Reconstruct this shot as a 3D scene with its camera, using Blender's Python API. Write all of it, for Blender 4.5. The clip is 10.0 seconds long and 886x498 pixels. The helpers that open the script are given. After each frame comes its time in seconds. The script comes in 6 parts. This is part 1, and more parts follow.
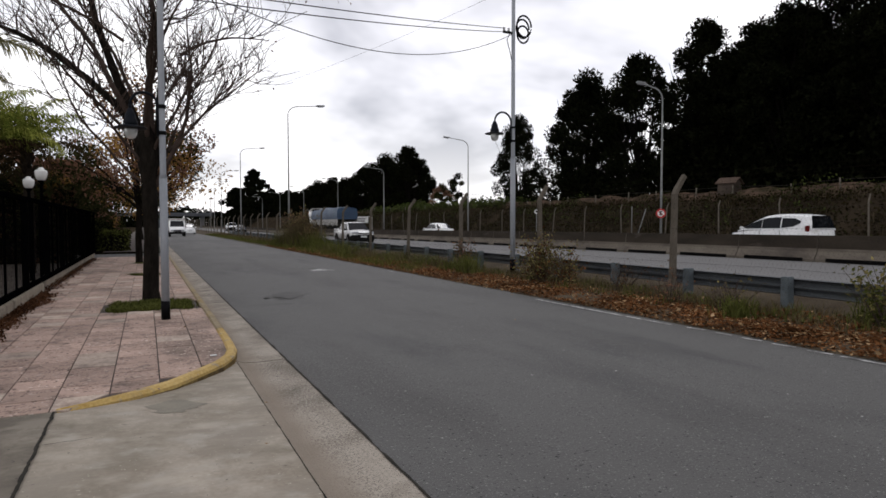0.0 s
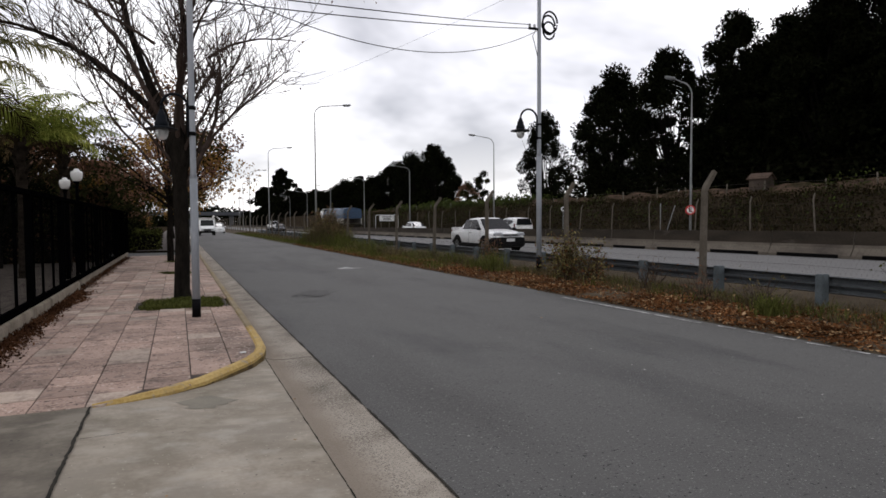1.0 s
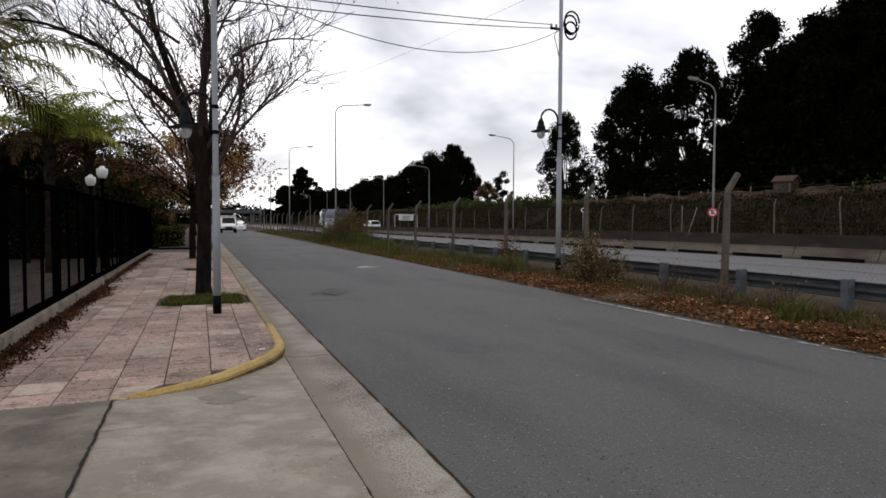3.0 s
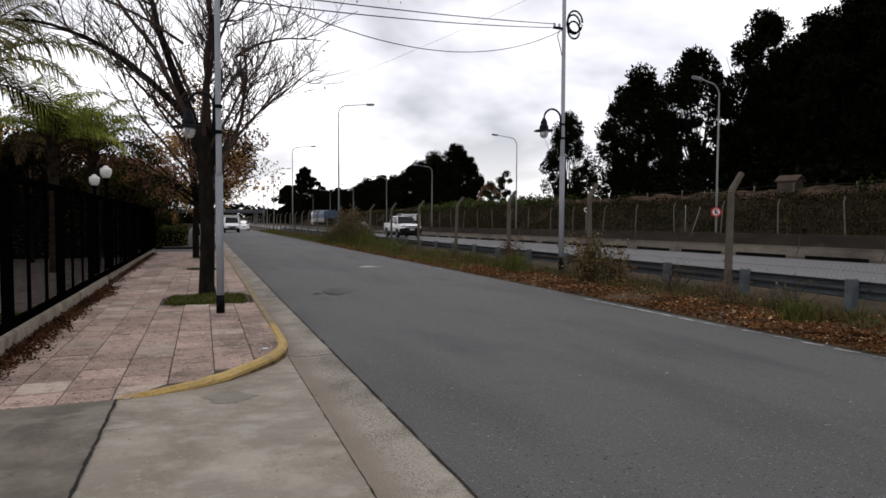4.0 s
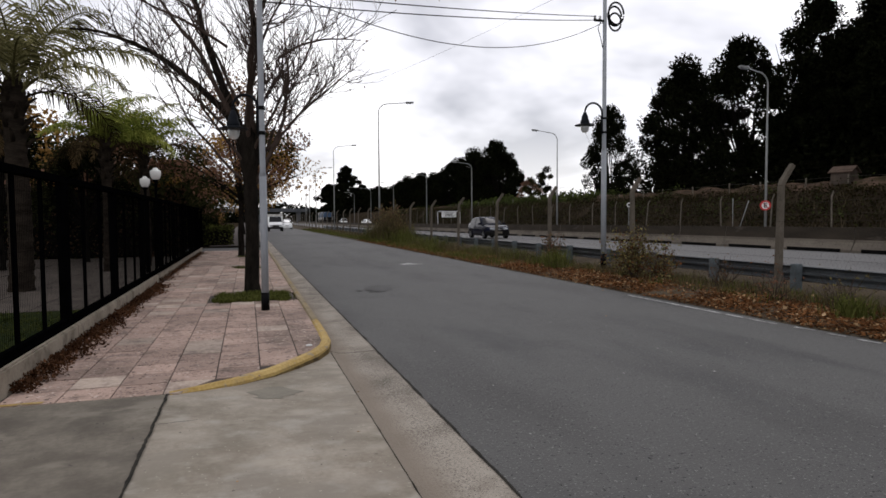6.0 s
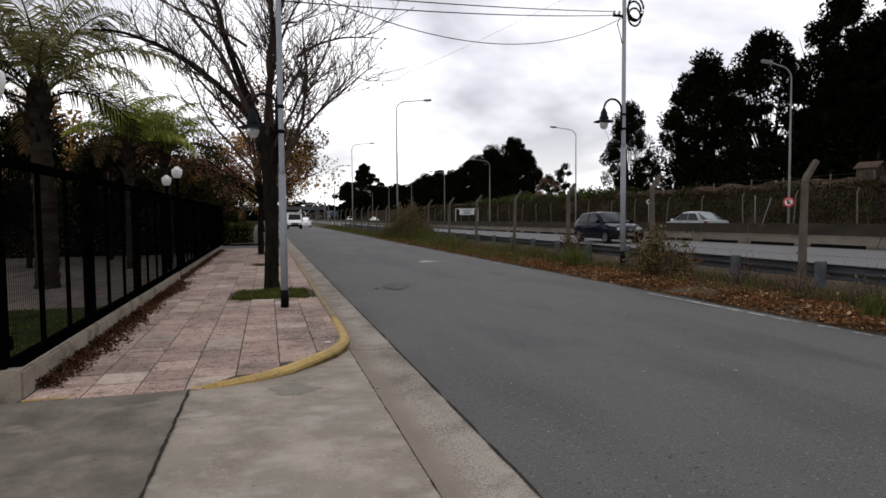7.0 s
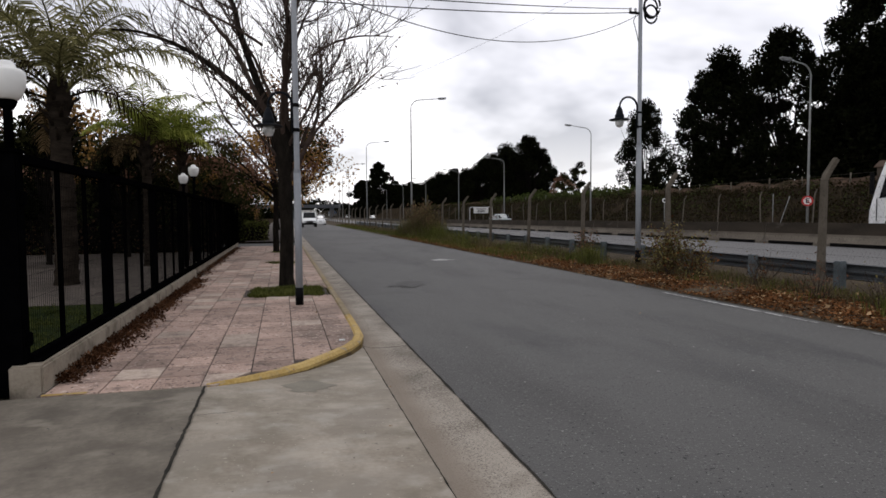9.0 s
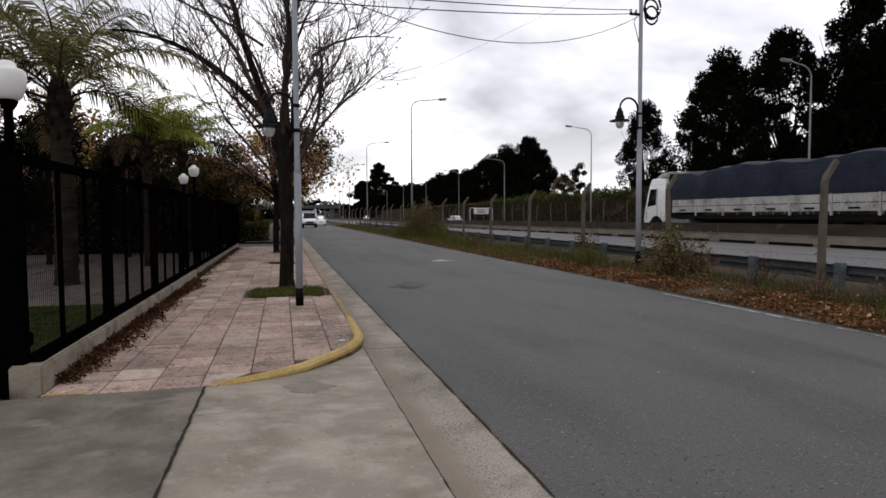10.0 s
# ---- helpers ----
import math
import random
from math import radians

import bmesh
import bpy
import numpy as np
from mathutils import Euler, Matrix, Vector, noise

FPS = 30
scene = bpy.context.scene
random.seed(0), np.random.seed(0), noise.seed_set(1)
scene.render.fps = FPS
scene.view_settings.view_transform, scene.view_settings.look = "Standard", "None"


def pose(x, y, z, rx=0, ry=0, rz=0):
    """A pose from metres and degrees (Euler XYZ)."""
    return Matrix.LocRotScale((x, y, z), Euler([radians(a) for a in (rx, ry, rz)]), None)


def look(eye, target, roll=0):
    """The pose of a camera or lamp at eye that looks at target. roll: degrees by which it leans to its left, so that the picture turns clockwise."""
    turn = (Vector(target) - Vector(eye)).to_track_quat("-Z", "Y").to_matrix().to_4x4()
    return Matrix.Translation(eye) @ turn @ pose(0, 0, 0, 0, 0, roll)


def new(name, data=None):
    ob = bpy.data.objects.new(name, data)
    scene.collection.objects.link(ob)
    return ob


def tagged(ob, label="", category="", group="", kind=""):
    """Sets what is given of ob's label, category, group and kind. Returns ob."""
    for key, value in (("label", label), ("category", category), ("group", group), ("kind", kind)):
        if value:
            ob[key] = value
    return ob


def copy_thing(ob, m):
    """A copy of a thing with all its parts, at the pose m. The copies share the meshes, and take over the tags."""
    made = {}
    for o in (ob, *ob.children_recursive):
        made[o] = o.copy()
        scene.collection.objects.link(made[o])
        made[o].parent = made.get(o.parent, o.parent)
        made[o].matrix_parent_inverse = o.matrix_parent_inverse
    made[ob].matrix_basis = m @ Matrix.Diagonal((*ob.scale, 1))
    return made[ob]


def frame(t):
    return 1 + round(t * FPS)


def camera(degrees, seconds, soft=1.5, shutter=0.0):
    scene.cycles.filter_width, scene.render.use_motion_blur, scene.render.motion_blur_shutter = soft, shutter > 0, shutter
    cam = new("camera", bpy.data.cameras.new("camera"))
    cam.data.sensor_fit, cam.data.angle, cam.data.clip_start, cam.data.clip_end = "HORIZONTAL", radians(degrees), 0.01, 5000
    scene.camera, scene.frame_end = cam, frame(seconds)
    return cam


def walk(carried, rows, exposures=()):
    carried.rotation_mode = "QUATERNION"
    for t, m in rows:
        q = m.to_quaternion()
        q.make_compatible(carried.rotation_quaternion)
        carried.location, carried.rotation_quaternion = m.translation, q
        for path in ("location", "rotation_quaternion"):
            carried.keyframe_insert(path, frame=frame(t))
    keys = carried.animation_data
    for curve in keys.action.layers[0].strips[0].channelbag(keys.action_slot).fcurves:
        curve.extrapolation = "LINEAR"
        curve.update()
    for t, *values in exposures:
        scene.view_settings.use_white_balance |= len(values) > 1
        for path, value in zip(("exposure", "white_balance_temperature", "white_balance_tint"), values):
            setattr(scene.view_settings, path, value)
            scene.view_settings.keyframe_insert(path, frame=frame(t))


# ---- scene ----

# ---- camera: a phone held at eye height, panning slowly to the left ----
cam = camera(71.02, 10.0, soft=1.6, shutter=0.0)
EYE = (0.0, 0.0, 1.6)
TURNS = [
    # seconds, yaw, pitch, roll
    (0.0, -25.54, -2.34, 0.06),
    (0.5, -24.72, -2.50, 0.05),
    (1.0, -23.16, -2.52, 0.34),
    (1.5, -21.33, -2.63, 0.35),
    (2.0, -21.20, -2.58, -0.02),
    (2.5, -21.46, -2.54, -0.20),
    (4.0, -21.14, -2.56, -0.24),
    (4.5, -20.92, -2.68, -0.02),
    (5.0, -20.83, -2.71, -0.02),
    (5.5, -19.05, -2.70, 0.20),
    (7.0, -15.80, -3.05, 0.51),
    (7.5, -14.84, -3.09, 0.58),
    (8.0, -14.54, -3.19, 0.61),
    (8.5, -14.59, -3.18, 0.59),
    (9.0, -14.50, -3.19, 0.39),
    (9.5, -14.57, -3.18, 0.35),
    (10.0, -14.48, -3.12, 0.29),
]
walk(cam, [(t, pose(*EYE, 90 + p, r, y)) for t, y, p, r in TURNS], [(0.0, 0.0, 6600, 13), (10.0, 0.0, 6600, 13)])

# ---- overcast daylight ----
SUN_ELEVATION, SUN_AZIMUTH = radians(48), radians(20)
world = bpy.data.worlds.new("overcast")
scene.world = world
world.use_nodes = True
wn, wl = world.node_tree.nodes, world.node_tree.links
wn.clear()
w_out = wn.new("ShaderNodeOutputWorld")
w_bg = wn.new("ShaderNodeBackground")
w_sky = wn.new("ShaderNodeTexSky")
w_sky.sky_type, w_sky.sun_disc = "NISHITA", False
w_sky.sun_elevation, w_sky.sun_rotation = SUN_ELEVATION, SUN_AZIMUTH
w_dim = wn.new("ShaderNodeVectorMath")
w_dim.operation = "SCALE"
w_dim.inputs["Scale"].default_value = 0.10
w_co = wn.new("ShaderNodeTexCoord")
w_sep = wn.new("ShaderNodeSeparateXYZ")
w_add = wn.new("ShaderNodeMath")
w_add.operation = "ADD"
w_add.inputs[1].default_value = 0.3
w_abs = wn.new("ShaderNodeMath")
w_abs.operation = "ABSOLUTE"
w_div = wn.new("ShaderNodeVectorMath")
w_div.operation = "DIVIDE"
w_comb = wn.new("ShaderNodeCombineXYZ")
w_map = wn.new("ShaderNodeMapping")
w_map.inputs["Location"].default_value = (0.35, 0.55, 0.0)
w_n1 = wn.new("ShaderNodeTexNoise")
w_n1.inputs["Scale"].default_value, w_n1.inputs["Detail"].default_value = 0.85, 5
w_n1.inputs["Roughness"].default_value, w_n1.inputs["Distortion"].default_value = 0.52, 0.25
w_ramp = wn.new("ShaderNodeValToRGB")
w_ramp.color_ramp.elements[0].position, w_ramp.color_ramp.elements[0].color = 0.395, (1.0, 1.0, 1.0, 1)
w_ramp.color_ramp.elements[1].position, w_ramp.color_ramp.elements[1].color = 0.595, (0.31, 0.32, 0.352, 1)
mid = w_ramp.color_ramp.elements.new(0.507)
mid.color = (0.64, 0.65, 0.685, 1)
w_mix = wn.new("ShaderNodeMix")
w_mix.data_type = "RGBA"
w_mix.inputs["Factor"].default_value = 0.10
wl.new(w_co.outputs["Generated"], w_sep.inputs[0])
wl.new(w_sep.outputs["Z"], w_abs.inputs[0])
wl.new(w_abs.outputs[0], w_add.inputs[0])
for axis in "XYZ":
    wl.new(w_add.outputs[0], w_comb.inputs[axis])
wl.new(w_co.outputs["Generated"], w_div.inputs[0])
wl.new(w_comb.outputs[0], w_div.inputs[1])
wl.new(w_div.outputs[0], w_map.inputs["Vector"])
wl.new(w_map.outputs[0], w_n1.inputs["Vector"])
wl.new(w_n1.outputs["Fac"], w_ramp.inputs[0])
wl.new(w_sky.outputs[0], w_dim.inputs[0])
w_low = wn.new("ShaderNodeMapRange")
w_low.interpolation_type = "SMOOTHSTEP"
w_low.inputs["From Min"].default_value, w_low.inputs["From Max"].default_value = 0.0, 0.19
w_low.inputs["To Min"].default_value, w_low.inputs["To Max"].default_value = 0.55, 0.0
wl.new(w_abs.outputs[0], w_low.inputs[0])
w_haze = wn.new("ShaderNodeMix")
w_haze.data_type = "RGBA"
w_haze.inputs[7].default_value = (0.93, 0.94, 0.96, 1)
wl.new(w_low.outputs[0], w_haze.inputs["Factor"])
wl.new(w_ramp.outputs[0], w_haze.inputs[6])
wl.new(w_haze.outputs[2], w_mix.inputs[6])
wl.new(w_dim.outputs[0], w_mix.inputs[7])
wl.new(w_mix.outputs[2], w_bg.inputs["Color"])
w_bg.inputs["Strength"].default_value = 1.47
wl.new(w_bg.outputs[0], w_out.inputs[0])

sun = new("sun", bpy.data.lights.new("sun", "SUN"))
sun.data.energy, sun.data.angle, sun.data.color = 0.35, radians(25), (1.0, 0.97, 0.92)
sun.matrix_world = look((40 * math.sin(SUN_AZIMUTH), 40 * math.cos(SUN_AZIMUTH), 45), (0, 0, 0))
scene.view_settings.exposure = 0.0

# ---- materials ----
def material(name, a, b=None, rough=0.8, scale=4.0, fine=60.0, bump=0.15, metal=0.0, spots=None, island=0.0, stretch=(1, 1, 1), spec=0.22, depth=0.01, grain=0.45, specks=None, mottle=()):
    """Two colours mixed by a coarse and a fine noise, with relief from the fine one."""
    m = bpy.data.materials.new(name)
    m.use_nodes = True
    n, l = m.node_tree.nodes, m.node_tree.links
    p = n["Principled BSDF"]
    b = b or tuple(c * 0.8 for c in a)
    co = n.new("ShaderNodeTexCoord")
    mp = n.new("ShaderNodeMapping")
    mp.inputs["Scale"].default_value = stretch
    l.new(co.outputs["Object"], mp.inputs["Vector"])
    n1, n2 = n.new("ShaderNodeTexNoise"), n.new("ShaderNodeTexNoise")
    n1.inputs["Scale"].default_value, n1.inputs["Detail"].default_value = scale, 6
    n2.inputs["Scale"].default_value, n2.inputs["Detail"].default_value = fine, 3
    l.new(mp.outputs[0], n1.inputs["Vector"])
    l.new(mp.outputs[0], n2.inputs["Vector"])
    add = n.new("ShaderNodeMath")
    add.operation = "MULTIPLY_ADD"
    add.inputs[1].default_value = grain
    l.new(n2.outputs["Fac"], add.inputs[0])
    l.new(n1.outputs["Fac"], add.inputs[2])
    ramp = n.new("ShaderNodeValToRGB")
    ramp.color_ramp.elements[0].position, ramp.color_ramp.elements[0].color = 0.37 + grain * 0.33, (*a, 1)
    ramp.color_ramp.elements[1].position, ramp.color_ramp.elements[1].color = 0.63 + grain * 0.67, (*b, 1)
    l.new(add.outputs[0], ramp.inputs[0])
    colour = ramp.outputs[0]
    if spots:
        v = n.new("ShaderNodeTexNoise")
        v.inputs["Scale"].default_value, v.inputs["Detail"].default_value = spots[1], 8
        v.inputs["Roughness"].default_value = 0.66
        l.new(mp.outputs[0], v.inputs["Vector"])
        r2 = n.new("ShaderNodeValToRGB")
        r2.color_ramp.elements[0].position, r2.color_ramp.elements[1].position = spots[2], spots[2] + 0.2
        l.new(v.outputs["Fac"], r2.inputs[0])
        mx = n.new("ShaderNodeMix")
        mx.data_type = "RGBA"
        l.new(r2.outputs[0], mx.inputs["Factor"])
        l.new(colour, mx.inputs[6])
        mx.inputs[7].default_value = (*spots[0], 1)
        colour = mx.outputs[2]
    for shade, size, lo, hi, way in mottle:
        mm = n.new("ShaderNodeMapping")
        mm.inputs["Scale"].default_value = way
        mm.inputs["Location"].default_value = (size * 3.7, size * 1.9, 0.0)
        l.new(co.outputs["Object"], mm.inputs["Vector"])
        mv = n.new("ShaderNodeTexNoise")
        mv.inputs["Scale"].default_value, mv.inputs["Detail"].default_value = size, 5
        mv.inputs["Roughness"].default_value = 0.58
        l.new(mm.outputs[0], mv.inputs["Vector"])
        mr2 = n.new("ShaderNodeMapRange")
        mr2.interpolation_type = "SMOOTHSTEP"
        mr2.inputs["From Min"].default_value, mr2.inputs["From Max"].default_value = lo, hi
        l.new(mv.outputs["Fac"], mr2.inputs[0])
        mx2 = n.new("ShaderNodeMix")
        mx2.data_type = "RGBA"
        l.new(mr2.outputs[0], mx2.inputs["Factor"])
        l.new(colour, mx2.inputs[6])
        mx2.inputs[7].default_value = (*shade, 1)
        colour = mx2.outputs[2]
    if specks:
        for shade, size, cut in specks:
            sv = n.new("ShaderNodeTexNoise")
            sv.inputs["Scale"].default_value, sv.inputs["Detail"].default_value = size, 1
            l.new(co.outputs["Object"], sv.inputs["Vector"])
            sr = n.new("ShaderNodeValToRGB")
            sr.color_ramp.elements[0].position, sr.color_ramp.elements[1].position = cut, cut + 0.04
            l.new(sv.outputs["Fac"], sr.inputs[0])
            sm = n.new("ShaderNodeMix")
            sm.data_type = "RGBA"
            l.new(sr.outputs[0], sm.inputs["Factor"])
            l.new(colour, sm.inputs[6])
            sm.inputs[7].default_value = (*shade, 1)
            colour = sm.outputs[2]
    if island:
        geo = n.new("ShaderNodeNewGeometry")
        info = n.new("ShaderNodeObjectInfo")
        s = n.new("ShaderNodeMath")
        s.operation = "ADD"
        l.new(geo.outputs["Random Per Island"], s.inputs[0])
        l.new(info.outputs["Random"], s.inputs[1])
        fr = n.new("ShaderNodeMath")
        fr.operation = "FRACT"
        l.new(s.outputs[0], fr.inputs[0])
        mr = n.new("ShaderNodeMapRange")
        mr.inputs["To Min"].default_value, mr.inputs["To Max"].default_value = 1 - island, 1 + island
        l.new(fr.outputs[0], mr.inputs[0])
        hs = n.new("ShaderNodeHueSaturation")
        l.new(mr.outputs[0], hs.inputs["Value"])
        l.new(colour, hs.inputs["Color"])
        colour = hs.outputs[0]
    l.new(colour, p.inputs["Base Color"])
    p.inputs["Roughness"].default_value, p.inputs["Metallic"].default_value = rough, metal
    p.inputs["Specular IOR Level"].default_value = spec
    if bump:
        bp = n.new("ShaderNodeBump")
        bp.inputs["Strength"].default_value, bp.inputs["Distance"].default_value = bump, depth
        l.new(n2.outputs["Fac"], bp.inputs["Height"])
        l.new(bp.outputs[0], p.inputs["Normal"])
    return m


def leafy(name, a, b, island=0.4, through_light=0.25, rough=0.75):
    m = material(name, a, b, rough=rough, scale=0.9, fine=12, bump=0, island=island, spec=0.0)
    n, l = m.node_tree.nodes, m.node_tree.links
    p = n["Principled BSDF"]
    t = n.new("ShaderNodeBsdfTranslucent")
    mix = n.new("ShaderNodeMixShader")
    mix.inputs[0].default_value = through_light
    l.new(p.inputs["Base Color"].links[0].from_socket, t.inputs["Color"])
    l.new(p.outputs[0], mix.inputs[1])
    l.new(t.outputs[0], mix.inputs[2])
    l.new(mix.outputs[0], n["Material Output"].inputs["Surface"])
    return m


def silt_band(m, colour, edge, soft):
    """Fine silt settled over everything on the low side of a wavering line along the gutter."""
    n, l = m.node_tree.nodes, m.node_tree.links
    p = n["Principled BSDF"]
    co = n.new("ShaderNodeTexCoord")
    sep = n.new("ShaderNodeSeparateXYZ")
    l.new(co.outputs["Object"], sep.inputs[0])
    wave = n.new("ShaderNodeTexNoise")
    wave.inputs["Scale"].default_value, wave.inputs["Detail"].default_value = 2.2, 6
    l.new(co.outputs["Object"], wave.inputs["Vector"])
    sway = n.new("ShaderNodeMath")
    sway.operation = "MULTIPLY_ADD"
    sway.inputs[1].default_value = 0.22
    l.new(wave.outputs["Fac"], sway.inputs[0])
    l.new(sep.outputs["X"], sway.inputs[2])
    band = n.new("ShaderNodeMapRange")
    band.interpolation_type = "SMOOTHSTEP"
    band.inputs["From Min"].default_value, band.inputs["From Max"].default_value = edge + 0.11 - soft, edge + 0.11 + soft
    band.inputs["To Min"].default_value, band.inputs["To Max"].default_value = 0.85, 0.0
    l.new(sway.outputs[0], band.inputs[0])
    mx = n.new("ShaderNodeMix")
    mx.data_type = "RGBA"
    l.new(band.outputs[0], mx.inputs["Factor"])
    l.new(p.inputs["Base Color"].links[0].from_socket, mx.inputs[6])
    mx.inputs[7].default_value = (*colour, 1)
    l.new(mx.outputs[2], p.inputs["Base Color"])


M = {}
M["asphalt"] = material("asphalt", (0.022, 0.0218, 0.0215), (0.091, 0.0892, 0.0855), 0.74, 5.0, 40, 1.0, spots=((0.054, 0.0528, 0.0508), 0.45, 0.56), spec=0.28, grain=1.9, mottle=(((0.0645, 0.0625, 0.0597), 0.55, 0.45, 0.72, (1, 0.3, 1)), ((0.047, 0.0472, 0.0474), 0.8, 0.5, 0.78, (1, 0.25, 1))), specks=(((0.21, 0.207, 0.196), 44, 0.69), ((0.012, 0.012, 0.012), 38, 0.68), ((0.15, 0.148, 0.143), 75, 0.64), ((0.42, 0.41, 0.39), 13, 0.785)))
M["highway"] = material("highway_asphalt", (0.1240, 0.1216, 0.1200), (0.1640, 0.1616, 0.1584), 0.85, 0.25, 90, 0.3, stretch=(1, 0.15, 1), spec=0.3)
M["patch"] = material("old_patch", (0.05, 0.0488, 0.0472), (0.079, 0.0773, 0.0748), 0.76, 5, 40, 0.9, spec=0.28, grain=1.5, mottle=(((0.066, 0.0645, 0.062), 3.2, 0.42, 0.6, (1, 1, 1)),))
M["concrete"] = material("driveway_concrete", (0.232, 0.198, 0.155), (0.405, 0.358, 0.296), 0.88, 2.0, 30, 0.25, spots=((0.19, 0.166, 0.127), 1.3, 0.47), spec=0.25, grain=0.35, specks=(((0.135, 0.12, 0.1), 30, 0.75), ((0.4, 0.37, 0.305), 40, 0.72)), mottle=(((0.25, 0.22, 0.18), 1.7, 0.46, 0.66, (0.7, 1, 1)), ((0.39, 0.346, 0.286), 2.6, 0.5, 0.76, (0.6, 1.2, 1)), ((0.2, 0.177, 0.138), 0.7, 0.5, 0.74, (1, 1, 1)), ((0.13, 0.116, 0.094), 7.5, 0.66, 0.74, (0.6, 1, 1)), ((0.35, 0.32, 0.272), 4.6, 0.5, 0.76, (0.9, 1.2, 1))))
M["mortar_repair"] = material("mortar_repair", (0.18, 0.165, 0.134), (0.24, 0.218, 0.174), 0.85, 4, 40, 0.15, spec=0.25)
M["concrete_grey"] = material("entrance_concrete", (0.122, 0.105, 0.083), (0.235, 0.208, 0.168), 0.88, 1.9, 30, 0.25, spots=((0.105, 0.09, 0.072), 1.5, 0.46), spec=0.25, grain=0.35, specks=(((0.065, 0.058, 0.05), 30, 0.75),), mottle=(((0.092, 0.08, 0.064), 1.1, 0.5, 0.68, (1, 0.7, 1)), ((0.21, 0.186, 0.15), 2.7, 0.56, 0.7, (0.6, 1, 1))))
M["gutter"] = material("gutter_concrete", (0.135, 0.118, 0.099), (0.29, 0.262, 0.226), 0.9, 1.1, 60, 0.8, spots=((0.14, 0.12, 0.1), 1.6, 0.50), spec=0.2, grain=0.9, specks=(((0.07, 0.06, 0.052), 45, 0.66), ((0.36, 0.33, 0.29), 40, 0.70)))
M["gutter_silt"] = material("silted_gutter_concrete", (0.11, 0.095, 0.078), (0.36, 0.32, 0.268), 0.9, 1.1, 55, 1.0, spots=((0.16, 0.138, 0.112), 1.6, 0.52), spec=0.2, grain=0.9, specks=(((0.075, 0.065, 0.055), 95, 0.64), ((0.42, 0.385, 0.33), 80, 0.66)))
silt_band(M["gutter_silt"], (0.225, 0.186, 0.146), 1.12, 0.13)
M["kerb_yellow"] = material("worn_yellow_paint", (0.32, 0.205, 0.055), (0.52, 0.37, 0.14), 0.78, 2.5, 35, 0.45, spots=((0.2, 0.15, 0.09), 5, 0.54), spec=0.3, grain=0.7, mottle=(((0.3, 0.24, 0.16), 9.0, 0.58, 0.68, (1, 1, 1)),))
# kerb's upright front: dirt, and the shade of that face painted in
M["kerb_foot"] = material("dirty_shaded_yellow_paint", (0.075, 0.05, 0.022), (0.21, 0.145, 0.055), 0.85, 5, 35, 0.5, spots=((0.05, 0.038, 0.026), 4, 0.5), spec=0.15, grain=0.7)
M["kerb_faded"] = material("faded_yellow_paint", (0.185, 0.145, 0.085), (0.3, 0.245, 0.165), 0.8, 2.5, 35, 0.45, spots=((0.26, 0.18, 0.06), 3, 0.5), spec=0.2, grain=0.7)
M["tile"] = material("pink_pavement_tile", (0.168, 0.114, 0.092), (0.385, 0.275, 0.224), 0.82, 4.0, 32, 1.0, island=0.24, spots=((0.132, 0.098, 0.083), 4.5, 0.5), spec=0.25, grain=1.25, specks=(((0.08, 0.058, 0.05), 17, 0.655), ((0.48, 0.385, 0.33), 22, 0.655)), mottle=(((0.145, 0.11, 0.09), 0.55, 0.5, 0.74, (1, 0.6, 1)),))
M["tile_pale"] = material("pale_pavement_tile", (0.25, 0.19, 0.155), (0.44, 0.355, 0.29), 0.82, 3.5, 26, 0.6, island=0.2, spots=((0.15, 0.116, 0.1), 3.0, 0.52), spec=0.3, grain=0.8)
M["mortar"] = material("mortar", (0.055, 0.045, 0.04), (0.095, 0.078, 0.07), 0.95, 3, 80, 0.3, spec=0.2)
M["joint"] = material("earth_joint", (0.016, 0.015, 0.012), (0.032, 0.029, 0.022), 1.0, 8, 80, 0.6)
M["plinth"] = material("painted_plinth", (0.205, 0.172, 0.132), (0.32, 0.278, 0.222), 0.85, 2.6, 40, 0.3, spots=((0.085, 0.07, 0.054), 3.0, 0.5), spec=0.2)
M["white_line"] = material("worn_white_paint", (0.36, 0.36, 0.35), (0.56, 0.56, 0.54), 0.7, 5, 60, 0.2, spots=((0.1, 0.098, 0.093), 6, 0.42))
M["soil"] = material("verge_soil", (0.0508, 0.0380, 0.0245), (0.0881, 0.0690, 0.0460), 0.97, 1.2, 40, 0.8, spots=((0.05, 0.040, 0.024), 1.6, 0.54), depth=0.03, spec=0.1)
M["ground"] = material("dry_grass_ground", (0.0224, 0.0168, 0.0112), (0.0440, 0.0336, 0.0224), 0.97, 0.2, 6, 0.8, depth=0.08, spec=0.0)
M["lawn"] = material("lawn", (0.012, 0.018, 0.0065), (0.03, 0.038, 0.013), 0.95, 0.9, 30, 0.8, depth=0.03, spec=0.02)
M["black_iron"] = material("black_iron", (0.001, 0.001, 0.0012), (0.002, 0.002, 0.0024), 0.8, 6, 60, 0.1, spec=0.0)
M["pole_grey"] = material("grey_painted_steel", (0.22, 0.235, 0.255), (0.29, 0.305, 0.325), 0.45, 2.5, 40, 0.1, stretch=(1, 1, 0.3))
M["pole_black"] = material("black_pole_paint", (0.0020, 0.0020, 0.0024), (0.0040, 0.0040, 0.0044), 0.5, spec=0.06)
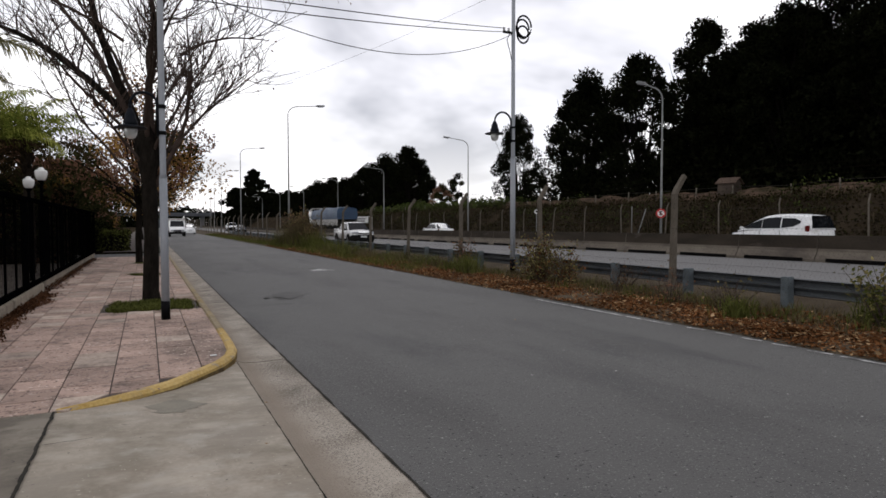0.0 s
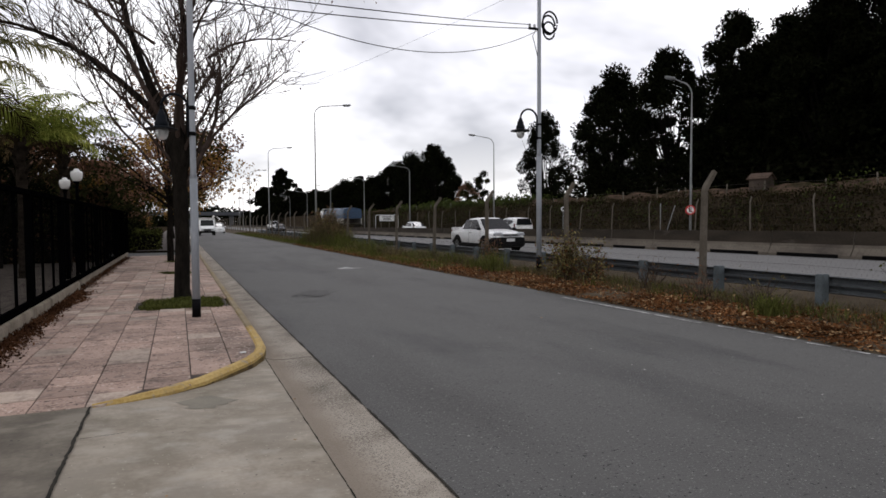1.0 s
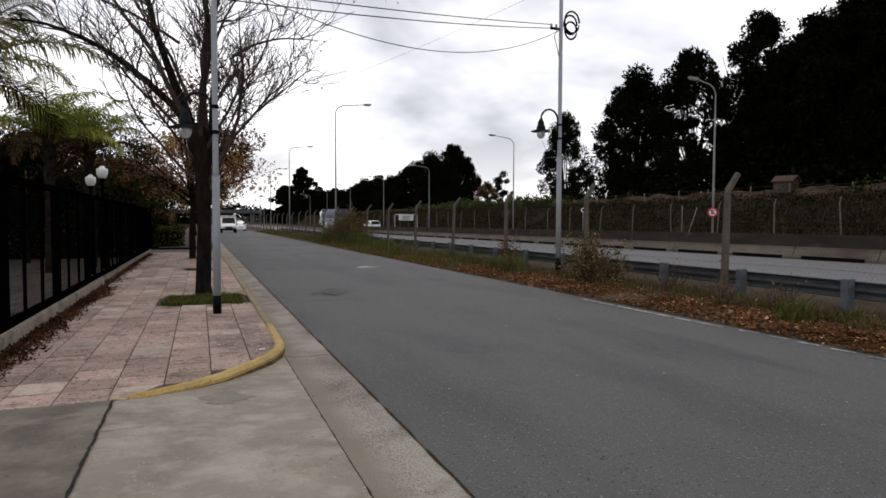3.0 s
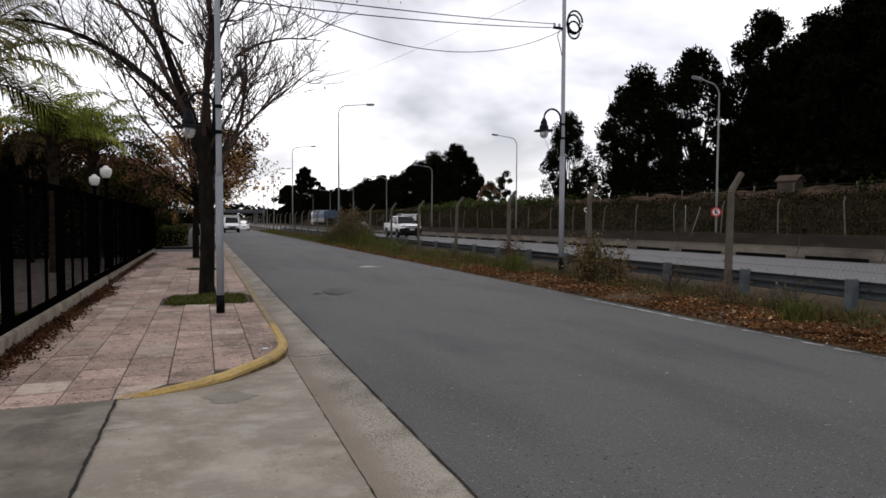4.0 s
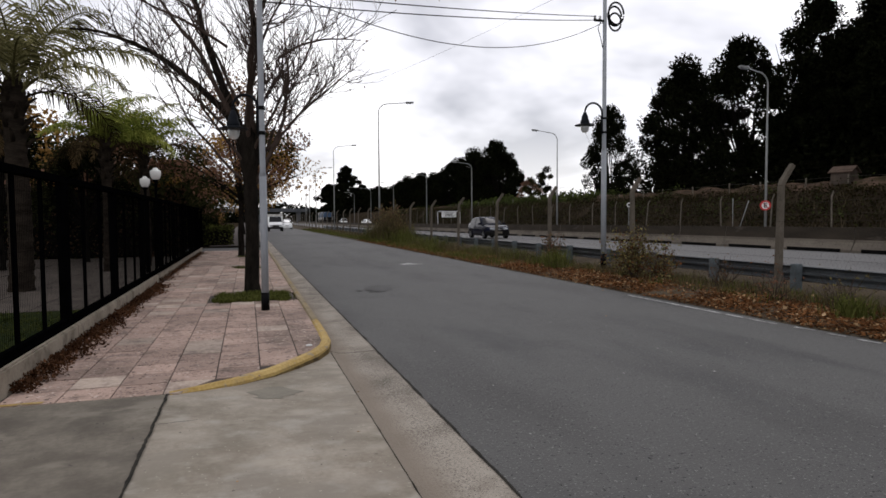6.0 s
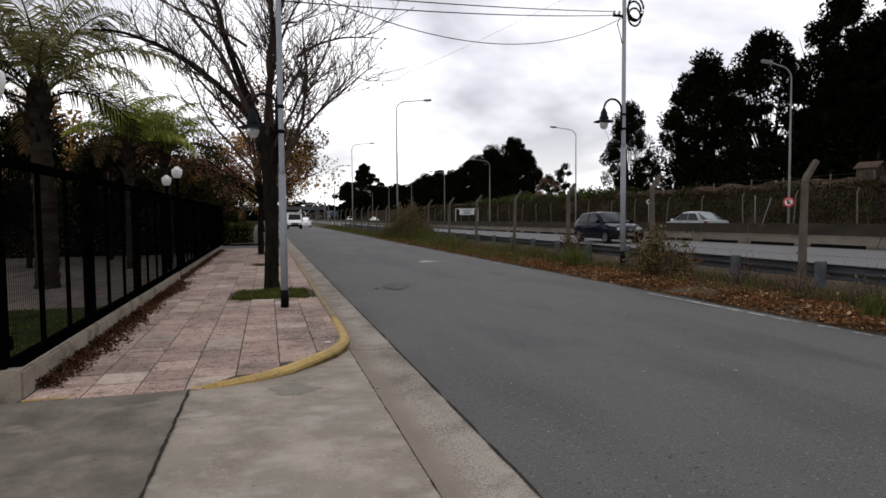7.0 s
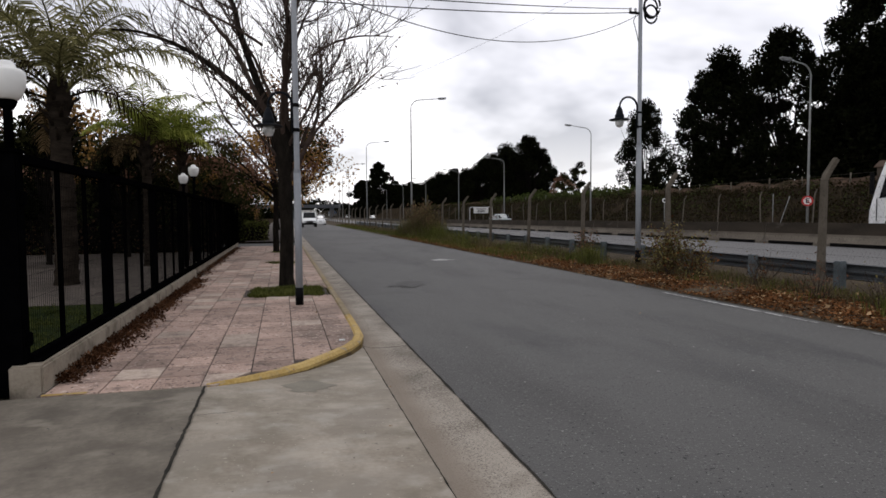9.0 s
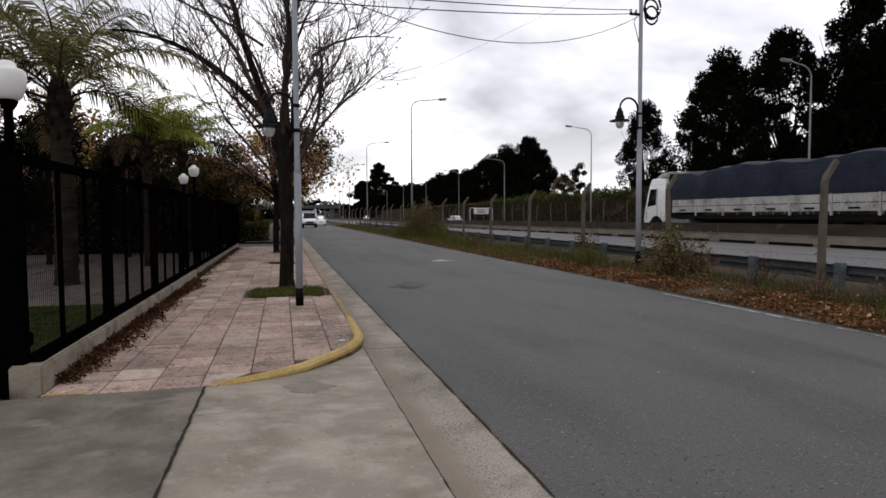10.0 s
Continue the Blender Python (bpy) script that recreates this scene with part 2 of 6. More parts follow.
M["galv"] = material("galvanised_steel", (0.06, 0.067, 0.073), (0.125, 0.135, 0.142), 0.5, 1.5, 30, 0.08, metal=0.2, stretch=(1, 0.4, 1), spots=((0.045, 0.043, 0.04), 1.5, 0.52))
M["galv_post"] = material("weathered_post_steel", (0.075, 0.09, 0.098), (0.13, 0.15, 0.16), 0.65, 3, 30, 0.1, spots=((0.05, 0.048, 0.042), 5, 0.55))
M["post_concrete"] = material("post_concrete", (0.075, 0.063, 0.049), (0.14, 0.121, 0.096), 0.9, 2.5, 60, 0.4, spots=((0.06, 0.05, 0.04), 4, 0.53), spec=0.15)
M["old_post"] = material("old_dark_post", (0.1, 0.088, 0.07), (0.17, 0.148, 0.12), 0.92, 2.5, 60, 0.3, spec=0.1)
M["barrier"] = material("barrier_concrete", (0.1157, 0.0975, 0.0773), (0.1619, 0.1402, 0.1118), 0.9, 0.8, 30, 0.3, spots=((0.065, 0.054, 0.046), 0.9, 0.47), stretch=(1, 0.6, 2), spec=0.2)
M["barrier_stain"] = material("soot_stained_concrete", (0.023, 0.0182, 0.0135), (0.047, 0.0373, 0.0275), 0.92, 1.2, 30, 0.3, spots=((0.11, 0.092, 0.077), 1.0, 0.60), stretch=(1, 0.5, 2), spec=0.15)
M["wire"] = material("fence_wire", (0.03, 0.026, 0.021), (0.05, 0.044, 0.036), 0.8, 3, 30, 0, spec=0.1)
M["rusty_wire"] = material("rusty_wire", (0.009, 0.007, 0.005), (0.017, 0.012, 0.009), 0.9, 3, 30, 0, spec=0.0)
M["cable"] = material("black_cable", (0.0060, 0.0060, 0.0065), (0.0100, 0.0100, 0.0100), 0.6, bump=0, spec=0.06)
M["bark"] = material("bark", (0.005, 0.0043, 0.0036), (0.02, 0.0165, 0.0128), 0.95, 7, 40, 1.0, stretch=(1, 1, 0.35), depth=0.02, spec=0.05, spots=((0.034, 0.031, 0.024), 5, 0.6))
# near-black: the shade inside crowns and hedges is put into this colour
M["shade_dark_bark"] = material("shade_dark_bark", (0.006, 0.005, 0.0045), (0.011, 0.0095, 0.008), 0.95, 2, 20, 0.5, spec=0.0)
M["twig"] = material("twig_bark", (0.034, 0.025, 0.0205), (0.085, 0.061, 0.05), 0.9, 6, 45, 0.3, spec=0.05)
M["palm_trunk"] = material("palm_trunk", (0.014, 0.011, 0.0085), (0.042, 0.033, 0.025), 0.95, 4, 24, 1.0, stretch=(0.6, 0.6, 2.0), depth=0.03, spec=0.02)
# far darker than real foliage, the crowns' deep shade is painted into the leaves
M["pine"] = leafy("shade_dark_conifer_leaf", (0.0036, 0.0045, 0.0023), (0.009, 0.0102, 0.0049), 0.5, 0.08)
M["bank_leaf"] = leafy("bank_weed_leaf", (0.03, 0.044, 0.012), (0.075, 0.09, 0.028), 0.45, 0.2)
M["bank_dry"] = leafy("bank_dry_weed", (0.0125, 0.01, 0.0044), (0.031, 0.024, 0.0108), 0.5, 0.15)
M["bank_stalk"] = leafy("bank_dry_stalk", (0.038, 0.03, 0.018), (0.085, 0.067, 0.041), 0.5, 0.15)
M["palm_leaf"] = leafy("palm_leaf", (0.085, 0.085, 0.032), (0.31, 0.285, 0.13), 0.6, 0.38)
M["palm_dead"] = leafy("dead_palm_leaf", (0.014, 0.011, 0.006), (0.05, 0.036, 0.019), 0.5, 0.1)
M["palm_green"] = leafy("fresh_palm_leaf", (0.075, 0.11, 0.016), (0.3, 0.32, 0.07), 0.6, 0.38)
M["palm_dry"] = leafy("dry_palm_leaf", (0.11, 0.075, 0.035), (0.17, 0.115, 0.06), 0.4, 0.3)
M["autumn"] = leafy("autumn_leaf", (0.2, 0.105, 0.03), (0.36, 0.21, 0.06), 0.5, 0.4)
M["rust"] = leafy("rust_leaf", (0.12, 0.062, 0.04), (0.23, 0.125, 0.08), 0.5, 0.4)
M["rust_dark"] = leafy("withered_hedge_leaf", (0.04, 0.024, 0.014), (0.095, 0.055, 0.032), 0.5, 0.2)
M["olive"] = leafy("olive_leaf", (0.018, 0.02, 0.0075), (0.04, 0.04, 0.015), 0.5, 0.2)
M["grass"] = leafy("grass_blade", (0.055, 0.066, 0.015), (0.125, 0.13, 0.038), 0.45, 0.3)
M["lawn_blade"] = leafy("lawn_blade", (0.03, 0.04, 0.011), (0.075, 0.085, 0.026), 0.45, 0.25)
M["dry_grass"] = leafy("dry_grass_blade", (0.075, 0.06, 0.032), (0.13, 0.102, 0.056), 0.4, 0.25)
M["dead_leaf"] = leafy("fallen_leaf", (0.06, 0.026, 0.011), (0.175, 0.078, 0.032), 0.7, 0.1)
M["drift_leaf"] = leafy("rotting_leaf", (0.04, 0.019, 0.011), (0.115, 0.056, 0.029), 0.6, 0.05)
M["paving_dark"] = material("courtyard_brick_paving", (0.055, 0.046, 0.039), (0.11, 0.092, 0.078), 0.9, 2, 30, 0.4, spec=0.1)
M["tan_leaf"] = leafy("pale_fallen_leaf", (0.19, 0.12, 0.06), (0.34, 0.23, 0.13), 0.5, 0.1)
M["bush_leaf"] = leafy("bush_leaf", (0.12, 0.115, 0.038), (0.26, 0.205, 0.09), 0.5, 0.3)
M["white_paint"] = material("white_car_paint", (0.74, 0.75, 0.75), (0.83, 0.83, 0.825), 0.16, 1.5, 20, 0, spec=0.5, mottle=(((0.6, 0.58, 0.54), 1.2, 0.56, 0.78, (1, 1, 2)),))
M["dark_paint"] = material("dark_blue_car_paint", (0.0018, 0.0036, 0.013), (0.0034, 0.006, 0.019), 0.08, 1.5, 20, 0, spec=0.11)
M["silver_paint"] = material("silver_car_paint", (0.25, 0.28, 0.28), (0.32, 0.35, 0.35), 0.35, 1.5, 20, 0, metal=0.2)
M["car_glass"] = material("tinted_glass", (0.004, 0.005, 0.006), (0.009, 0.01, 0.012), 0.03, 1, 10, 0, spec=0.2)
M["black_plastic"] = material("black_plastic", (0.0049, 0.0049, 0.0052), (0.0087, 0.0087, 0.0091), 0.6, 5, 60, 0.1, spec=0.06)
M["rubber"] = material("rubber", (0.0048, 0.0048, 0.0048), (0.0088, 0.0088, 0.0084), 0.85, 6, 60, 0.2, spec=0.06)
M["rim"] = material("alloy_rim", (0.2, 0.205, 0.21), (0.32, 0.32, 0.32), 0.35, 5, 40, 0, metal=0.6)
M["lens"] = material("headlight_lens", (0.3, 0.31, 0.33), (0.5, 0.52, 0.54), 0.08, 12, 40, 0, spec=0.9)
M["red_lens"] = material("tail_light_lens", (0.0880, 0.0048, 0.0048), (0.1200, 0.0080, 0.0080), 0.15, 3, 30, 0)
M["plate"] = material("number_plate", (0.55, 0.56, 0.56), (0.6, 0.6, 0.6), 0.5, 3, 30, 0)
M["tarp"] = material("blue_tarpaulin", (0.006, 0.0095, 0.02), (0.016, 0.022, 0.038), 0.65, 0.9, 3, 0.4, depth=0.06, spec=0.14, mottle=(((0.021, 0.026, 0.04), 0.7, 0.5, 0.75, (1, 0.4, 1)),))
M["tarp_light"] = material("light_blue_tarpaulin", (0.0294, 0.0546, 0.1008), (0.0462, 0.0798, 0.1302), 0.5, 0.9, 14, 0.2)
M["board_white"] = material("white_truck_boards", (0.32, 0.315, 0.295), (0.46, 0.45, 0.425), 0.6, 1.5, 20, 0.1, spots=((0.15, 0.135, 0.115), 1.6, 0.5))
M["chassis"] = material("truck_chassis", (0.0037, 0.0035, 0.0032), (0.0075, 0.0067, 0.0060), 0.8, 3, 30, 0.2, spec=0.06)
M["globe"] = material("opal_globe", (0.8, 0.8, 0.77), (0.85, 0.85, 0.83), 0.25, 3, 20, 0)
M["lamp_hood"] = material("dark_lamp_hood", (0.004, 0.0055, 0.008), (0.009, 0.011, 0.015), 0.55, 5, 40, 0.05, spec=0.08)
M["lamp_pole"] = material("highway_lamp_steel", (0.2, 0.205, 0.2), (0.28, 0.285, 0.28), 0.5, 1, 20, 0)
M["brick"] = material("hut_roof_tile", (0.06, 0.04, 0.03), (0.1, 0.068, 0.05), 0.9, 2, 20, 0.3)
M["hut_plaster"] = material("hut_plaster", (0.05, 0.038, 0.03), (0.085, 0.066, 0.052), 0.9, 2, 20, 0.3)
M["sign_red"] = material("sign_red", (0.42, 0.03, 0.03), (0.48, 0.04, 0.04), 0.4, 3, 20, 0)
M["sign_white"] = material("sign_white", (0.66, 0.66, 0.65), (0.72, 0.72, 0.71), 0.4, 3, 20, 0)
M["sign_black"] = material("sign_black", (0.002, 0.002, 0.002), (0.004, 0.004, 0.004), 0.7, 3, 20, 0, spec=0.05)
M["bridge"] = material("bridge_concrete", (0.07, 0.075, 0.085), (0.1, 0.105, 0.115), 0.9, 0.3, 5, 0)
M["house"] = material("far_house_wall", (0.17, 0.155, 0.14), (0.24, 0.22, 0.2), 0.9, 0.6, 10, 0.1)
M["house_dark"] = material("far_house_brick", (0.07, 0.042, 0.03), (0.11, 0.065, 0.046), 0.9, 0.6, 10, 0.1)
M["crest_soil"] = material("reddish_soil", (0.055, 0.038, 0.028), (0.13, 0.088, 0.062), 0.97, 0.7, 9, 0.6, depth=0.05, spec=0.0, mottle=(((0.03, 0.027, 0.014), 0.3, 0.5, 0.64, (1, 1, 1)),))
M["roof_tile"] = material("roof_tile", (0.13, 0.06, 0.035), (0.2, 0.1, 0.06), 0.9, 1, 12, 0.3)

lamp_glass = bpy.data.materials.new("clear_lamp_glass")
lamp_glass.use_nodes = True
g = lamp_glass.node_tree.nodes["Principled BSDF"]
g.inputs["Base Color"].default_value = (0.85, 0.87, 0.86, 1)
g.inputs["Transmission Weight"].default_value, g.inputs["Roughness"].default_value = 0.7, 0.25
M["lamp_glass"] = lamp_glass


# ---- building blocks ----
def part(name, bm, mat, parent=None, label="", smooth=False):
    """Links a bmesh as one mesh object under a thing or a part."""
    me = bpy.data.meshes.new(name)
    if smooth:
        for f in bm.faces:
            f.smooth = True
    bm.to_mesh(me)
    bm.free()
    me.materials.append(M[mat] if isinstance(mat, str) else mat)
    ob = new(name, me)
    ob.parent = parent
    return tagged(ob, label)


def pydata(name, verts, faces, mat, parent=None, label="", smooth=False):
    me = bpy.data.meshes.new(name)
    me.from_pydata(verts, [], faces)
    if smooth:
        me.polygons.foreach_set("use_smooth", [True] * len(me.polygons))
    me.materials.append(M[mat])
    ob = new(name, me)
    ob.parent = parent
    return tagged(ob, label)


def empty(name, m=None):
    ob = new(name)
    ob.empty_display_size = 0.1
    if m is not None:
        ob.matrix_basis = m
    return ob


def box(bm, x0, x1, y0, y1, z0, z1, bevel=0.0, m=None):
    r = bmesh.ops.create_cube(bm, size=1, matrix=Matrix.Translation(((x0 + x1) / 2, (y0 + y1) / 2, (z0 + z1) / 2)) @ Matrix.Diagonal((x1 - x0, y1 - y0, z1 - z0, 1)))
    vs = r["verts"]
    if bevel:
        es = {e for v in vs for e in v.link_edges}
        vs = bmesh.ops.bevel(bm, geom=list(es), offset=bevel, segments=2, affect="EDGES", clamp_overlap=True)["verts"]
    if m is not None:
        bmesh.ops.transform(bm, matrix=m, verts=list({v for v in vs}))
    return bm


def boxed(*a, **k):
    return box(bmesh.new(), *a, **k)


def tube_data(verts, faces, pts, radii, sides=6, caps=True):
    """Adds a tube along pts to plain vertex and face lists."""
    base = len(verts)
    pts = [Vector(p) for p in pts]
    up = Vector((0.13, 0.27, 0.95))
    for i, p in enumerate(pts):
        d = (pts[min(i + 1, len(pts) - 1)] - pts[max(i - 1, 0)]).normalized()
        a = d.cross(up if abs(d.dot(up)) < 0.95 else Vector((1, 0, 0))).normalized()
        b = d.cross(a)
        for k in range(sides):
            w = 2 * math.pi * k / sides
            verts.append(p + (a * math.cos(w) + b * math.sin(w)) * radii[i])
    for i in range(len(pts) - 1):
        for k in range(sides):
            q = base + i * sides
            faces.append((q + k, q + (k + 1) % sides, q + sides + (k + 1) % sides, q + sides + k))
    if caps:
        faces.append(tuple(base + k for k in reversed(range(sides))))
        faces.append(tuple(base + (len(pts) - 1) * sides + k for k in range(sides)))


def tube(name, pts, radii, mat, parent=None, sides=10, label="", smooth=True):
    v, f = [], []
    if not isinstance(radii, (list, tuple)):
        radii = [radii] * len(pts)
    tube_data(v, f, pts, radii, sides)
    return pydata(name, v, f, mat, parent, label, smooth)


def lathe(profile, sides=20, closed=True):
    """A surface of revolution about z from (radius, z) pairs."""
    bm = bmesh.new()
    rings = []
    for r, z in profile:
        rings.append([bm.verts.new((r * math.cos(2 * math.pi * k / sides), r * math.sin(2 * math.pi * k / sides), z)) for k in range(sides)])
    for a, b in zip(rings, rings[1:]):
        for k in range(sides):
            bm.faces.new((a[k], a[(k + 1) % sides], b[(k + 1) % sides], b[k]))
    if closed:
        bm.faces.new(list(reversed(rings[0])))
        bm.faces.new(rings[-1])
    return bm


def strip(name, outline_rows, mat, parent=None):
    """A sheet through rows of points, each row of equal length."""
    v = [p for row in outline_rows for p in row]
    k = len(outline_rows[0])
    f = [(i * k + j, i * k + j + 1, (i + 1) * k + j + 1, (i + 1) * k + j) for i in range(len(outline_rows) - 1) for j in range(k - 1)]
    return pydata(name, v, f, mat, parent)


def structure(ob, label, category):
    return tagged(ob, label, category, kind="structure")


def hw_z(y):
    """Height of the highway's surface, which falls slowly away."""
    return max(0.385 - 0.0037 * max(y, -40), 0.015)


# ---- ground, roads ----
FENCE_X, RAIL_X, BARRIER_X = 10.0, 10.5, 19.9
ys = [-170, -40, -20, 0, 20, 40, 60, 80, 100, 200, 400, 900]
structure(strip("ground", [[(-900, y, -0.1), (900, y, -0.1)] for y in (-900, 0, 900)], "ground"), "dry grassy ground around the roads", "ground")
structure(strip("road", [[(x, y, z) for x, z in ((1.45, 0.0), (3.2, 0.03), (5.5, 0.03), (7.75, 0.0))] for y in range(-60, 420, 4)], "asphalt"), "grey patched asphalt service road", "road")
structure(strip("road_2", [[(x, y, -0.01) for x in (-60, 1.44)] for y in (31.6, 37.5)], "asphalt"), "asphalt side street joining the service road", "road")
rng = random.Random(4)
structure(strip("verge", [[(7.6 + (0.12 * noise.noise((y * 0.9, 0, 0)) if i == 0 else 0) + dx, y, z + (0 if i in (0, 5) else 0.05 * noise.noise((dx * 2, y, 3)))) for i, (dx, z) in enumerate(((0, 0.006), (0.35, 0.05), (1.2, 0.09), (2.1, 0.08), (3.0, 0.02), (3.7, -0.02)))] for y in np.arange(-30, 330, 0.6)], "soil"),
          "bare soil verge under fallen leaves", "verge")
structure(strip("road_3", [[(11.0, y, hw_z(y) - 0.33), (13.2, y, hw_z(y) - 0.02), (15.0, y, hw_z(y)), (BARRIER_X + 0.2, y, hw_z(y)), (33.2, y, hw_z(y))] for y in ys], "highway"), "pale grey asphalt highway of two carriageways", "road")

structure(strip("shoulder", [[(10.6, y, -0.01), (11.2, y, hw_z(y) - 0.26), (12.4, y, hw_z(y) - 0.1), (13.1, y, hw_z(y) - 0.015)] for y in range(-30, 200, 5)], "soil"), "bare soil shoulder behind the guard rail", "verge")

structure(strip("edge_crack", [[(1.45 - 0.002 - 0.012 * noise.noise((y * 3, 0, 0)), y, 0.0085), (1.468 + 0.018 * noise.noise((y * 3, 7, 0)) + 0.013 * noise.noise((y * 11, 1, 0)), y, 0.0085)] for y in np.arange(-2, 40, 0.06)], "joint"), "dark ragged crack between gutter and asphalt", "crack")

# white edge line along the service road, worn to dashes
line_v, line_f = [], []
for y0, y1, x0, x1 in [(-8, 4.6, 7.44, 7.5)] + [(4.7 + i * 0.48, 4.7 + i * 0.48 + 0.3, 7.42, 7.47) for i in range(5)] + [(7.2, 10.9, 7.33, 7.4), (19.0, 19.6, 7.3, 7.35)]:
    k = len(line_v)
    line_v += [(x0 + 0.04, y0, 0.012), (x1 + 0.04, y0, 0.012), (x1, y1, 0.012), (x0, y1, 0.012)]
    line_f.append((k, k + 1, k + 2, k + 3))
structure(pydata("road_marking", line_v, line_f, "white_line"), "worn white painted edge line", "road marking")


def road_blot(name, x, y, w, l, mat, label, z, seed, lie=None, pieces=12):
    """A mended place: a ragged piece with smaller ragged pieces broken off around it."""
    rr = random.Random(seed)
    bm = bmesh.new()
    for k in range(pieces):
        if k:
            a, d, q = rr.uniform(0, 2 * math.pi), rr.uniform(0.75, 1.25), rr.uniform(0.1, 0.3)
        else:
            a, d, q = 0.0, 0.0, 0.82
        cx, cy = x + w * d * math.cos(a), y + l * d * math.sin(a)
        bm.faces.new([bm.verts.new((cx + q * w * math.cos(b) * (1 + 0.6 * noise.noise((math.cos(b) * 2 + cx, math.sin(b) * 2, cy)) + 0.25 * noise.noise((math.cos(b) * 6, math.sin(b) * 6 + cx, cy))), cy + q * l * math.sin(b) * (1 + 0.6 * noise.noise((math.cos(b) * 2, math.sin(b) * 2 + cy, cx))), z + 0.0003 * k)) for b in np.linspace(0, 2 * math.pi, 37)[:-1]])
    if lie:
        for v in bm.verts:
            v.co.z += lie(v.co.x, v.co.y)
    return structure(part(name, bm, mat), label, "road patch")


road_blot("road_patch", 2.78, 13.7, 0.4, 0.55, "patch", "dark ragged patch in the asphalt", 0.032, 1)
road_blot("road_patch", 6.0, 49.5, 1.0, 0.9, "patch", "dark mended hole in the asphalt", 0.033, 2)
road_blot("road_patch", 4.6, 62, 3.0, 2.4, "patch", "dark stain on the asphalt", 0.033, 3)
road_blot("paint_splash", 5.3, 20.8, 0.34, 0.4, "white_line", "splash of white paint on the asphalt", 0.034, 4)

# gutter in cast lengths, kerb, driveway, pavement
gutter = structure(strip("gutter", [[(0.86, y, -0.004), (1.0, y, -0.03), (1.46, y, -0.012)] for y in (-60, 330)], "joint"), "concrete gutter along the kerb", "gutter")
for i in range(18):
    y0 = -4.62 + 6.0 * i
    if y0 < 108:
        strip("gutter_slab", [[(0.905, y, 0.03), (0.99, y, 0.002), (1.09, y, -0.004), (1.19, y, -0.006), (1.43, y, 0.004), (1.46 + 0.012 * noise.noise((y * 2.3, 4, 0)), y, 0.002)] for y in np.linspace(y0 + 0.012, y0 + 5.99, 25)], "gutter_silt", gutter)

structure(strip("seam", [[(0.899 - 0.002 - 0.008 * noise.noise((y * 6, 0, 1)), y, 0.0335), (0.902 + 0.008 * noise.noise((y * 5, 3, 0)) + 0.012 * noise.noise((y * 19, 3, 0)), y, 0.0345)] for y in np.arange(-1, 7.3, 0.06)], "joint"), "dark earth seam between driveway and gutter", "joint")

kerb_line = [(0.97, 31.2), (0.97, 24.0), (0.97, 16.0), (0.97, 10.0), (0.96, 8.2), (0.94, 7.6), (0.87, 7.25), (0.72, 6.9), (0.5, 6.58), (0.22, 6.22), (-0.1, 5.95), (-0.4, 5.8), (-0.66, 5.69)]
kerb_thing = structure(empty("kerb"), "worn yellow painted concrete kerb", "kerb")


def kerb_piece(a, b, na, nb, ha, hb, wa=0.115, wb=0.115):
    rows, foot = [], []
    for (x, y), (nx, ny), h, w in ((a, na, ha, wa), (b, nb, hb, wb)):
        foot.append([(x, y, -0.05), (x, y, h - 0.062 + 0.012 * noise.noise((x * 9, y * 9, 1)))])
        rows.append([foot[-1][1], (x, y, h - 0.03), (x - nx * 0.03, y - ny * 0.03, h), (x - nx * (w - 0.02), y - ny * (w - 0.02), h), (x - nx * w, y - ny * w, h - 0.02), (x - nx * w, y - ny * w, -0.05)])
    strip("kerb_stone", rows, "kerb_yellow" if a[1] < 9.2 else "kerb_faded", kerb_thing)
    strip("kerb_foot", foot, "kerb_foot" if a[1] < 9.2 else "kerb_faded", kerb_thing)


dense = []
for a, b in zip(kerb_line, kerb_line[1:]):
    n = max(1, round(math.dist(a, b) / 1.0))
    dense += [(a[0] + (b[0] - a[0]) * i / n, a[1] + (b[1] - a[1]) * i / n) for i in range(n)]
dense.append(kerb_line[-1])
norms = []
for i in range(len(dense)):
    d = Vector(dense[max(i - 1, 0)]) - Vector(dense[min(i + 1, len(dense) - 1)])
    d.normalize()
    norms.append((d.y, -d.x))
for i in range(len(dense) - 1):
    h = [0.145 if p[1] > 7 else 0.145 - 0.012 * (7 - p[1]) / 1.3 for p in dense[i:i + 2]]
    ws = [float(np.interp(p[0], [-0.66, -0.1], [0.05, 0.115])) for p in dense[i:i + 2]]
    kerb_piece(dense[i], dense[i + 1], norms[i], norms[i + 1], *h, *ws)

def drive_z(x, y):
    """The driveway slab falls from the pavement's level to the gutter."""
    left = min(0.085 + 0.002 * (y + 8), 0.108)
    return left + (x + 0.682) / 1.582 * (0.03 - left)


structure(strip("driveway", [[(x, y, drive_z(x, y)) for x in np.linspace(-0.682, 0.9, 9)] for y in np.linspace(-8, 7.35, 30)], "concrete"), "stained concrete driveway slab", "driveway")
structure(pydata("driveway_2", [(-12, -8, 0.09), (-0.684, -8, 0.085), (-0.684, 5.70, 0.116), (-2.0, 5.70, 0.117), (-12, 5.7, 0.117)], [(0, 1, 2, 3, 4)], "concrete_grey"), "concrete entrance slab", "driveway")
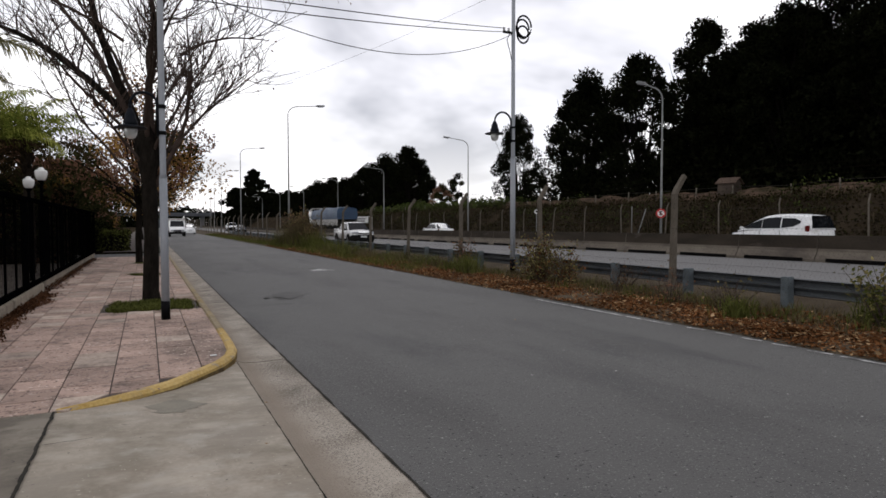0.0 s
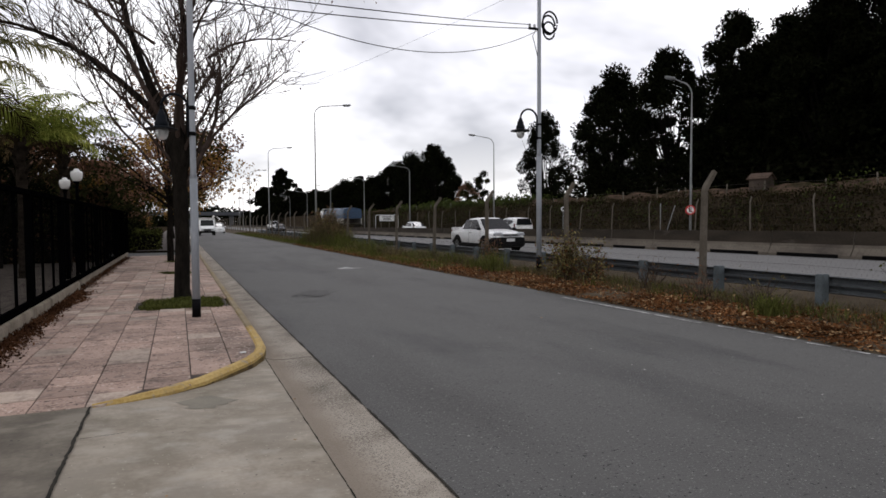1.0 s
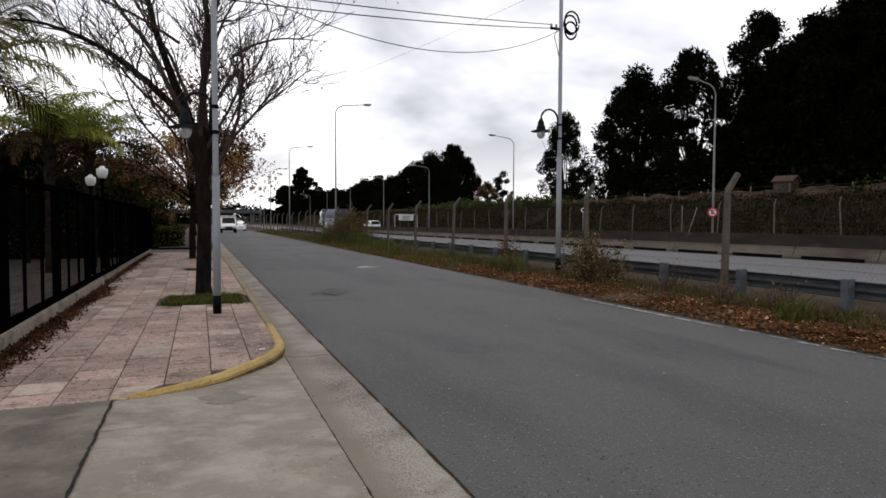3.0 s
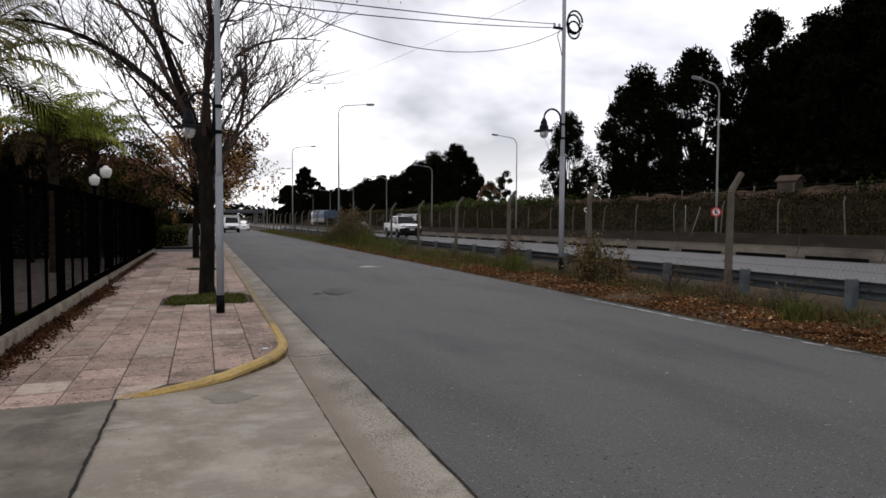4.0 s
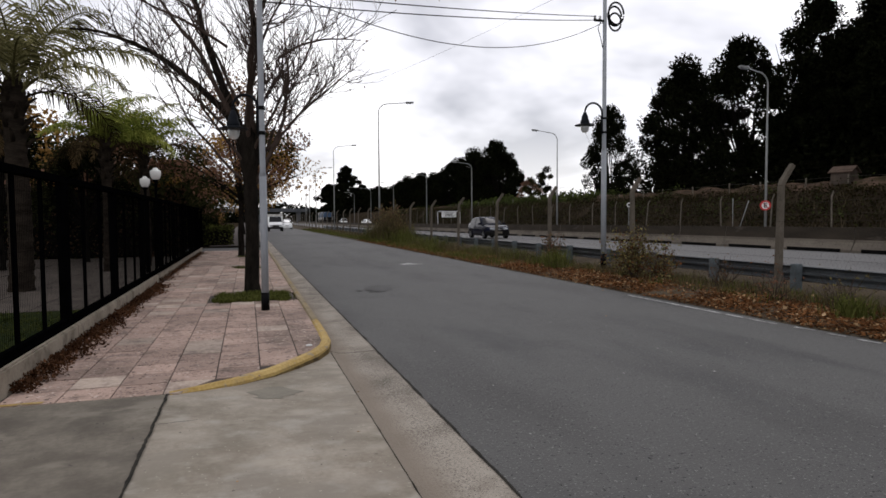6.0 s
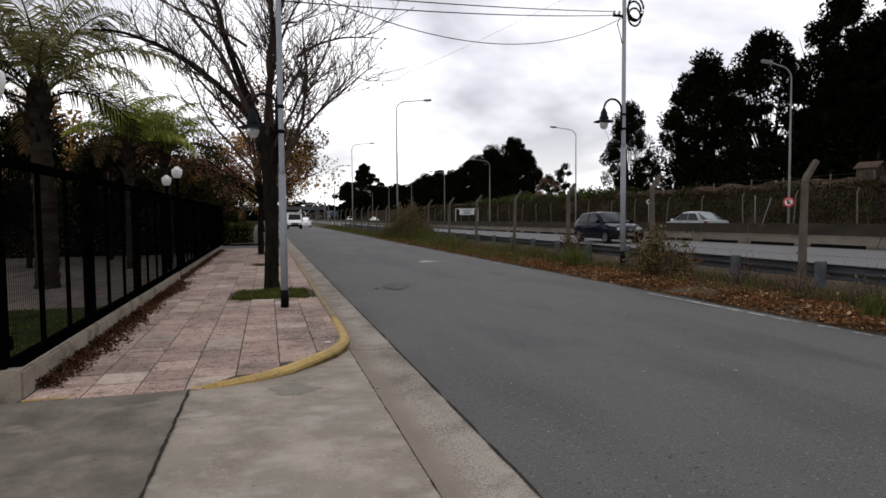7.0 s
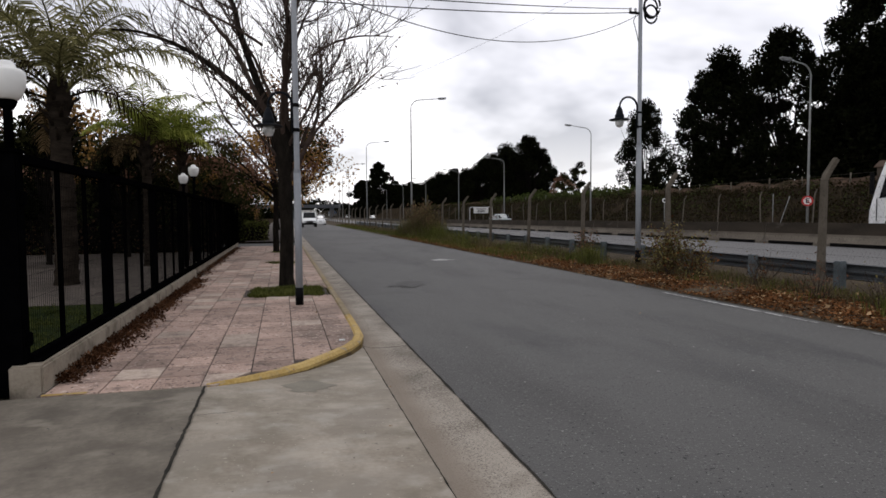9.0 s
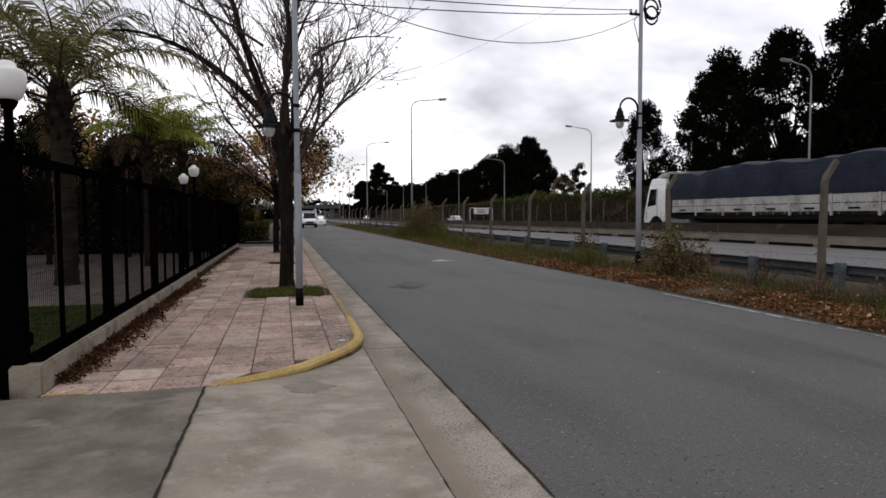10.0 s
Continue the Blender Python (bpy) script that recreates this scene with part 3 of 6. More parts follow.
structure(strip("joint", [[(-0.683 - 0.011 - 0.01 * noise.noise((y * 5, 0, 0)) - 0.01 * noise.noise((y * 17, 2, 0)), y, 0.089 + 0.031 * (y + 8) / 13.7), (-0.683 + 0.011 + 0.012 * noise.noise((y * 5, 9, 0)) + 0.012 * noise.noise((y * 17, 5, 0)), y, 0.089 + 0.031 * (y + 8) / 13.7)] for y in np.arange(-2, 5.72, 0.05)], "joint"), "crumbling earth filled joint between slabs", "joint")
structure(strip("crack", [[(x, 4.86 + 0.03 * noise.noise((x * 8, 0, 3)) + 0.1 * (x + 0.65), 0.118), (x, 4.86 + 0.03 * noise.noise((x * 8, 0, 3)) + 0.1 * (x + 0.65) + 0.012 * (0.1 - x), 0.118)] for x in np.arange(-0.66, -0.36, 0.03)], "joint"), "short dark crack in the concrete", "crack")
structure(strip("kerb_paint", [[(-1.96, y, 0.126), (-1.62, y, 0.126)] for y in (5.705, 5.76)], "kerb_yellow"), "flake of yellow paint at the pavement edge", "paint")

road_blot("driveway_patch", 0.18, 5.62, 0.28, 0.22, "mortar_repair", "smooth darker mortar repair in the driveway", 0.003, 6, drive_z, 1)
pavement = structure(pydata("pavement", [(-2.0, 5.7, 0.112), (-0.64, 5.7, 0.112), (-0.1, 6.0, 0.112), (0.5, 6.62, 0.112), (0.8, 7.2, 0.112), (0.9, 31.5, 0.112), (-2.1, 31.5, 0.112)], [(0, 1, 2, 3, 4, 5, 6)], "mortar"), "pavement of worn pink tiles", "pavement")
structure(strip("pavement_2", [[(-2.1, y, 0.1), (0.8, y, 0.1)] for y in (37.5, 300)], "mortar"), "pavement beyond the side street", "pavement")
structure(strip("kerb_2", [[(0.93, y, -0.05), (0.93, y, 0.13), (0.78, y, 0.13), (0.78, y, 0.0)] for y in (38, 300)], "gutter"), "grey concrete kerb beyond the side street", "kerb")
structure(strip("lawn", [[(-40, y, 0.11), (-2.25, y, 0.13)] for y in (6.3, 12, 20, 31.4)], "lawn"), "shaded lawn behind the iron fence", "lawn")


def outer_x(y):
    """Inner edge of the kerb at y, where the tiles end."""
    if y >= 7.4:
        return 0.9
    for (xa, ya), (xb, yb) in zip(kerb_line[4:], kerb_line[5:]):
        if yb <= y <= ya:
            return xb + (xa - xb) * (y - yb) / (ya - yb) - 0.015
    return -0.62


for col in range(7):
    xa = -1.935 + col * 0.405 if col else -1.96
    xb = -1.935 + (col + 1) * 0.405
    if col == 6:
        xb = 0.88
    y = 5.697
    while y < 31.3:
        y2 = min(y + 0.4, 31.4)
        tree_hole = (11.55 < y + 0.2 < 13.0 and -0.6 < (xa + xb) / 2 < 0.75) or (19.6 < y + 0.2 < 20.6 and -0.5 < (xa + xb) / 2 < 0.4) or (25.6 < y + 0.2 < 26.6 and -0.5 < (xa + xb) / 2 < 0.4)
        lim, lim2 = outer_x(y + 0.03), outer_x(y2)
        if not tree_hole and lim > xa + 0.06:
            e, zt = 0.006, 0.121 + rng.uniform(-0.002, 0.003)
            fx, fx2 = min(xb - e, lim - e), min(xb - e, max(lim2 - e, xa + 0.05))
            v = [(xa + e, y + e, zt), (fx, y + e, zt), (fx2, y2 - e, zt + rng.uniform(-0.002, 0.002)), (xa + e, y2 - e, zt)]
            v += [(p[0], p[1], 0.1) for p in v]
            pale = rng.random() < 0.16
            pydata("paving_tile", v, [(0, 1, 2, 3), (0, 4, 5, 1), (1, 5, 6, 2), (2, 6, 7, 3), (3, 7, 4, 0)], "tile_pale" if pale else "tile", pavement)
        y = y2

# ---- concrete barrier between the carriageways ----
barrier = structure(empty("median_barrier"), "stained concrete median barrier", "barrier")
prof = [(-0.30, 0.0), (-0.30, 0.09), (-0.15, 0.34), (-0.085, 0.86), (0.085, 0.86), (0.15, 0.34), (0.30, 0.09), (0.30, 0.0)]
y = -14.0
while y < 320:
    ln = 3.0 if y < 130 else 30
    strip("barrier_segment", [[(BARRIER_X + dx, yy, hw_z(yy) + dz) for dx, dz in prof] for yy in (y + 0.012, y + ln - 0.012)], "barrier", barrier)
    for s in (-1, 1):
        strip("sooty_face", [[(BARRIER_X + s * dx, yy, hw_z(yy) + dz) for dx, dz in ((0.141, 0.44), (0.091, 0.864), (-0.02, 0.866))] for yy in (y + 0.02, y + ln - 0.02)], "barrier_stain", barrier)
    if y < 130:
        part("drain_slot", boxed(BARRIER_X - 0.34, BARRIER_X - 0.27, y + 0.4, y + 2.6, hw_z(y + 2) + 0.012, hw_z(y + 2) + 0.13), "sign_black", barrier)
    y += ln


# ---- guard rail beside the highway ----
def w_beam(y0, y1, parent):
    sec = [(0.03, 0.59), (0.0, 0.605), (-0.07, 0.585), (-0.115, 0.53), (-0.07, 0.475), (0.0, 0.458), (0.0, 0.43), (-0.07, 0.413), (-0.115, 0.36), (-0.07, 0.305), (0.0, 0.285), (0.03, 0.3)]
    return strip("rail_beam", [[(RAIL_X + 0.1 - dx, y, z) for dx, z in sec] for y in (y0, y1)], "galv", parent)


guard = tagged(empty("guard_rail", pose(0, 0, 0)), "grey galvanised steel guard rail on blunt posts", "guard rail")
y = 0.56
gp = boxed(-0.09, 0.09, -0.075, 0.075, -0.15, 0.655, 0.012)
first = part("rail_post", gp, "galv_post", guard)
first.matrix_basis = pose(RAIL_X + 0.0, y, 0)
posts_y = [y + 2.3 * i for i in range(1, 40)]
for y in posts_y:
    o = first.copy()
    scene.collection.objects.link(o)
    o.matrix_basis = pose(RAIL_X + rng.uniform(-0.02, 0.02), y, rng.uniform(-0.03, 0.0), rng.uniform(-2, 2), rng.uniform(-2, 2))
for i in range(20):
    w_beam(-2.0 + 4.6 * i, 2.64 + 4.6 * i, guard)


# ---- chain-link fence with cranked concrete posts ----
def fence_post():
    """A square tapered concrete post whose top is cranked towards the highway."""
    secs = [((0, 0, -0.3), 0.063), ((0, 0, 1.0), 0.056), ((0, 0, 2.26), 0.05), ((0.04, 0, 2.35), 0.052), ((0.26, 0, 2.66), 0.046)]
    v, f = [], []
    for i, ((x, _, z), w) in enumerate(secs):
        tilt = 0 if i < 3 else (0.4 if i == 3 else 0.62)
        for a, b in ((-w, -w), (w, -w), (w, w), (-w, w)):
            v.append((x + a * math.cos(tilt), b, z - a * math.sin(tilt)))
    for i in range(len(secs) - 1):
        for k in range(4):
            q = i * 4
            f.append((q + k, q + (k + 1) % 4, q + 4 + (k + 1) % 4, q + 4 + k))
    f.append((16, 17, 18, 19))
    f.append((3, 2, 1, 0))
    return v, f


fence = tagged(empty("chain_link_fence"), "chain-link fence on cranked concrete posts with rusty wire", "fence")
v, f = fence_post()
post = pydata("fence_post", v, f, "post_concrete", fence)
b = post.modifiers.new("bevel", "BEVEL")
b.width, b.segments = 0.012, 2
fence_ys = [4.8 + 4.885 * i for i in range(0, 60)]
post.matrix_basis = pose(FENCE_X, fence_ys[0], 0)
for y in fence_ys[1:]:
    o = post.copy()
    scene.collection.objects.link(o)
    o.matrix_basis = pose(FENCE_X + rng.uniform(-0.03, 0.03), y, rng.uniform(-0.06, 0.02), rng.uniform(-1.5, 1.5), rng.uniform(-1.5, 1.5))
for dx, z in ((-0.07, 0.12), (-0.07, 0.8), (-0.07, 1.5), (-0.07, 2.2), (0.08, 2.4), (0.15, 2.5), (0.21, 2.6)):
    tube("tension_wire", [(FENCE_X + dx, yy, z + 0.02 * math.sin(yy)) for yy in np.arange(0, 280, 4.885 / 2)], 0.002, "rusty_wire" if z > 2 else "wire", fence, 3)
v, f = [], []
pitch = 0.085
for i in range(int(75 / pitch)):
    y = -1 + i * pitch
    for s in (1, -1):
        tube_data(v, f, [(FENCE_X - 0.072, y, 0.1), (FENCE_X - 0.072, y + s * 2.1 * 0.55, 2.2)], [0.0007, 0.0007], 3, False)
tagged(pydata("wire_mesh", v, f, "wire", fence), kind="stuff")


# ---- street lamps with a curved arm ----
def arc_arm(x0, z0, reach, rise, n=12):
    """A shepherd's-crook arm from the pole towards -x."""
    pts = [(x0, 0, z0)]
    r = reach / 2
    pts += [(x0 - r + r * math.cos(a), 0, z0 + rise + r * 1.05 * math.sin(a)) for a in np.linspace(0, math.pi, n)]
    return pts


def street_lamp(m, height, lower, arm_z, reach, size, label, head=0.85, drop=0.0):
    lamp = tagged(empty("street_lamp", m), label, "street lamp", "street lamps on the service road")
    tube("pole", [(0, 0, 0.0), (0, 0, lower)], [0.06 * size, 0.057 * size], "pole_grey", lamp, 14)
    tube("upper_pole", [(0, 0, lower - 0.02), (0, 0, lower + 0.05), (0, 0, height)], [0.059 * size, 0.046 * size, 0.042 * size], "pole_grey", lamp, 14)
    tube("base_band", [(0, 0, -0.02), (0, 0, 0.29 * size * size)], 0.066 * size, "pole_black", lamp, 14)
    for z in (arm_z - 0.05, arm_z + 0.35):
        part("clamp", lathe([(0.05 * size, z - 0.03), (0.058 * size, z - 0.03), (0.058 * size, z + 0.03), (0.05 * size, z + 0.03)], 14), "pole_black", lamp)
    pts = arc_arm(-0.055 * size, arm_z - 0.1, reach, 0.45 * size)
    arm = tube("arm", pts, 0.022 * size, "lamp_hood", lamp, 8)
    tx, _, tz = pts[-1]
    tz -= drop
    if drop:
        tube("neck", [(tx, 0, tz - 0.01), (tx, 0, tz + drop + 0.01)], 0.022 * size, "lamp_hood", lamp, 8)
    s = size * head
    prof = [(0.03, 0.02), (0.045, 0.0), (0.06, -0.05), (0.085, -0.09), (0.09, -0.17), (0.115, -0.2), (0.12, -0.29), (0.11, -0.3)]
    hood = part("hood", lathe([(r * s, z * s) for r, z in prof], 20), "lamp_hood", lamp, "dark bell-shaped lamp hood", True)
    hood.matrix_basis = pose(tx, 0, tz)
    brim = part("brim", lathe([(0.1 * s, -0.27 * s), (0.26 * s, -0.315 * s), (0.265 * s, -0.33 * s), (0.1 * s, -0.3 * s)], 24), "lamp_hood", hood, "", True)
    glass = part("glass", lathe([(0.105 * s, -0.3 * s), (0.11 * s, -0.36 * s), (0.105 * s, -0.43 * s), (0.075 * s, -0.495 * s), (0.03 * s, -0.515 * s)], 18), "lamp_glass", lamp, "clear glass bowl", True)
    glass.matrix_basis = pose(tx, 0, tz)
    return lamp


street_lamp(pose(0.25, 10.5, 0.12), 8.2, 2.2, 2.92, 0.38, 1.0, "grey steel street lamp with crook arm beside a bare tree", 0.86, 0.07)
right_lamp = street_lamp(pose(9.9, 15.88, 0.05), 8.6, 3.5, 4.05, 0.56, 1.3, "grey steel street lamp carrying cables, at the fence", 0.84)
# cable coils and an insulator bracket near its top
for k, (dy, dz, r) in enumerate(((0.0, 7.45, 0.25), (0.03, 7.38, 0.22), (-0.02, 7.2, 0.2))):
    tube("cable_coil", [(0.09 + r + r * math.cos(a), dy - 0.05, dz - 0.05 + r * 1.25 * math.sin(a)) for a in np.linspace(0, 2 * math.pi * 0.97, 24)], 0.027, "cable", right_lamp, 6)
part("bracket", boxed(-0.35, 0.05, -0.03, 0.03, 7.14, 7.2, 0.005), "black_plastic", right_lamp)
for dx in (-0.32, -0.16):
    part("insulator", lathe([(0.02, 7.2), (0.045, 7.22), (0.03, 7.25), (0.045, 7.28), (0.02, 7.31)], 10), "plate", right_lamp).matrix_basis = pose(dx, 0, 0)
tube("loose_cable", [(-0.1, 0, 7.2), (-0.22, 0, 6.95), (-0.14, 0, 6.7), (-0.06, 0, 6.4)], 0.012, "cable", right_lamp, 5)


def wire_span(a, b, sag, r=0.011):
    a, b = Vector(a), Vector(b)
    pts = [a.lerp(b, u) - Vector((0, 0, sag * 4 * u * (1 - u))) for u in np.linspace(0, 1, 30)]
    return tagged(tube("overhead_wire", pts, r, "cable", None, 5), "thin black overhead cable across the road", "cable", "overhead cables")


wire_span((9.6, 15.88, 7.33), (0.25, 10.5, 5.24), 0.06)
wire_span((9.75, 15.88, 7.24), (0.25, 10.5, 5.08), 0.1)
wire_span((9.85, 15.88, 7.18), (0.25, 10.5, 5.46), 0.9, 0.009)
wire_span((9.9, 15.88, 8.57), (0.25, 46.0, 8.57), 0.6, 0.004)


# ---- tall highway lamps ----
def highway_lamp(m, side, h, label, reach=2.6):
    lamp = tagged(empty("highway_lamp", m), label, "street lamp", "highway lamps")
    pts = [(0, 0, -0.2), (0, 0, h * 0.5), (0, 0, h - 0.9)]
    pts += [(side * 0.9 * (1 - math.cos(a)), 0, h - 0.9 + 0.8 * math.sin(a)) for a in np.linspace(0.15, math.pi / 2, 7)]
    pts.append((side * reach, 0, h + 0.08))
    tube("pole", pts, [0.085, 0.07] + [0.042] * (len(pts) - 3) + [0.03], "lamp_pole", lamp, 10)
    head = part("lamp_head", boxed(-0.38, 0.38, -0.14, 0.14, -0.06, 0.08, 0.04), "lamp_pole", lamp)
    head.matrix_basis = pose(side * (reach + 0.3), 0, h + 0.1, 0, -4 * side, 0)
    part("lens", boxed(-0.25, 0.25, -0.11, 0.11, -0.1, -0.055, 0.01), "lens", head)
    return lamp


for x, y in ((11.4, 55.4), (11.7, 88.3), (13.2, 127), (15.0, 160), (17.2, 193), (19.8, 226)):
    highway_lamp(pose(x, y, hw_z(y) - 0.35), 1, 12.2, "tall grey steel highway lamp with a single arm")
for y in (32.75, 61.7, 89, 114, 142, 170, 198):
    highway_lamp(pose(32.6, y, hw_z(y)), -1, 10.8 if y < 70 else 9.9, "tall grey steel highway lamp with a single arm", 1.65 if y < 40 else 2.4)

# no-parking disc strapped to the nearest far-side lamp
disc = tagged(empty("parking_sign", pose(32.45, 32.62, 2.3, 0, 0, -45)), "round red and white no-parking sign on a lamp pole", "traffic sign")
for r0, r1, y, mt, nm in ((0, 0.33, 0.0, "sign_red", "disc"), (0, 0.225, -0.012, "sign_white", "face")):
    p = part(nm, lathe([(r0 + 0.001, 0), (r1, 0), (r1, 0.012), (r0 + 0.001, 0.012)], 28), mt, disc)
    p.matrix_basis = pose(0, y, 0, 90, 0, 0)


def letter(text, size, m, parent, mat):
    cu = bpy.data.curves.new("lettering", "FONT")
    cu.body, cu.size, cu.align_x, cu.align_y, cu.extrude = text, size, "CENTER", "CENTER", 0.004
    cu.offset = size * 0.03
    tmp = bpy.data.objects.new("lettering", cu)
    me = bpy.data.meshes.new_from_object(tmp)
    bpy.data.objects.remove(tmp)
    me.materials.clear()
    me.materials.append(M[mat])
    ob = new("lettering", me)
    ob.parent = parent
    ob.matrix_basis = m
    return ob


letter("E", 0.42, pose(0, -0.03, 0, 90, 0, 0), disc, "sign_black")
part("slash", boxed(-0.26, 0.26, -0.026, -0.022, -0.025, 0.025), "sign_red", disc).matrix_basis = pose(0, -0.006, 0, 0, 45, 0)

# small round sign on a short post farther along the embankment's foot
small_sign = tagged(empty("round_sign", pose(32.7, 48.3, 0.2, 0, 0, -35)), "small round white sign on a thin post", "traffic sign")
tube("post", [(0, 0, -0.2), (0, 0, 2.3)], 0.03, "lamp_pole", small_sign, 8)
for r, y, mt, nm in ((0.2, 0.03, "sign_white", "disc"), (0.1, 0.043, "chassis", "symbol")):
    part(nm, lathe([(0.001, 0), (r, 0), (r, 0.012), (0.001, 0.012)], 24), mt, small_sign).matrix_basis = pose(0, -y, 2.5, 90, 0, 0)

# plain white board on two posts beyond the far carriageway
board = tagged(empty("road_board", pose(31.2, 96, 0.0)), "white board with dark writing on a pale frame", "sign")
part("panel", boxed(-1.25, 1.25, -0.03, 0.03, 1.75, 2.75, 0.01), "sign_white", board)
for z, w in ((2.45, 0.85), (2.2, 0.6), (1.98, 0.75)):
    part("writing_bar", boxed(-w, w, -0.04, -0.034, z - 0.05, z + 0.05), "chassis", board)
for x in (-1.9, 1.9):
    tube("post", [(x, 0, -0.1), (x, 0, 2.6), (x * 0.93, 0, 2.72), (x * 0.6, 0, 2.75)], 0.05, "sign_white", board, 8)


# ---- plinth and black iron fence of the garden ----
plinth = structure(empty("plinth"), "low cream painted plinth under an iron fence", "plinth")
for y0, y1, x0, h in ((5.85, 8.45, -1.98, 0.35), (8.46, 11.0, -1.985, 0.35), (11.01, 13.4, -1.98, 0.345), (13.41, 15.6, -1.985, 0.35), (16.2, 19.6, -2.06, 0.34), (19.61, 23.2, -2.065, 0.34), (23.21, 27.0, -2.06, 0.345), (27.01, 31.2, -2.06, 0.34)):
    part("plinth_block", boxed(x0 - 0.26, x0, y0, y1, 0.05, h, 0.018), "plinth", plinth)

iron = tagged(empty("iron_fence"), "black iron garden fence with wire mesh panels on a plinth", "fence")
FX = -2.12
fence_posts = [6.0] + [8.5 + 2.9 * i for i in range(9)]
for y in fence_posts[1:]:
    part("fence_post", boxed(FX - 0.05, FX + 0.05, y - 0.075, y + 0.075, 0.3, 2.12, 0.006), "black_iron", iron)
for a, b in zip(fence_posts, fence_posts[1:]):
    part("top_rail", boxed(FX - 0.045, FX + 0.045, a, b, 2.05, 2.13, 0.006), "black_iron", iron)
    part("bottom_rail", boxed(FX - 0.03, FX + 0.03, a, b, 0.35, 0.42, 0.004), "black_iron", iron)
    part("foot_flange", boxed(FX + 0.03, FX + 0.09, a, b, 0.345, 0.365, 0.004), "black_iron", iron)
    for u in (1 / 3, 2 / 3):
        y = a + (b - a) * u
        part("upright", boxed(FX - 0.018, FX + 0.018, y - 0.028, y + 0.028, 0.3, 2.07, 0.004), "black_iron", iron)
    v, f = [], []
    for k in range(1, int((b - a) / 0.05)):
        y = a + k * 0.05
        tube_data(v, f, [(FX, y, 0.38), (FX, y, 2.08)], [0.0019, 0.0019], 3, False)
    for z in np.arange(0.5, 2.05, 0.2):
        tube_data(v, f, [(FX + 0.005, a, z), (FX + 0.005, b, z)], [0.0019, 0.0019], 3, False)
    tagged(pydata("mesh_panel", v, f, "black_iron", iron), kind="stuff")

pillar = tagged(empty("gate_post", pose(-2.2, 5.98, 0.0)), "thick black iron gate post at the plinth's end", "gate post")
part("shaft", boxed(-0.2, 0.07, -0.07, 0.07, 0.08, 2.14, 0.012), "black_iron", pillar)
part("cap", boxed(-0.22, 0.09, -0.09, 0.09, 2.14, 2.17, 0.01), "black_iron", pillar)
part("hinge", boxed(0.05, 0.11, -0.03, 0.03, 0.5, 0.62, 0.01), "black_iron", pillar)
part("hinge", boxed(0.05, 0.11, -0.03, 0.03, 1.7, 1.82, 0.01), "black_iron", pillar)
# the open gate leaf, folded back along the drive
gate = tagged(empty("gate", pose(-2.36, 5.86, -0.08, 0, 0, 178)), "open black iron gate leaf", "gate")
for z in (0.25, 1.1, 2.05):
    part("gate_rail", boxed(0.0, 2.6, -0.025, 0.025, z - 0.03, z + 0.03, 0.004), "black_iron", gate)
for k in range(19):
    part("gate_bar", boxed(0.02 + k * 0.14, 0.05 + k * 0.14, -0.012, 0.012, 0.2, 2.1), "black_iron", gate)


def globe_lamp(m, stem, r, label):
    lamp = tagged(empty("globe_lamp", m), label, "garden lamp", "white globe lamps")
    tube("stem", [(0, 0, 0), (0, 0, stem)], 0.035, "black_iron", lamp, 10)
    part("collar", lathe([(0.04, stem - 0.04), (0.06, stem - 0.01), (0.075, stem + 0.03), (0.05, stem + 0.05)], 16), "black_iron", lamp)
    prof = [(a * r, b * r * 0.9) for a, b in ((0.52, 0.0), (0.62, 0.06), (0.8, 0.36), (0.94, 0.8), (1.0, 1.2), (1.0, 1.72), (0.95, 1.9), (0.84, 2.0), (0.56, 2.1), (0.5, 2.22), (0.46, 2.3), (0.42, 2.44), (0.3, 2.54), (0.04, 2.58))]
    g = part("globe", lathe(prof, 24), "globe", lamp, "white opal globe", True)
    g.matrix_basis = pose(0, 0, stem + 0.04)
    return lamp


globe_lamp(pose(-2.2, 5.98, 2.165), 0.375, 0.14, "white globe lamp on top of a black gate post")
globe_lamp(pose(-2.7, 19.0, 0.12), 2.36, 0.13, "white globe lamp on a black garden post")
globe_lamp(pose(-2.36, 18.5, 0.12), 2.54, 0.14, "white globe lamp on a black garden post")

structure(strip("courtyard", [[(-22, y, 0.135), (-2.6, y, 0.135)] for y in (11.5, 27)], "paving_dark"), "dark brick-paved courtyard behind the fence", "courtyard")


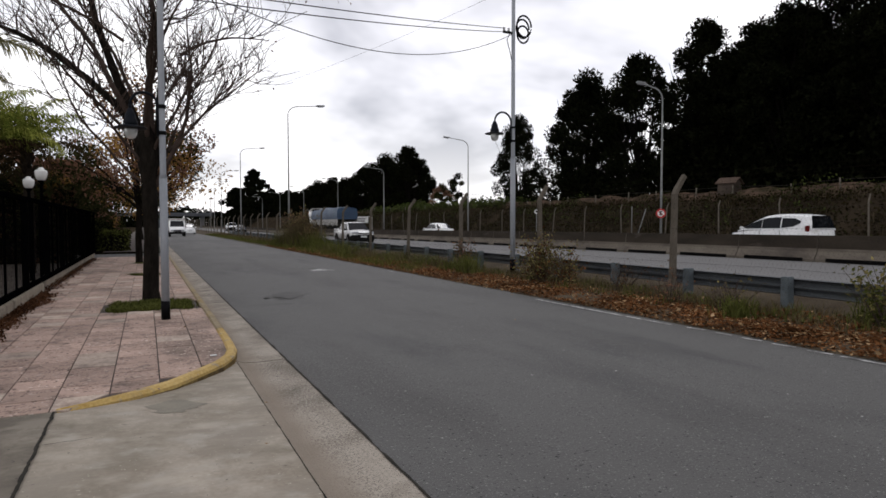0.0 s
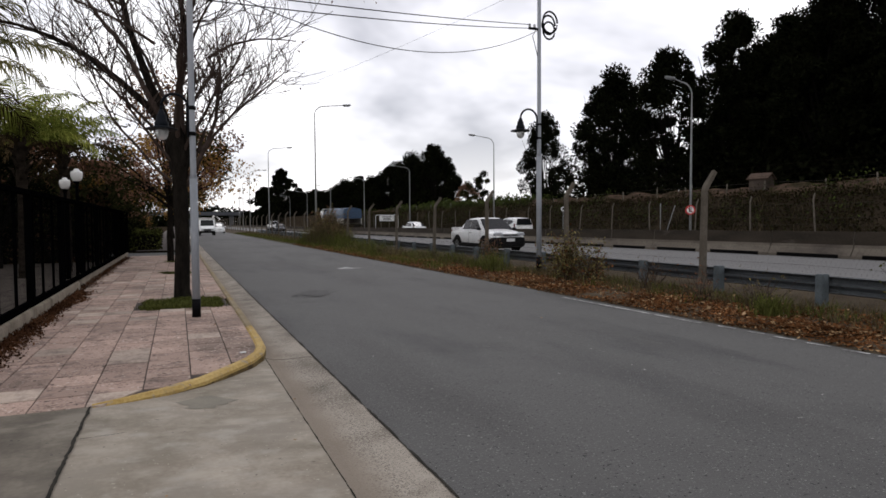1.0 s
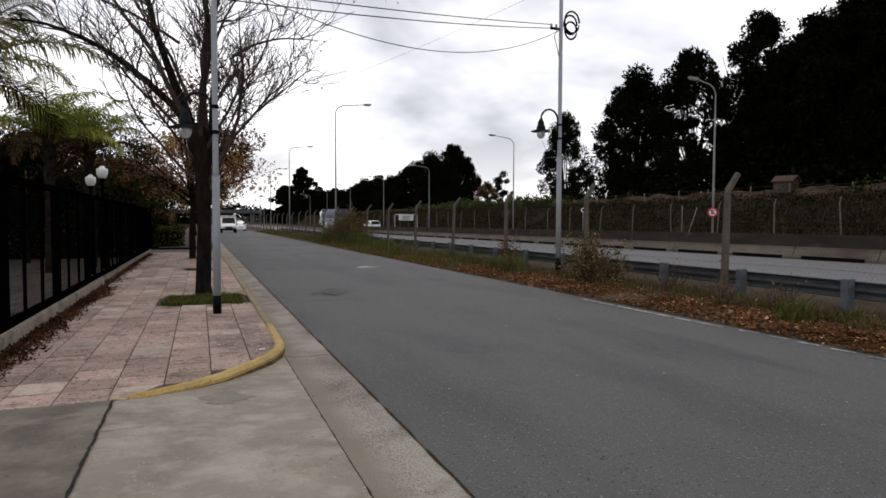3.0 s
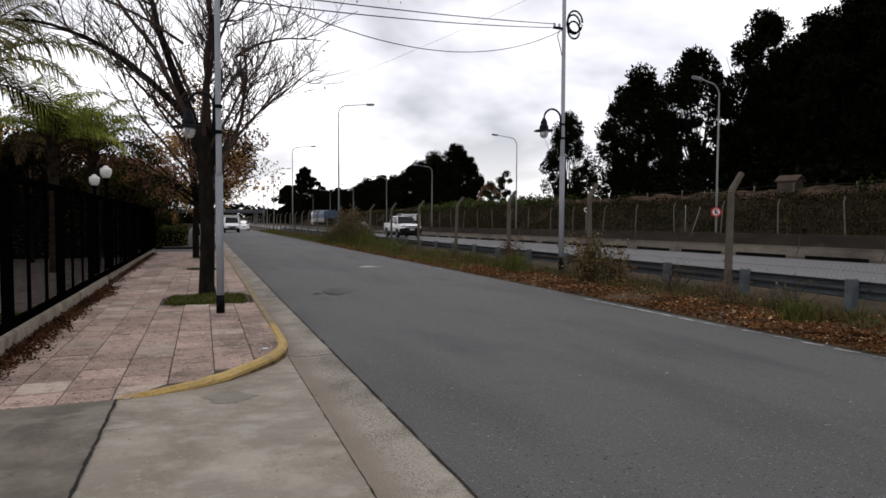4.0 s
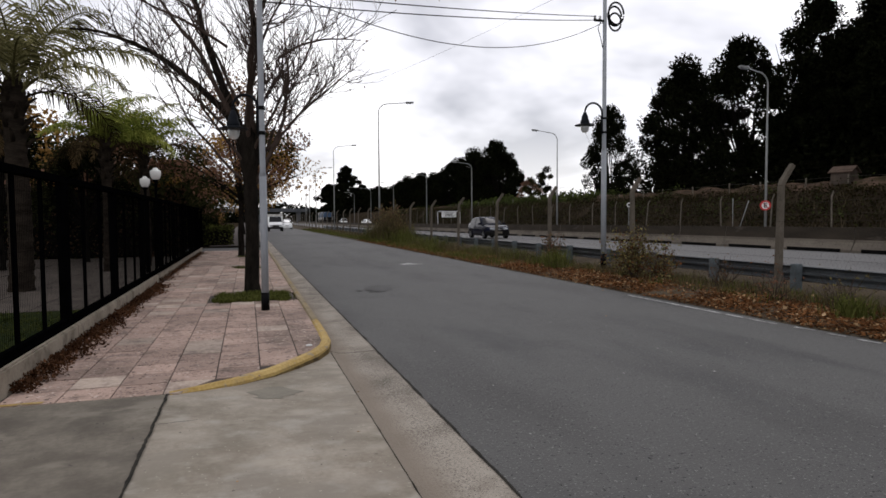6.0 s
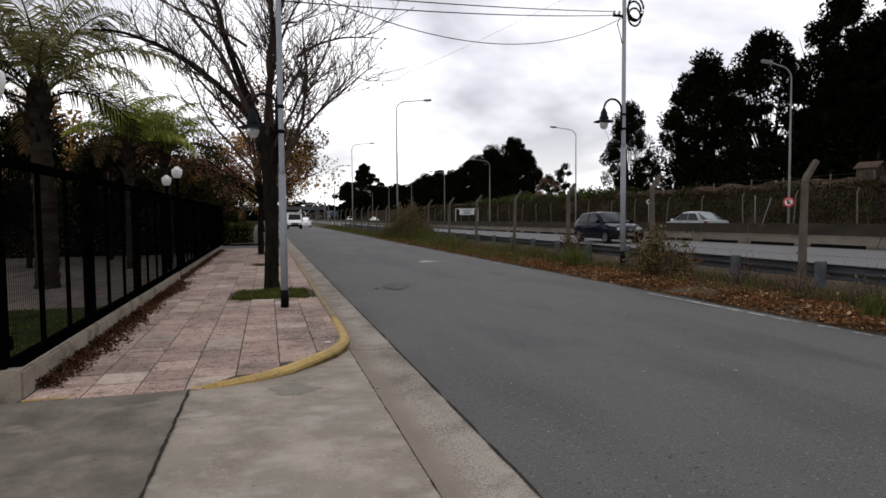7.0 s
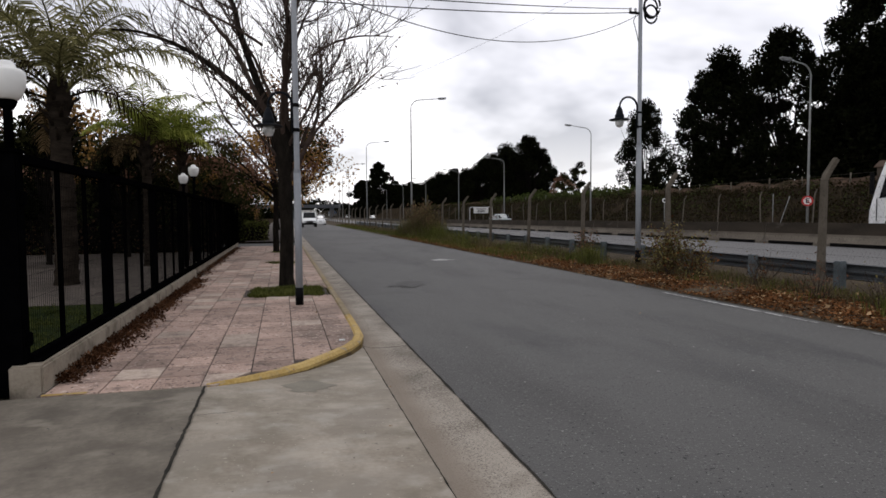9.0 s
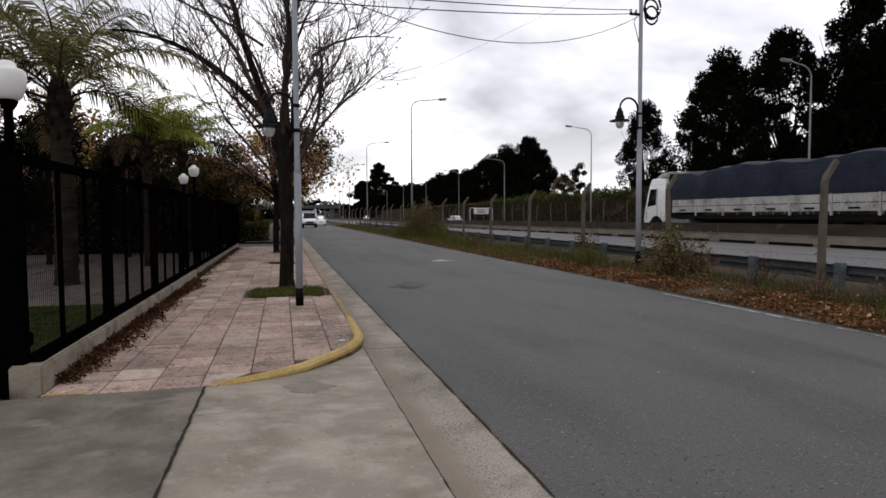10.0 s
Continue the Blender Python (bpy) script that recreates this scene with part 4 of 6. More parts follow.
# ---- trees ----
def leaves_mesh(name, points, size, mat, parent, rg, droop=0.0, aspect=0.5, flat=False):
    """Many small separate bent leaves round the given points."""
    n = len(points)
    c = np.array(points, dtype=float)
    d = rg.normal(size=(n, 3))
    d[:, 2] -= droop
    if flat:
        d[:, 2] *= 0.22
    d /= np.linalg.norm(d, axis=1)[:, None]
    e = np.cross(d, np.array((0, 0, 1.0)) + rg.normal(size=(n, 3)) * 0.3) if flat else np.cross(d, rg.normal(size=(n, 3)))
    e /= np.linalg.norm(e, axis=1)[:, None]
    s = size * rg.uniform(0.6, 1.35, size=(n, 1))
    up = np.cross(d, e) * s * 0.18
    verts = np.stack([c, c + d * s * 0.5 + e * s * aspect * 0.5 + up, c + d * s, c + d * s * 0.5 - e * s * aspect * 0.5 + up], 1).reshape(-1, 3)
    me = bpy.data.meshes.new(name)
    me.vertices.add(4 * n)
    me.vertices.foreach_set("co", verts.ravel())
    me.loops.add(4 * n)
    me.loops.foreach_set("vertex_index", np.arange(4 * n, dtype=np.int32))
    me.polygons.add(n)
    me.polygons.foreach_set("loop_start", np.arange(0, 4 * n, 4, dtype=np.int32))
    me.update(calc_edges=True)
    me.materials.append(M[mat])
    ob = new(name, me)
    ob.parent = parent
    return ob


def limb(v, f, start, way, length, r0, r1, rg, lift=0.0, wobble=0.12, segs=6, sides=6):
    """One tapering crooked limb; returns its points."""
    p, d = Vector(start), Vector(way).normalized()
    pts, radii = [p.copy()], [r0]
    for i in range(segs):
        d = (d + Vector((rg.normal() * wobble, rg.normal() * wobble, rg.normal() * wobble * 0.6 + lift))).normalized()
        p = p + d * (length / segs)
        pts.append(p.copy())
        radii.append(r0 + (r1 - r0) * (i + 1) / segs)
    tube_data(v, f, pts, radii, sides, False)
    return pts, d


def bare_tree(m):
    rg = np.random.default_rng(21)
    tree = tagged(empty("bare_tree", m), "bare street tree with fine spreading twigs, few leaves", "tree")
    v, f = [], []
    tube_data(v, f, [(0, 0, -0.1), (0, 0, 0.0), (-0.01, 0, 0.2), (0.02, 0, 1.2), (0.0, 0, 2.1), (-0.01, 0.02, 2.6), (-0.02, 0.0, 3.1), (-0.04, 0, 3.4)], [0.21, 0.18, 0.15, 0.135, 0.145, 0.185, 0.17, 0.09], 14)
    pydata("trunk", v, f, "bark", tree, "dark rough trunk", True)
    # limbs: start (across, height), bearing and lean in degrees, length, radii, how they bend up or down
    limbs = [(-0.1, 3.2, 182, 34, 4.2, 0.085, 0.02, -0.105), (-0.38, 4.9, 178, 58, 2.8, 0.032, 0.008, -0.03), (-0.08, 2.7, 172, 5, 4.7, 0.105, 0.03, 0.0), (-0.15, 3.2, 188, 22, 4.2, 0.06, 0.014, 0.005), (-0.2, 3.8, 150, 32, 3.2, 0.04, 0.01, 0.0),
             (0.1, 2.6, 5, 16, 4.7, 0.09, 0.025, 0.0), (0.6, 4.75, 2, 48, 1.9, 0.034, 0.008, -0.085), (0.05, 3.0, 70, 5, 4.6, 0.06, 0.02, 0.0), (0.1, 2.2, -10, 26, 3.5, 0.05, 0.01, 0.03), (0.35, 2.9, 0, 40, 2.7, 0.034, 0.007, -0.005), (0.22, 2.6, 20, 30, 3.2, 0.03, 0.007, 0.04), (0.18, 2.4, -30, 34, 3.0, 0.03, 0.006, 0.02),
             (-0.08, 2.25, 180, 54, 3.3, 0.03, 0.006, 0.02), (-0.1, 2.6, 204, 42, 3.2, 0.03, 0.007, 0.02), (-0.1, 2.9, 165, 38, 3.4, 0.036, 0.008, 0.015),
             (0.0, 2.9, -80, 25, 3.6, 0.05, 0.01, 0.01), (0.0, 3.0, 95, 28, 3.8, 0.05, 0.01, 0.01), (0.0, 2.9, 250, 32, 3.4, 0.04, 0.01, 0.01), (0.05, 2.9, 55, 34, 3.2, 0.04, 0.01, 0.01), (0.05, 2.8, 305, 36, 3.1, 0.035, 0.009, 0.01)]
    tips = []
    tv, tf = [], []
    for x0, z0, az, lean, ln, r0, r1, bend in limbs:
        a, le = radians(az), radians(lean)
        d = Vector((math.cos(a) * math.sin(le), math.sin(a) * math.sin(le), math.cos(le)))
        v, f = [], []
        pts, _ = limb(v, f, (x0, 0.0, z0), d, ln, r0, r1, rg, bend, 0.1, 12, 8)
        pydata("limb", v, f, "bark" if r0 > 0.07 else "twig", tree, "", True)
        for k in range(int(5 + ln * 2.3)):
            u = rg.uniform(0.22, 0.98)
            i = min(int(u * 12), 11)
            p = pts[i].lerp(pts[i + 1], u * 12 - i)
            along = (pts[i + 1] - pts[i]).normalized()
            side = Vector((rg.normal(), rg.normal(), rg.normal() * 0.6 + 0.25)).normalized()
            w = (along * 0.85 + side * 0.65).normalized()
            bl = rg.uniform(0.6, 1.6) * (1.1 - 0.6 * u)
            bp, bd = limb(tv, tf, p, w, bl, max(0.009, r0 * 0.24) * rg.uniform(0.7, 1.2), 0.006, rg, 0.05, 0.16, 7, 5)
            for q in range(rg.integers(3, 7)):
                j = rg.integers(1, len(bp))
                w2 = ((bp[j] - bp[j - 1]).normalized() * 0.8 + Vector((rg.normal(), rg.normal(), rg.normal() * 0.7 + 0.35)) * 0.6).normalized()
                cp, cd = limb(tv, tf, bp[j], w2, rg.uniform(0.25, 0.8), 0.0078, 0.0036, rg, 0.05, 0.16, 5, 3)
                tips.append(cp[-1])
                for z in range(rg.integers(0, 3)):
                    w3 = (cd + Vector((rg.normal(), rg.normal(), rg.normal() * 0.7 + 0.4)) * 0.6).normalized()
                    limb(tv, tf, cp[rg.integers(1, 4)], w3, rg.uniform(0.2, 0.5), 0.0056, 0.0034, rg, 0.04, 0.1, 3, 3)
    # one long branch that droops on the road side and still has leaves
    dp, _ = limb(tv, tf, (1.15, -0.2, 6.15), (1, -0.05, 0.12), 2.3, 0.016, 0.005, rg, -0.06, 0.1, 9, 4)
    for q in dp[3:]:
        for _ in range(4):
            w4 = Vector((0.7, rg.normal() * 0.5, rg.normal() * 0.5)).normalized()
            ep, _ = limb(tv, tf, q, w4, rg.uniform(0.2, 0.5), 0.005, 0.003, rg, -0.05, 0.15, 3, 3)
            tips += [ep[-1], ep[-1], ep[-2]]
    tagged(pydata("twig_crown", tv, tf, "twig", tree, "fine bare twigs"), kind="stuff")
    pts = [tuple(p + Vector(rg.normal(size=3) * 0.06)) for p in tips if rg.random() < (0.3 if p.x > 1.9 else 0.035)]
    leaves_mesh("leaves", pts, 0.07, "rust", tree, rg, 0.8)["kind"] = "stuff"
    return tree


bare_tree(pose(0.07, 13.2, 0.12))


def leafy_tree(name, m, label, height, spread, crown_z, n_leaf, size, mats, seed, category="tree", blobs=14, trunk=0.14, squash=0.8, group="", bark="bark", cone=False, tuft=(0.2, 0.42), droop=0.3):
    """A trunk with limbs, each carrying uneven clouds of leaves with gaps between."""
    rg = np.random.default_rng(seed)
    tree = tagged(empty(name, m), label, category, group)
    v, f = [], []
    limb(v, f, (0, 0, -0.7), (0.02, 0.02, 1), 0.5 + crown_z + 0.2 * (height - crown_z), trunk, trunk * 0.6, rg, 0.05, 0.05, 7, 10)
    centres = []
    for k in range(blobs):
        a, u = rg.uniform(0, 2 * math.pi), rg.random()
        z = crown_z + (height - crown_z) * u
        rad = spread * math.sqrt(max(0.05, 1 - (2 * abs(u - 0.42)) ** 2)) * rg.uniform(0.45, 1.0)
        if cone:
            u = (k + 0.5) / blobs
            z = crown_z + (height - crown_z) * u
            rad = spread * (1 - u) ** 0.6 * rg.uniform(0.5, 1.0) * (0.8 + 0.35 * math.sin(k * 0.9))
        c = Vector((rad * math.cos(a), rad * math.sin(a), z))
        centres.append((c, spread * rg.uniform(*tuft) * ((1.15 - u) if cone else 1)))
        s = Vector((0, 0, crown_z * rg.uniform(0.75, 1.0)))
        limb(v, f, s, c - s, (c - s).length, trunk * 0.38, 0.015, rg, 0.0, 0.05, 5, 5)
    pydata("trunk", v, f, bark, tree, "", True)
    per = n_leaf // blobs
    for k, mt in enumerate(mats):
        pts = []
        for i, (c, r) in enumerate(centres):
            if i % len(mats) != k:
                continue
            g = rg.normal(size=(per, 3))
            g /= np.linalg.norm(g, axis=1)[:, None]
            g *= (r * rg.uniform(0.25, 1.0, size=(per, 1)) ** 0.5)
            g[:, 2] *= squash
            pts += [tuple(c + Vector(q)) for q in g]
        ob = leaves_mesh("crown", pts, size, mt, tree, rg, droop)
        ob["kind"] = "stuff"
    return tree


leafy_tree("autumn_tree", pose(-0.25, 26.2, 0.12), "street tree with thin rust and yellow autumn leaves", 6.6, 3.0, 2.6, 5200, 0.15, ["rust", "autumn", "rust", "olive"], 5, blobs=26, group="autumn street trees")
leafy_tree("autumn_tree", pose(0.1, 41, 0.1), "street tree with yellow autumn leaves", 7.5, 3.0, 2.4, 5200, 0.17, ["autumn", "olive", "rust"], 6, blobs=22, group="autumn street trees")
leafy_tree("autumn_tree", pose(0.0, 52, 0.1), "street tree with thinning rust leaves", 8.2, 3.2, 2.6, 4800, 0.18, ["autumn", "rust", "autumn"], 7, blobs=20, group="autumn street trees")
leafy_tree("autumn_tree", pose(-0.3, 66, 0.1), "street tree with yellow autumn leaves", 7.5, 3.0, 2.4, 4000, 0.2, ["autumn", "olive"], 8, blobs=18, group="autumn street trees")
for k, (x, y, h, sp) in enumerate(((-5.2, 29, 5.2, 2.4), (-8.6, 28.5, 6.0, 3.0), (-12.5, 28, 7.5, 3.4), (-3.6, 30.2, 4.0, 1.9), (-17, 26, 8.5, 3.8), (-6.5, 40, 7.0, 3.5), (-3.6, 43, 5.0, 2.2), (-10, 46, 8.0, 4.0), (-4.5, 56, 8.0, 3.2), (-4.8, 72, 9.0, 3.6), (-4.0, 88, 8.0, 3.2))):
    leafy_tree("garden_tree", pose(x, y, 0.1), "dark olive garden tree with browning leaves", h, sp, 0.9, 5600, 0.2, [("olive", "rust", "olive"), ("olive", "olive", "autumn")][k % 2], 30 + k, blobs=24, trunk=0.12)


def hedge(m, lx, ly, h, label, seed, mats=("olive", "pine")):
    rg = np.random.default_rng(seed)
    ob = tagged(empty("hedge", m), label, "hedge")
    for k, mt in enumerate(mats):
        n = int(lx * ly * h * 160) + int((lx + ly) * h * 260)
        p = rg.uniform(-0.5, 0.5, size=(n, 3)) * (lx, ly, 1)
        z = rg.random(n) ** 0.8 * (h + 0.3 * np.array([noise.noise((q[0] * 0.8, q[1] * 0.8, seed)) for q in p]))
        p[:, 2] = z
        leaves_mesh("foliage", [tuple(q) for q in p], 0.16, mt, ob, rg)["kind"] = "stuff"
    # near-black block standing in for the shade inside the foliage
    part("core", boxed(-lx * 0.42, lx * 0.42, -ly * 0.4, ly * 0.4, 0, h * 0.85, 0.15), "shade_dark_bark", ob)
    return ob


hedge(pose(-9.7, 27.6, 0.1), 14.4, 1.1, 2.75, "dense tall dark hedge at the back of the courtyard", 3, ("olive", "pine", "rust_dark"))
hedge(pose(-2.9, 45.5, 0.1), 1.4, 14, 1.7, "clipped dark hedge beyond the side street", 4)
hedge(pose(-1.6, 39.2, 0.1), 1.5, 1.2, 1.1, "low green hedge at the street corner", 5, ("olive", "grass"))


# ---- palms ----
def frond_mesh(rg, length, start, bend):
    """A rib arching over from a steep start, with leaflets that spread and hang down both sides."""
    v, f = [], []
    n = 16
    rib = [Vector((0, 0, 0))]
    for i in range(n):
        a = radians(start - bend * ((i + 0.5) / n) ** 1.3)
        rib.append(rib[-1] + Vector((math.cos(a), 0, math.sin(a))) * length / n)
    tube_data(v, f, rib, [0.032 * (1 - 0.85 * i / n) for i in range(n + 1)], 5, False)
    count = int(length * 25)
    for i in range(int(count * 0.16), count):
        u = i / count
        k = min(int(u * n), n - 1)
        p = rib[k].lerp(rib[k + 1], u * n - k)
        ln = length * 0.25 * (math.sin(math.pi * min(1, 0.2 + u * 0.78)) + 0.12)
        t = (rib[k + 1] - rib[k]).normalized()
        up = Vector((0, 1, 0)).cross(t) * -1
        for s in (1, -1):
            q = ln * rg.uniform(0.8, 1.15)
            out = (t * rg.uniform(0.45, 0.7) + Vector((0, s, 0)) * rg.uniform(0.55, 0.9) + up * rg.uniform(0.0, 0.45)).normalized()
            m1 = p + out * q * 0.4
            m2 = m1 + (out + Vector((0, 0, -0.75))).normalized() * q * 0.35
            tip = m2 + (out * 0.5 + Vector((0, 0, -1.2))).normalized() * q * 0.35
            w = t * (0.012 + 0.007 * rg.random())
            b = len(v)
            v += [p - w * 0.6, p + w * 0.6, m1 + w, m1 - w, m2 + w * 0.8, m2 - w * 0.8, tip]
            f += [(b, b + 1, b + 2, b + 3), (b + 3, b + 2, b + 4, b + 5), (b + 5, b + 4, b + 6)]
    return v, f


def palm(m, trunk_h, r, fronds, length, seed, label, leaf="palm_leaf"):
    rg = np.random.default_rng(seed)
    ob = tagged(empty("palm_tree", m), label, "palm tree", "garden palms")
    zs = np.linspace(-0.1, trunk_h, 30)
    tube("trunk", [(0.03 * math.sin(z), 0.02 * math.cos(z * 1.3), z) for z in zs], [r * (1.12 if i % 2 else 1.0) * (1.15 - 0.25 * z / trunk_h) for i, z in enumerate(zs)], "palm_trunk", ob, 14, "ringed palm trunk")
    part("crownshaft", lathe([(r * 0.9, trunk_h - 0.1), (r * 1.25, trunk_h + 0.1), (r * 1.1, trunk_h + 0.45), (r * 0.5, trunk_h + 0.8)], 12), "palm_trunk", ob)
    # old leaf bases and short dead stubs under the crown
    for k in range(16):
        a = 137.5 * k
        z = trunk_h - 0.75 + 0.06 * k
        stub = tube("leaf_base", [(r * 0.9, 0, 0), (r * 1.5, 0, 0.16), (r * 2.3, 0, 0.22 + 0.02 * (k % 4))], [0.05, 0.035, 0.015], "palm_trunk", ob, 5)
        stub.matrix_basis = pose(0, 0, z, 0, 0, a)
    for k in range(fronds):
        old = k / fronds
        start = 86 - 58 * old + rg.uniform(-6, 6)
        v, f = frond_mesh(rg, length * rg.uniform(0.88, 1.1), start, 78 + 32 * old + (24 if old > 0.74 else 0) + rg.uniform(-10, 12))
        fr = pydata("frond", v, f, "palm_dead" if old > 0.8 else "palm_dry" if old > 0.74 else leaf, ob)
        fr.matrix_basis = pose(0, 0, trunk_h + 0.45 - 0.35 * old, rg.uniform(-10, 10), 0, 137.5 * k + rg.uniform(-14, 14))
    return ob


palm(pose(-4.55, 15.0, 0.12), 3.75, 0.2, 18, 3.1, 1, "tall palm with arching drooping fronds behind the fence")
palm(pose(-3.85, 20.0, 0.12), 3.3, 0.13, 18, 2.2, 2, "green palm with drooping fronds in the garden", "palm_green")
palm(pose(-6.7, 15.4, 0.12), 4.0, 0.2, 9, 2.6, 3, "tall palm with browning fronds in the garden")
palm(pose(-3.15, 22.0, 0.12), 3.3, 0.13, 16, 2.1, 4, "green palm with drooping fronds in the garden", "palm_green")

for k, (x, y, h, sp) in enumerate(((-7.0, 21.5, 4.4, 1.7), (-5.4, 24.6, 4.2, 1.6), (-9.6, 20.0, 4.8, 1.9))):
    leafy_tree("garden_tree", pose(x, y, 0.1), "dense dark evergreen garden tree", h, sp, 1.5, 5200, 0.16, ["pine", "olive", "pine"], 140 + k, blobs=30, trunk=0.11)

# ---- houses glimpsed between the trees ----
house = tagged(empty("house", pose(-11, 34, 0)), "low brick house with a tiled roof among trees", "house")
part("wall", boxed(-5, 4.5, -3, 3, -0.1, 3.0), "house_dark", house)
for s in (1, -1):
    pydata("roof", [(-5.4, s * 3.5, 2.9), (4.9, s * 3.5, 2.9), (4.9, 0, 4.6), (-5.4, 0, 4.6), (-5.4, s * 3.5, 2.75), (4.9, s * 3.5, 2.75), (4.9, 0, 4.45), (-5.4, 0, 4.45)], [(0, 1, 2, 3), (7, 6, 5, 4), (0, 4, 5, 1), (1, 5, 6, 2), (2, 6, 7, 3), (3, 7, 4, 0)], "roof_tile", house)
for x in (-3, 0, 3):
    w = part("window", boxed(x - 0.6, x + 0.6, -3.05, -2.98, 0.9, 2.1, 0.01), "car_glass", house)
    part("window_frame", boxed(x - 0.7, x + 0.7, -3.04, -2.99, 0.82, 0.9), "sign_white", w)
house_b = tagged(empty("house", pose(-7.5, 62, 0)), "pale low house beyond the side street", "house")
part("wall", boxed(-4, 2.5, -6, 6, -0.1, 3.2), "house", house_b)
part("roof", boxed(-4.4, 2.9, -6.4, 6.4, 3.2, 3.45, 0.04), "roof_tile", house_b)
for y in (-3, 0.5, 4):
    part("window", boxed(2.47, 2.54, y - 0.6, y + 0.6, 0.9, 2.1, 0.01), "car_glass", house_b)


# ---- embankment, its fence and the dark grove behind it ----
def bank_z(x):
    return float(np.interp(x, [33.2, 34.2, 35.5, 37.2, 39.5, 70], [0.1, 0.55, 1.5, 3.1, 3.75, 4.5]))


def bank_h(x, y):
    return bank_z(x) + 0.35 * noise.noise((x * 0.6, y * 0.35, 0)) + 0.15 * noise.noise((x * 2, y * 1.5, 4))


structure(strip("embankment", [[(x, y, -0.2 if x < 33.3 else bank_h(x, y)) for x in (33.2, 33.6, 34.2, 34.9, 35.6, 36.4, 37.2, 38.2, 39.5, 44, 52, 70)] for y in np.arange(-40, 300, 1.4)], "ground"),
          "embankment overgrown with dry weeds", "embankment")
rg = np.random.default_rng(8)


def bank_points(n, lo, hi, y0, y1, h, least=-0.5):
    x = rg.uniform(lo, hi, n)
    y = rg.uniform(y0, y1, n)
    k = np.array([noise.noise((a * 0.35, b * 0.25, 9)) for a, b in zip(x, y)])
    z = np.interp(x, [33.2, 34.2, 35.5, 37.2, 39.5, 70], [0.1, 0.55, 1.5, 3.1, 3.75, 4.5]) + rg.random(n) ** 2 * h * (0.9 + 1.4 * k)
    return np.stack([x, y, z], 1)[k > least]


for nm, mt, n, lo, hi, h, lab in (("bank_weeds", "bank_dry", 56000, 33.6, 38.1, 0.6, "dry brown weeds covering the embankment"), ("bank_shrubs", "bank_leaf", 17000, 35.2, 39.6, 0.7, "green creepers along the embankment's crest"), ("bank_scrub", "olive", 14000, 33.8, 38.2, 0.8, "dark scrub on the embankment")):
    tagged(leaves_mesh(nm, bank_points(n, lo, hi, 5, 175, h, 0.08 if mt == "bank_leaf" else -0.5), 0.2, mt, None, rg, 0.2), lab, "weeds", kind="stuff")

old_post = post.data.copy()
old_post.materials[0] = M["old_post"]
bank_fence = tagged(empty("bank_fence"), "old fence of thin concrete posts before the embankment", "fence")
for k, y in enumerate(np.arange(6, 140, 4.6)):
    o = new("fence_post", old_post)
    o.parent = bank_fence
    o.matrix_basis = pose(33.9 + rng.uniform(-0.1, 0.1), y + rng.uniform(-0.3, 0.3), 0.45, rng.uniform(-3, 3), rng.uniform(-4, 4), 0) @ Matrix.Diagonal((0.6, 0.6, 1, 1))
for z in (0.9, 1.7, 2.5):
    tube("fence_wire", [(33.85, y, z + 0.05 * math.sin(y)) for y in np.arange(6, 140, 2.3)], 0.007, "wire", bank_fence, 3)
v, f = [], []
for i in range(int(130 / 0.2)):
    y = 6 + i * 0.2
    tube_data(v, f, [(33.86, y, 0.5), (33.86, y, 2.65)], [0.0016, 0.0016], 3, False)
tagged(pydata("wire_mesh", v, f, "wire", bank_fence), kind="stuff")
for x, y, lean in ((34.2, 37.4, 0), (34.3, 36.9, 22)):
    pole = tagged(tube("stake", [(0, 0, -0.2), (0, 0, 2.3)], 0.03, "lamp_pole", None, 6), "pale leaning stake on the embankment", "stake")
    pole.matrix_basis = pose(x, y, 0.6, 0, lean, 0)

hut = tagged(empty("hut", pose(39.2, 32.6, 4.1, 0, 0, 20)), "tiny brown shed with a gable roof on the embankment", "shed")
part("wall", boxed(-0.75, 0.75, -0.6, 0.6, -0.4, 0.45, 0.01), "hut_plaster", hut)
for sx in (1, -1):
    part("roof", boxed(-0.04, 0.98, -0.75, 0.75, -0.05, 0.04, 0.01), "brick", hut).matrix_basis = pose(0, 0, 0.86, 0, 0, 0) @ pose(0, 0, 0, 0, 26, 0 if sx > 0 else 180)
pydata("gable", [(-0.75, -0.6, 0.45), (0.75, -0.6, 0.45), (0, -0.6, 0.8), (-0.75, 0.6, 0.45), (0.75, 0.6, 0.45), (0, 0.6, 0.8)], [(0, 1, 2), (5, 4, 3), (0, 3, 4, 1), (1, 4, 5, 2), (2, 5, 3, 0)], "hut_plaster", hut)

# bare reddish soil along the crest, and dry stalks down the slope
structure(strip("crest_soil", [[(37.7 + 0.5 * noise.noise((y * 0.3, 8, 0)), y, bank_h(37.7, y) - 0.05)] + [(x, y, bank_h(x, y) + 0.1 + 0.18 * (x > 39) + 0.12 * noise.noise((y * 0.9, x, 0))) for x in (38.2, 38.8, 39.5, 40.2)] + [(42, y, 4.0)] for y in np.arange(5, 170, 0.7)], "crest_soil"), "bare reddish soil on the embankment's crest", "soil")
crest_fence = tagged(empty("crest_fence"), "low fence of short pale stakes along the embankment's crest", "fence")
stake_mesh = None
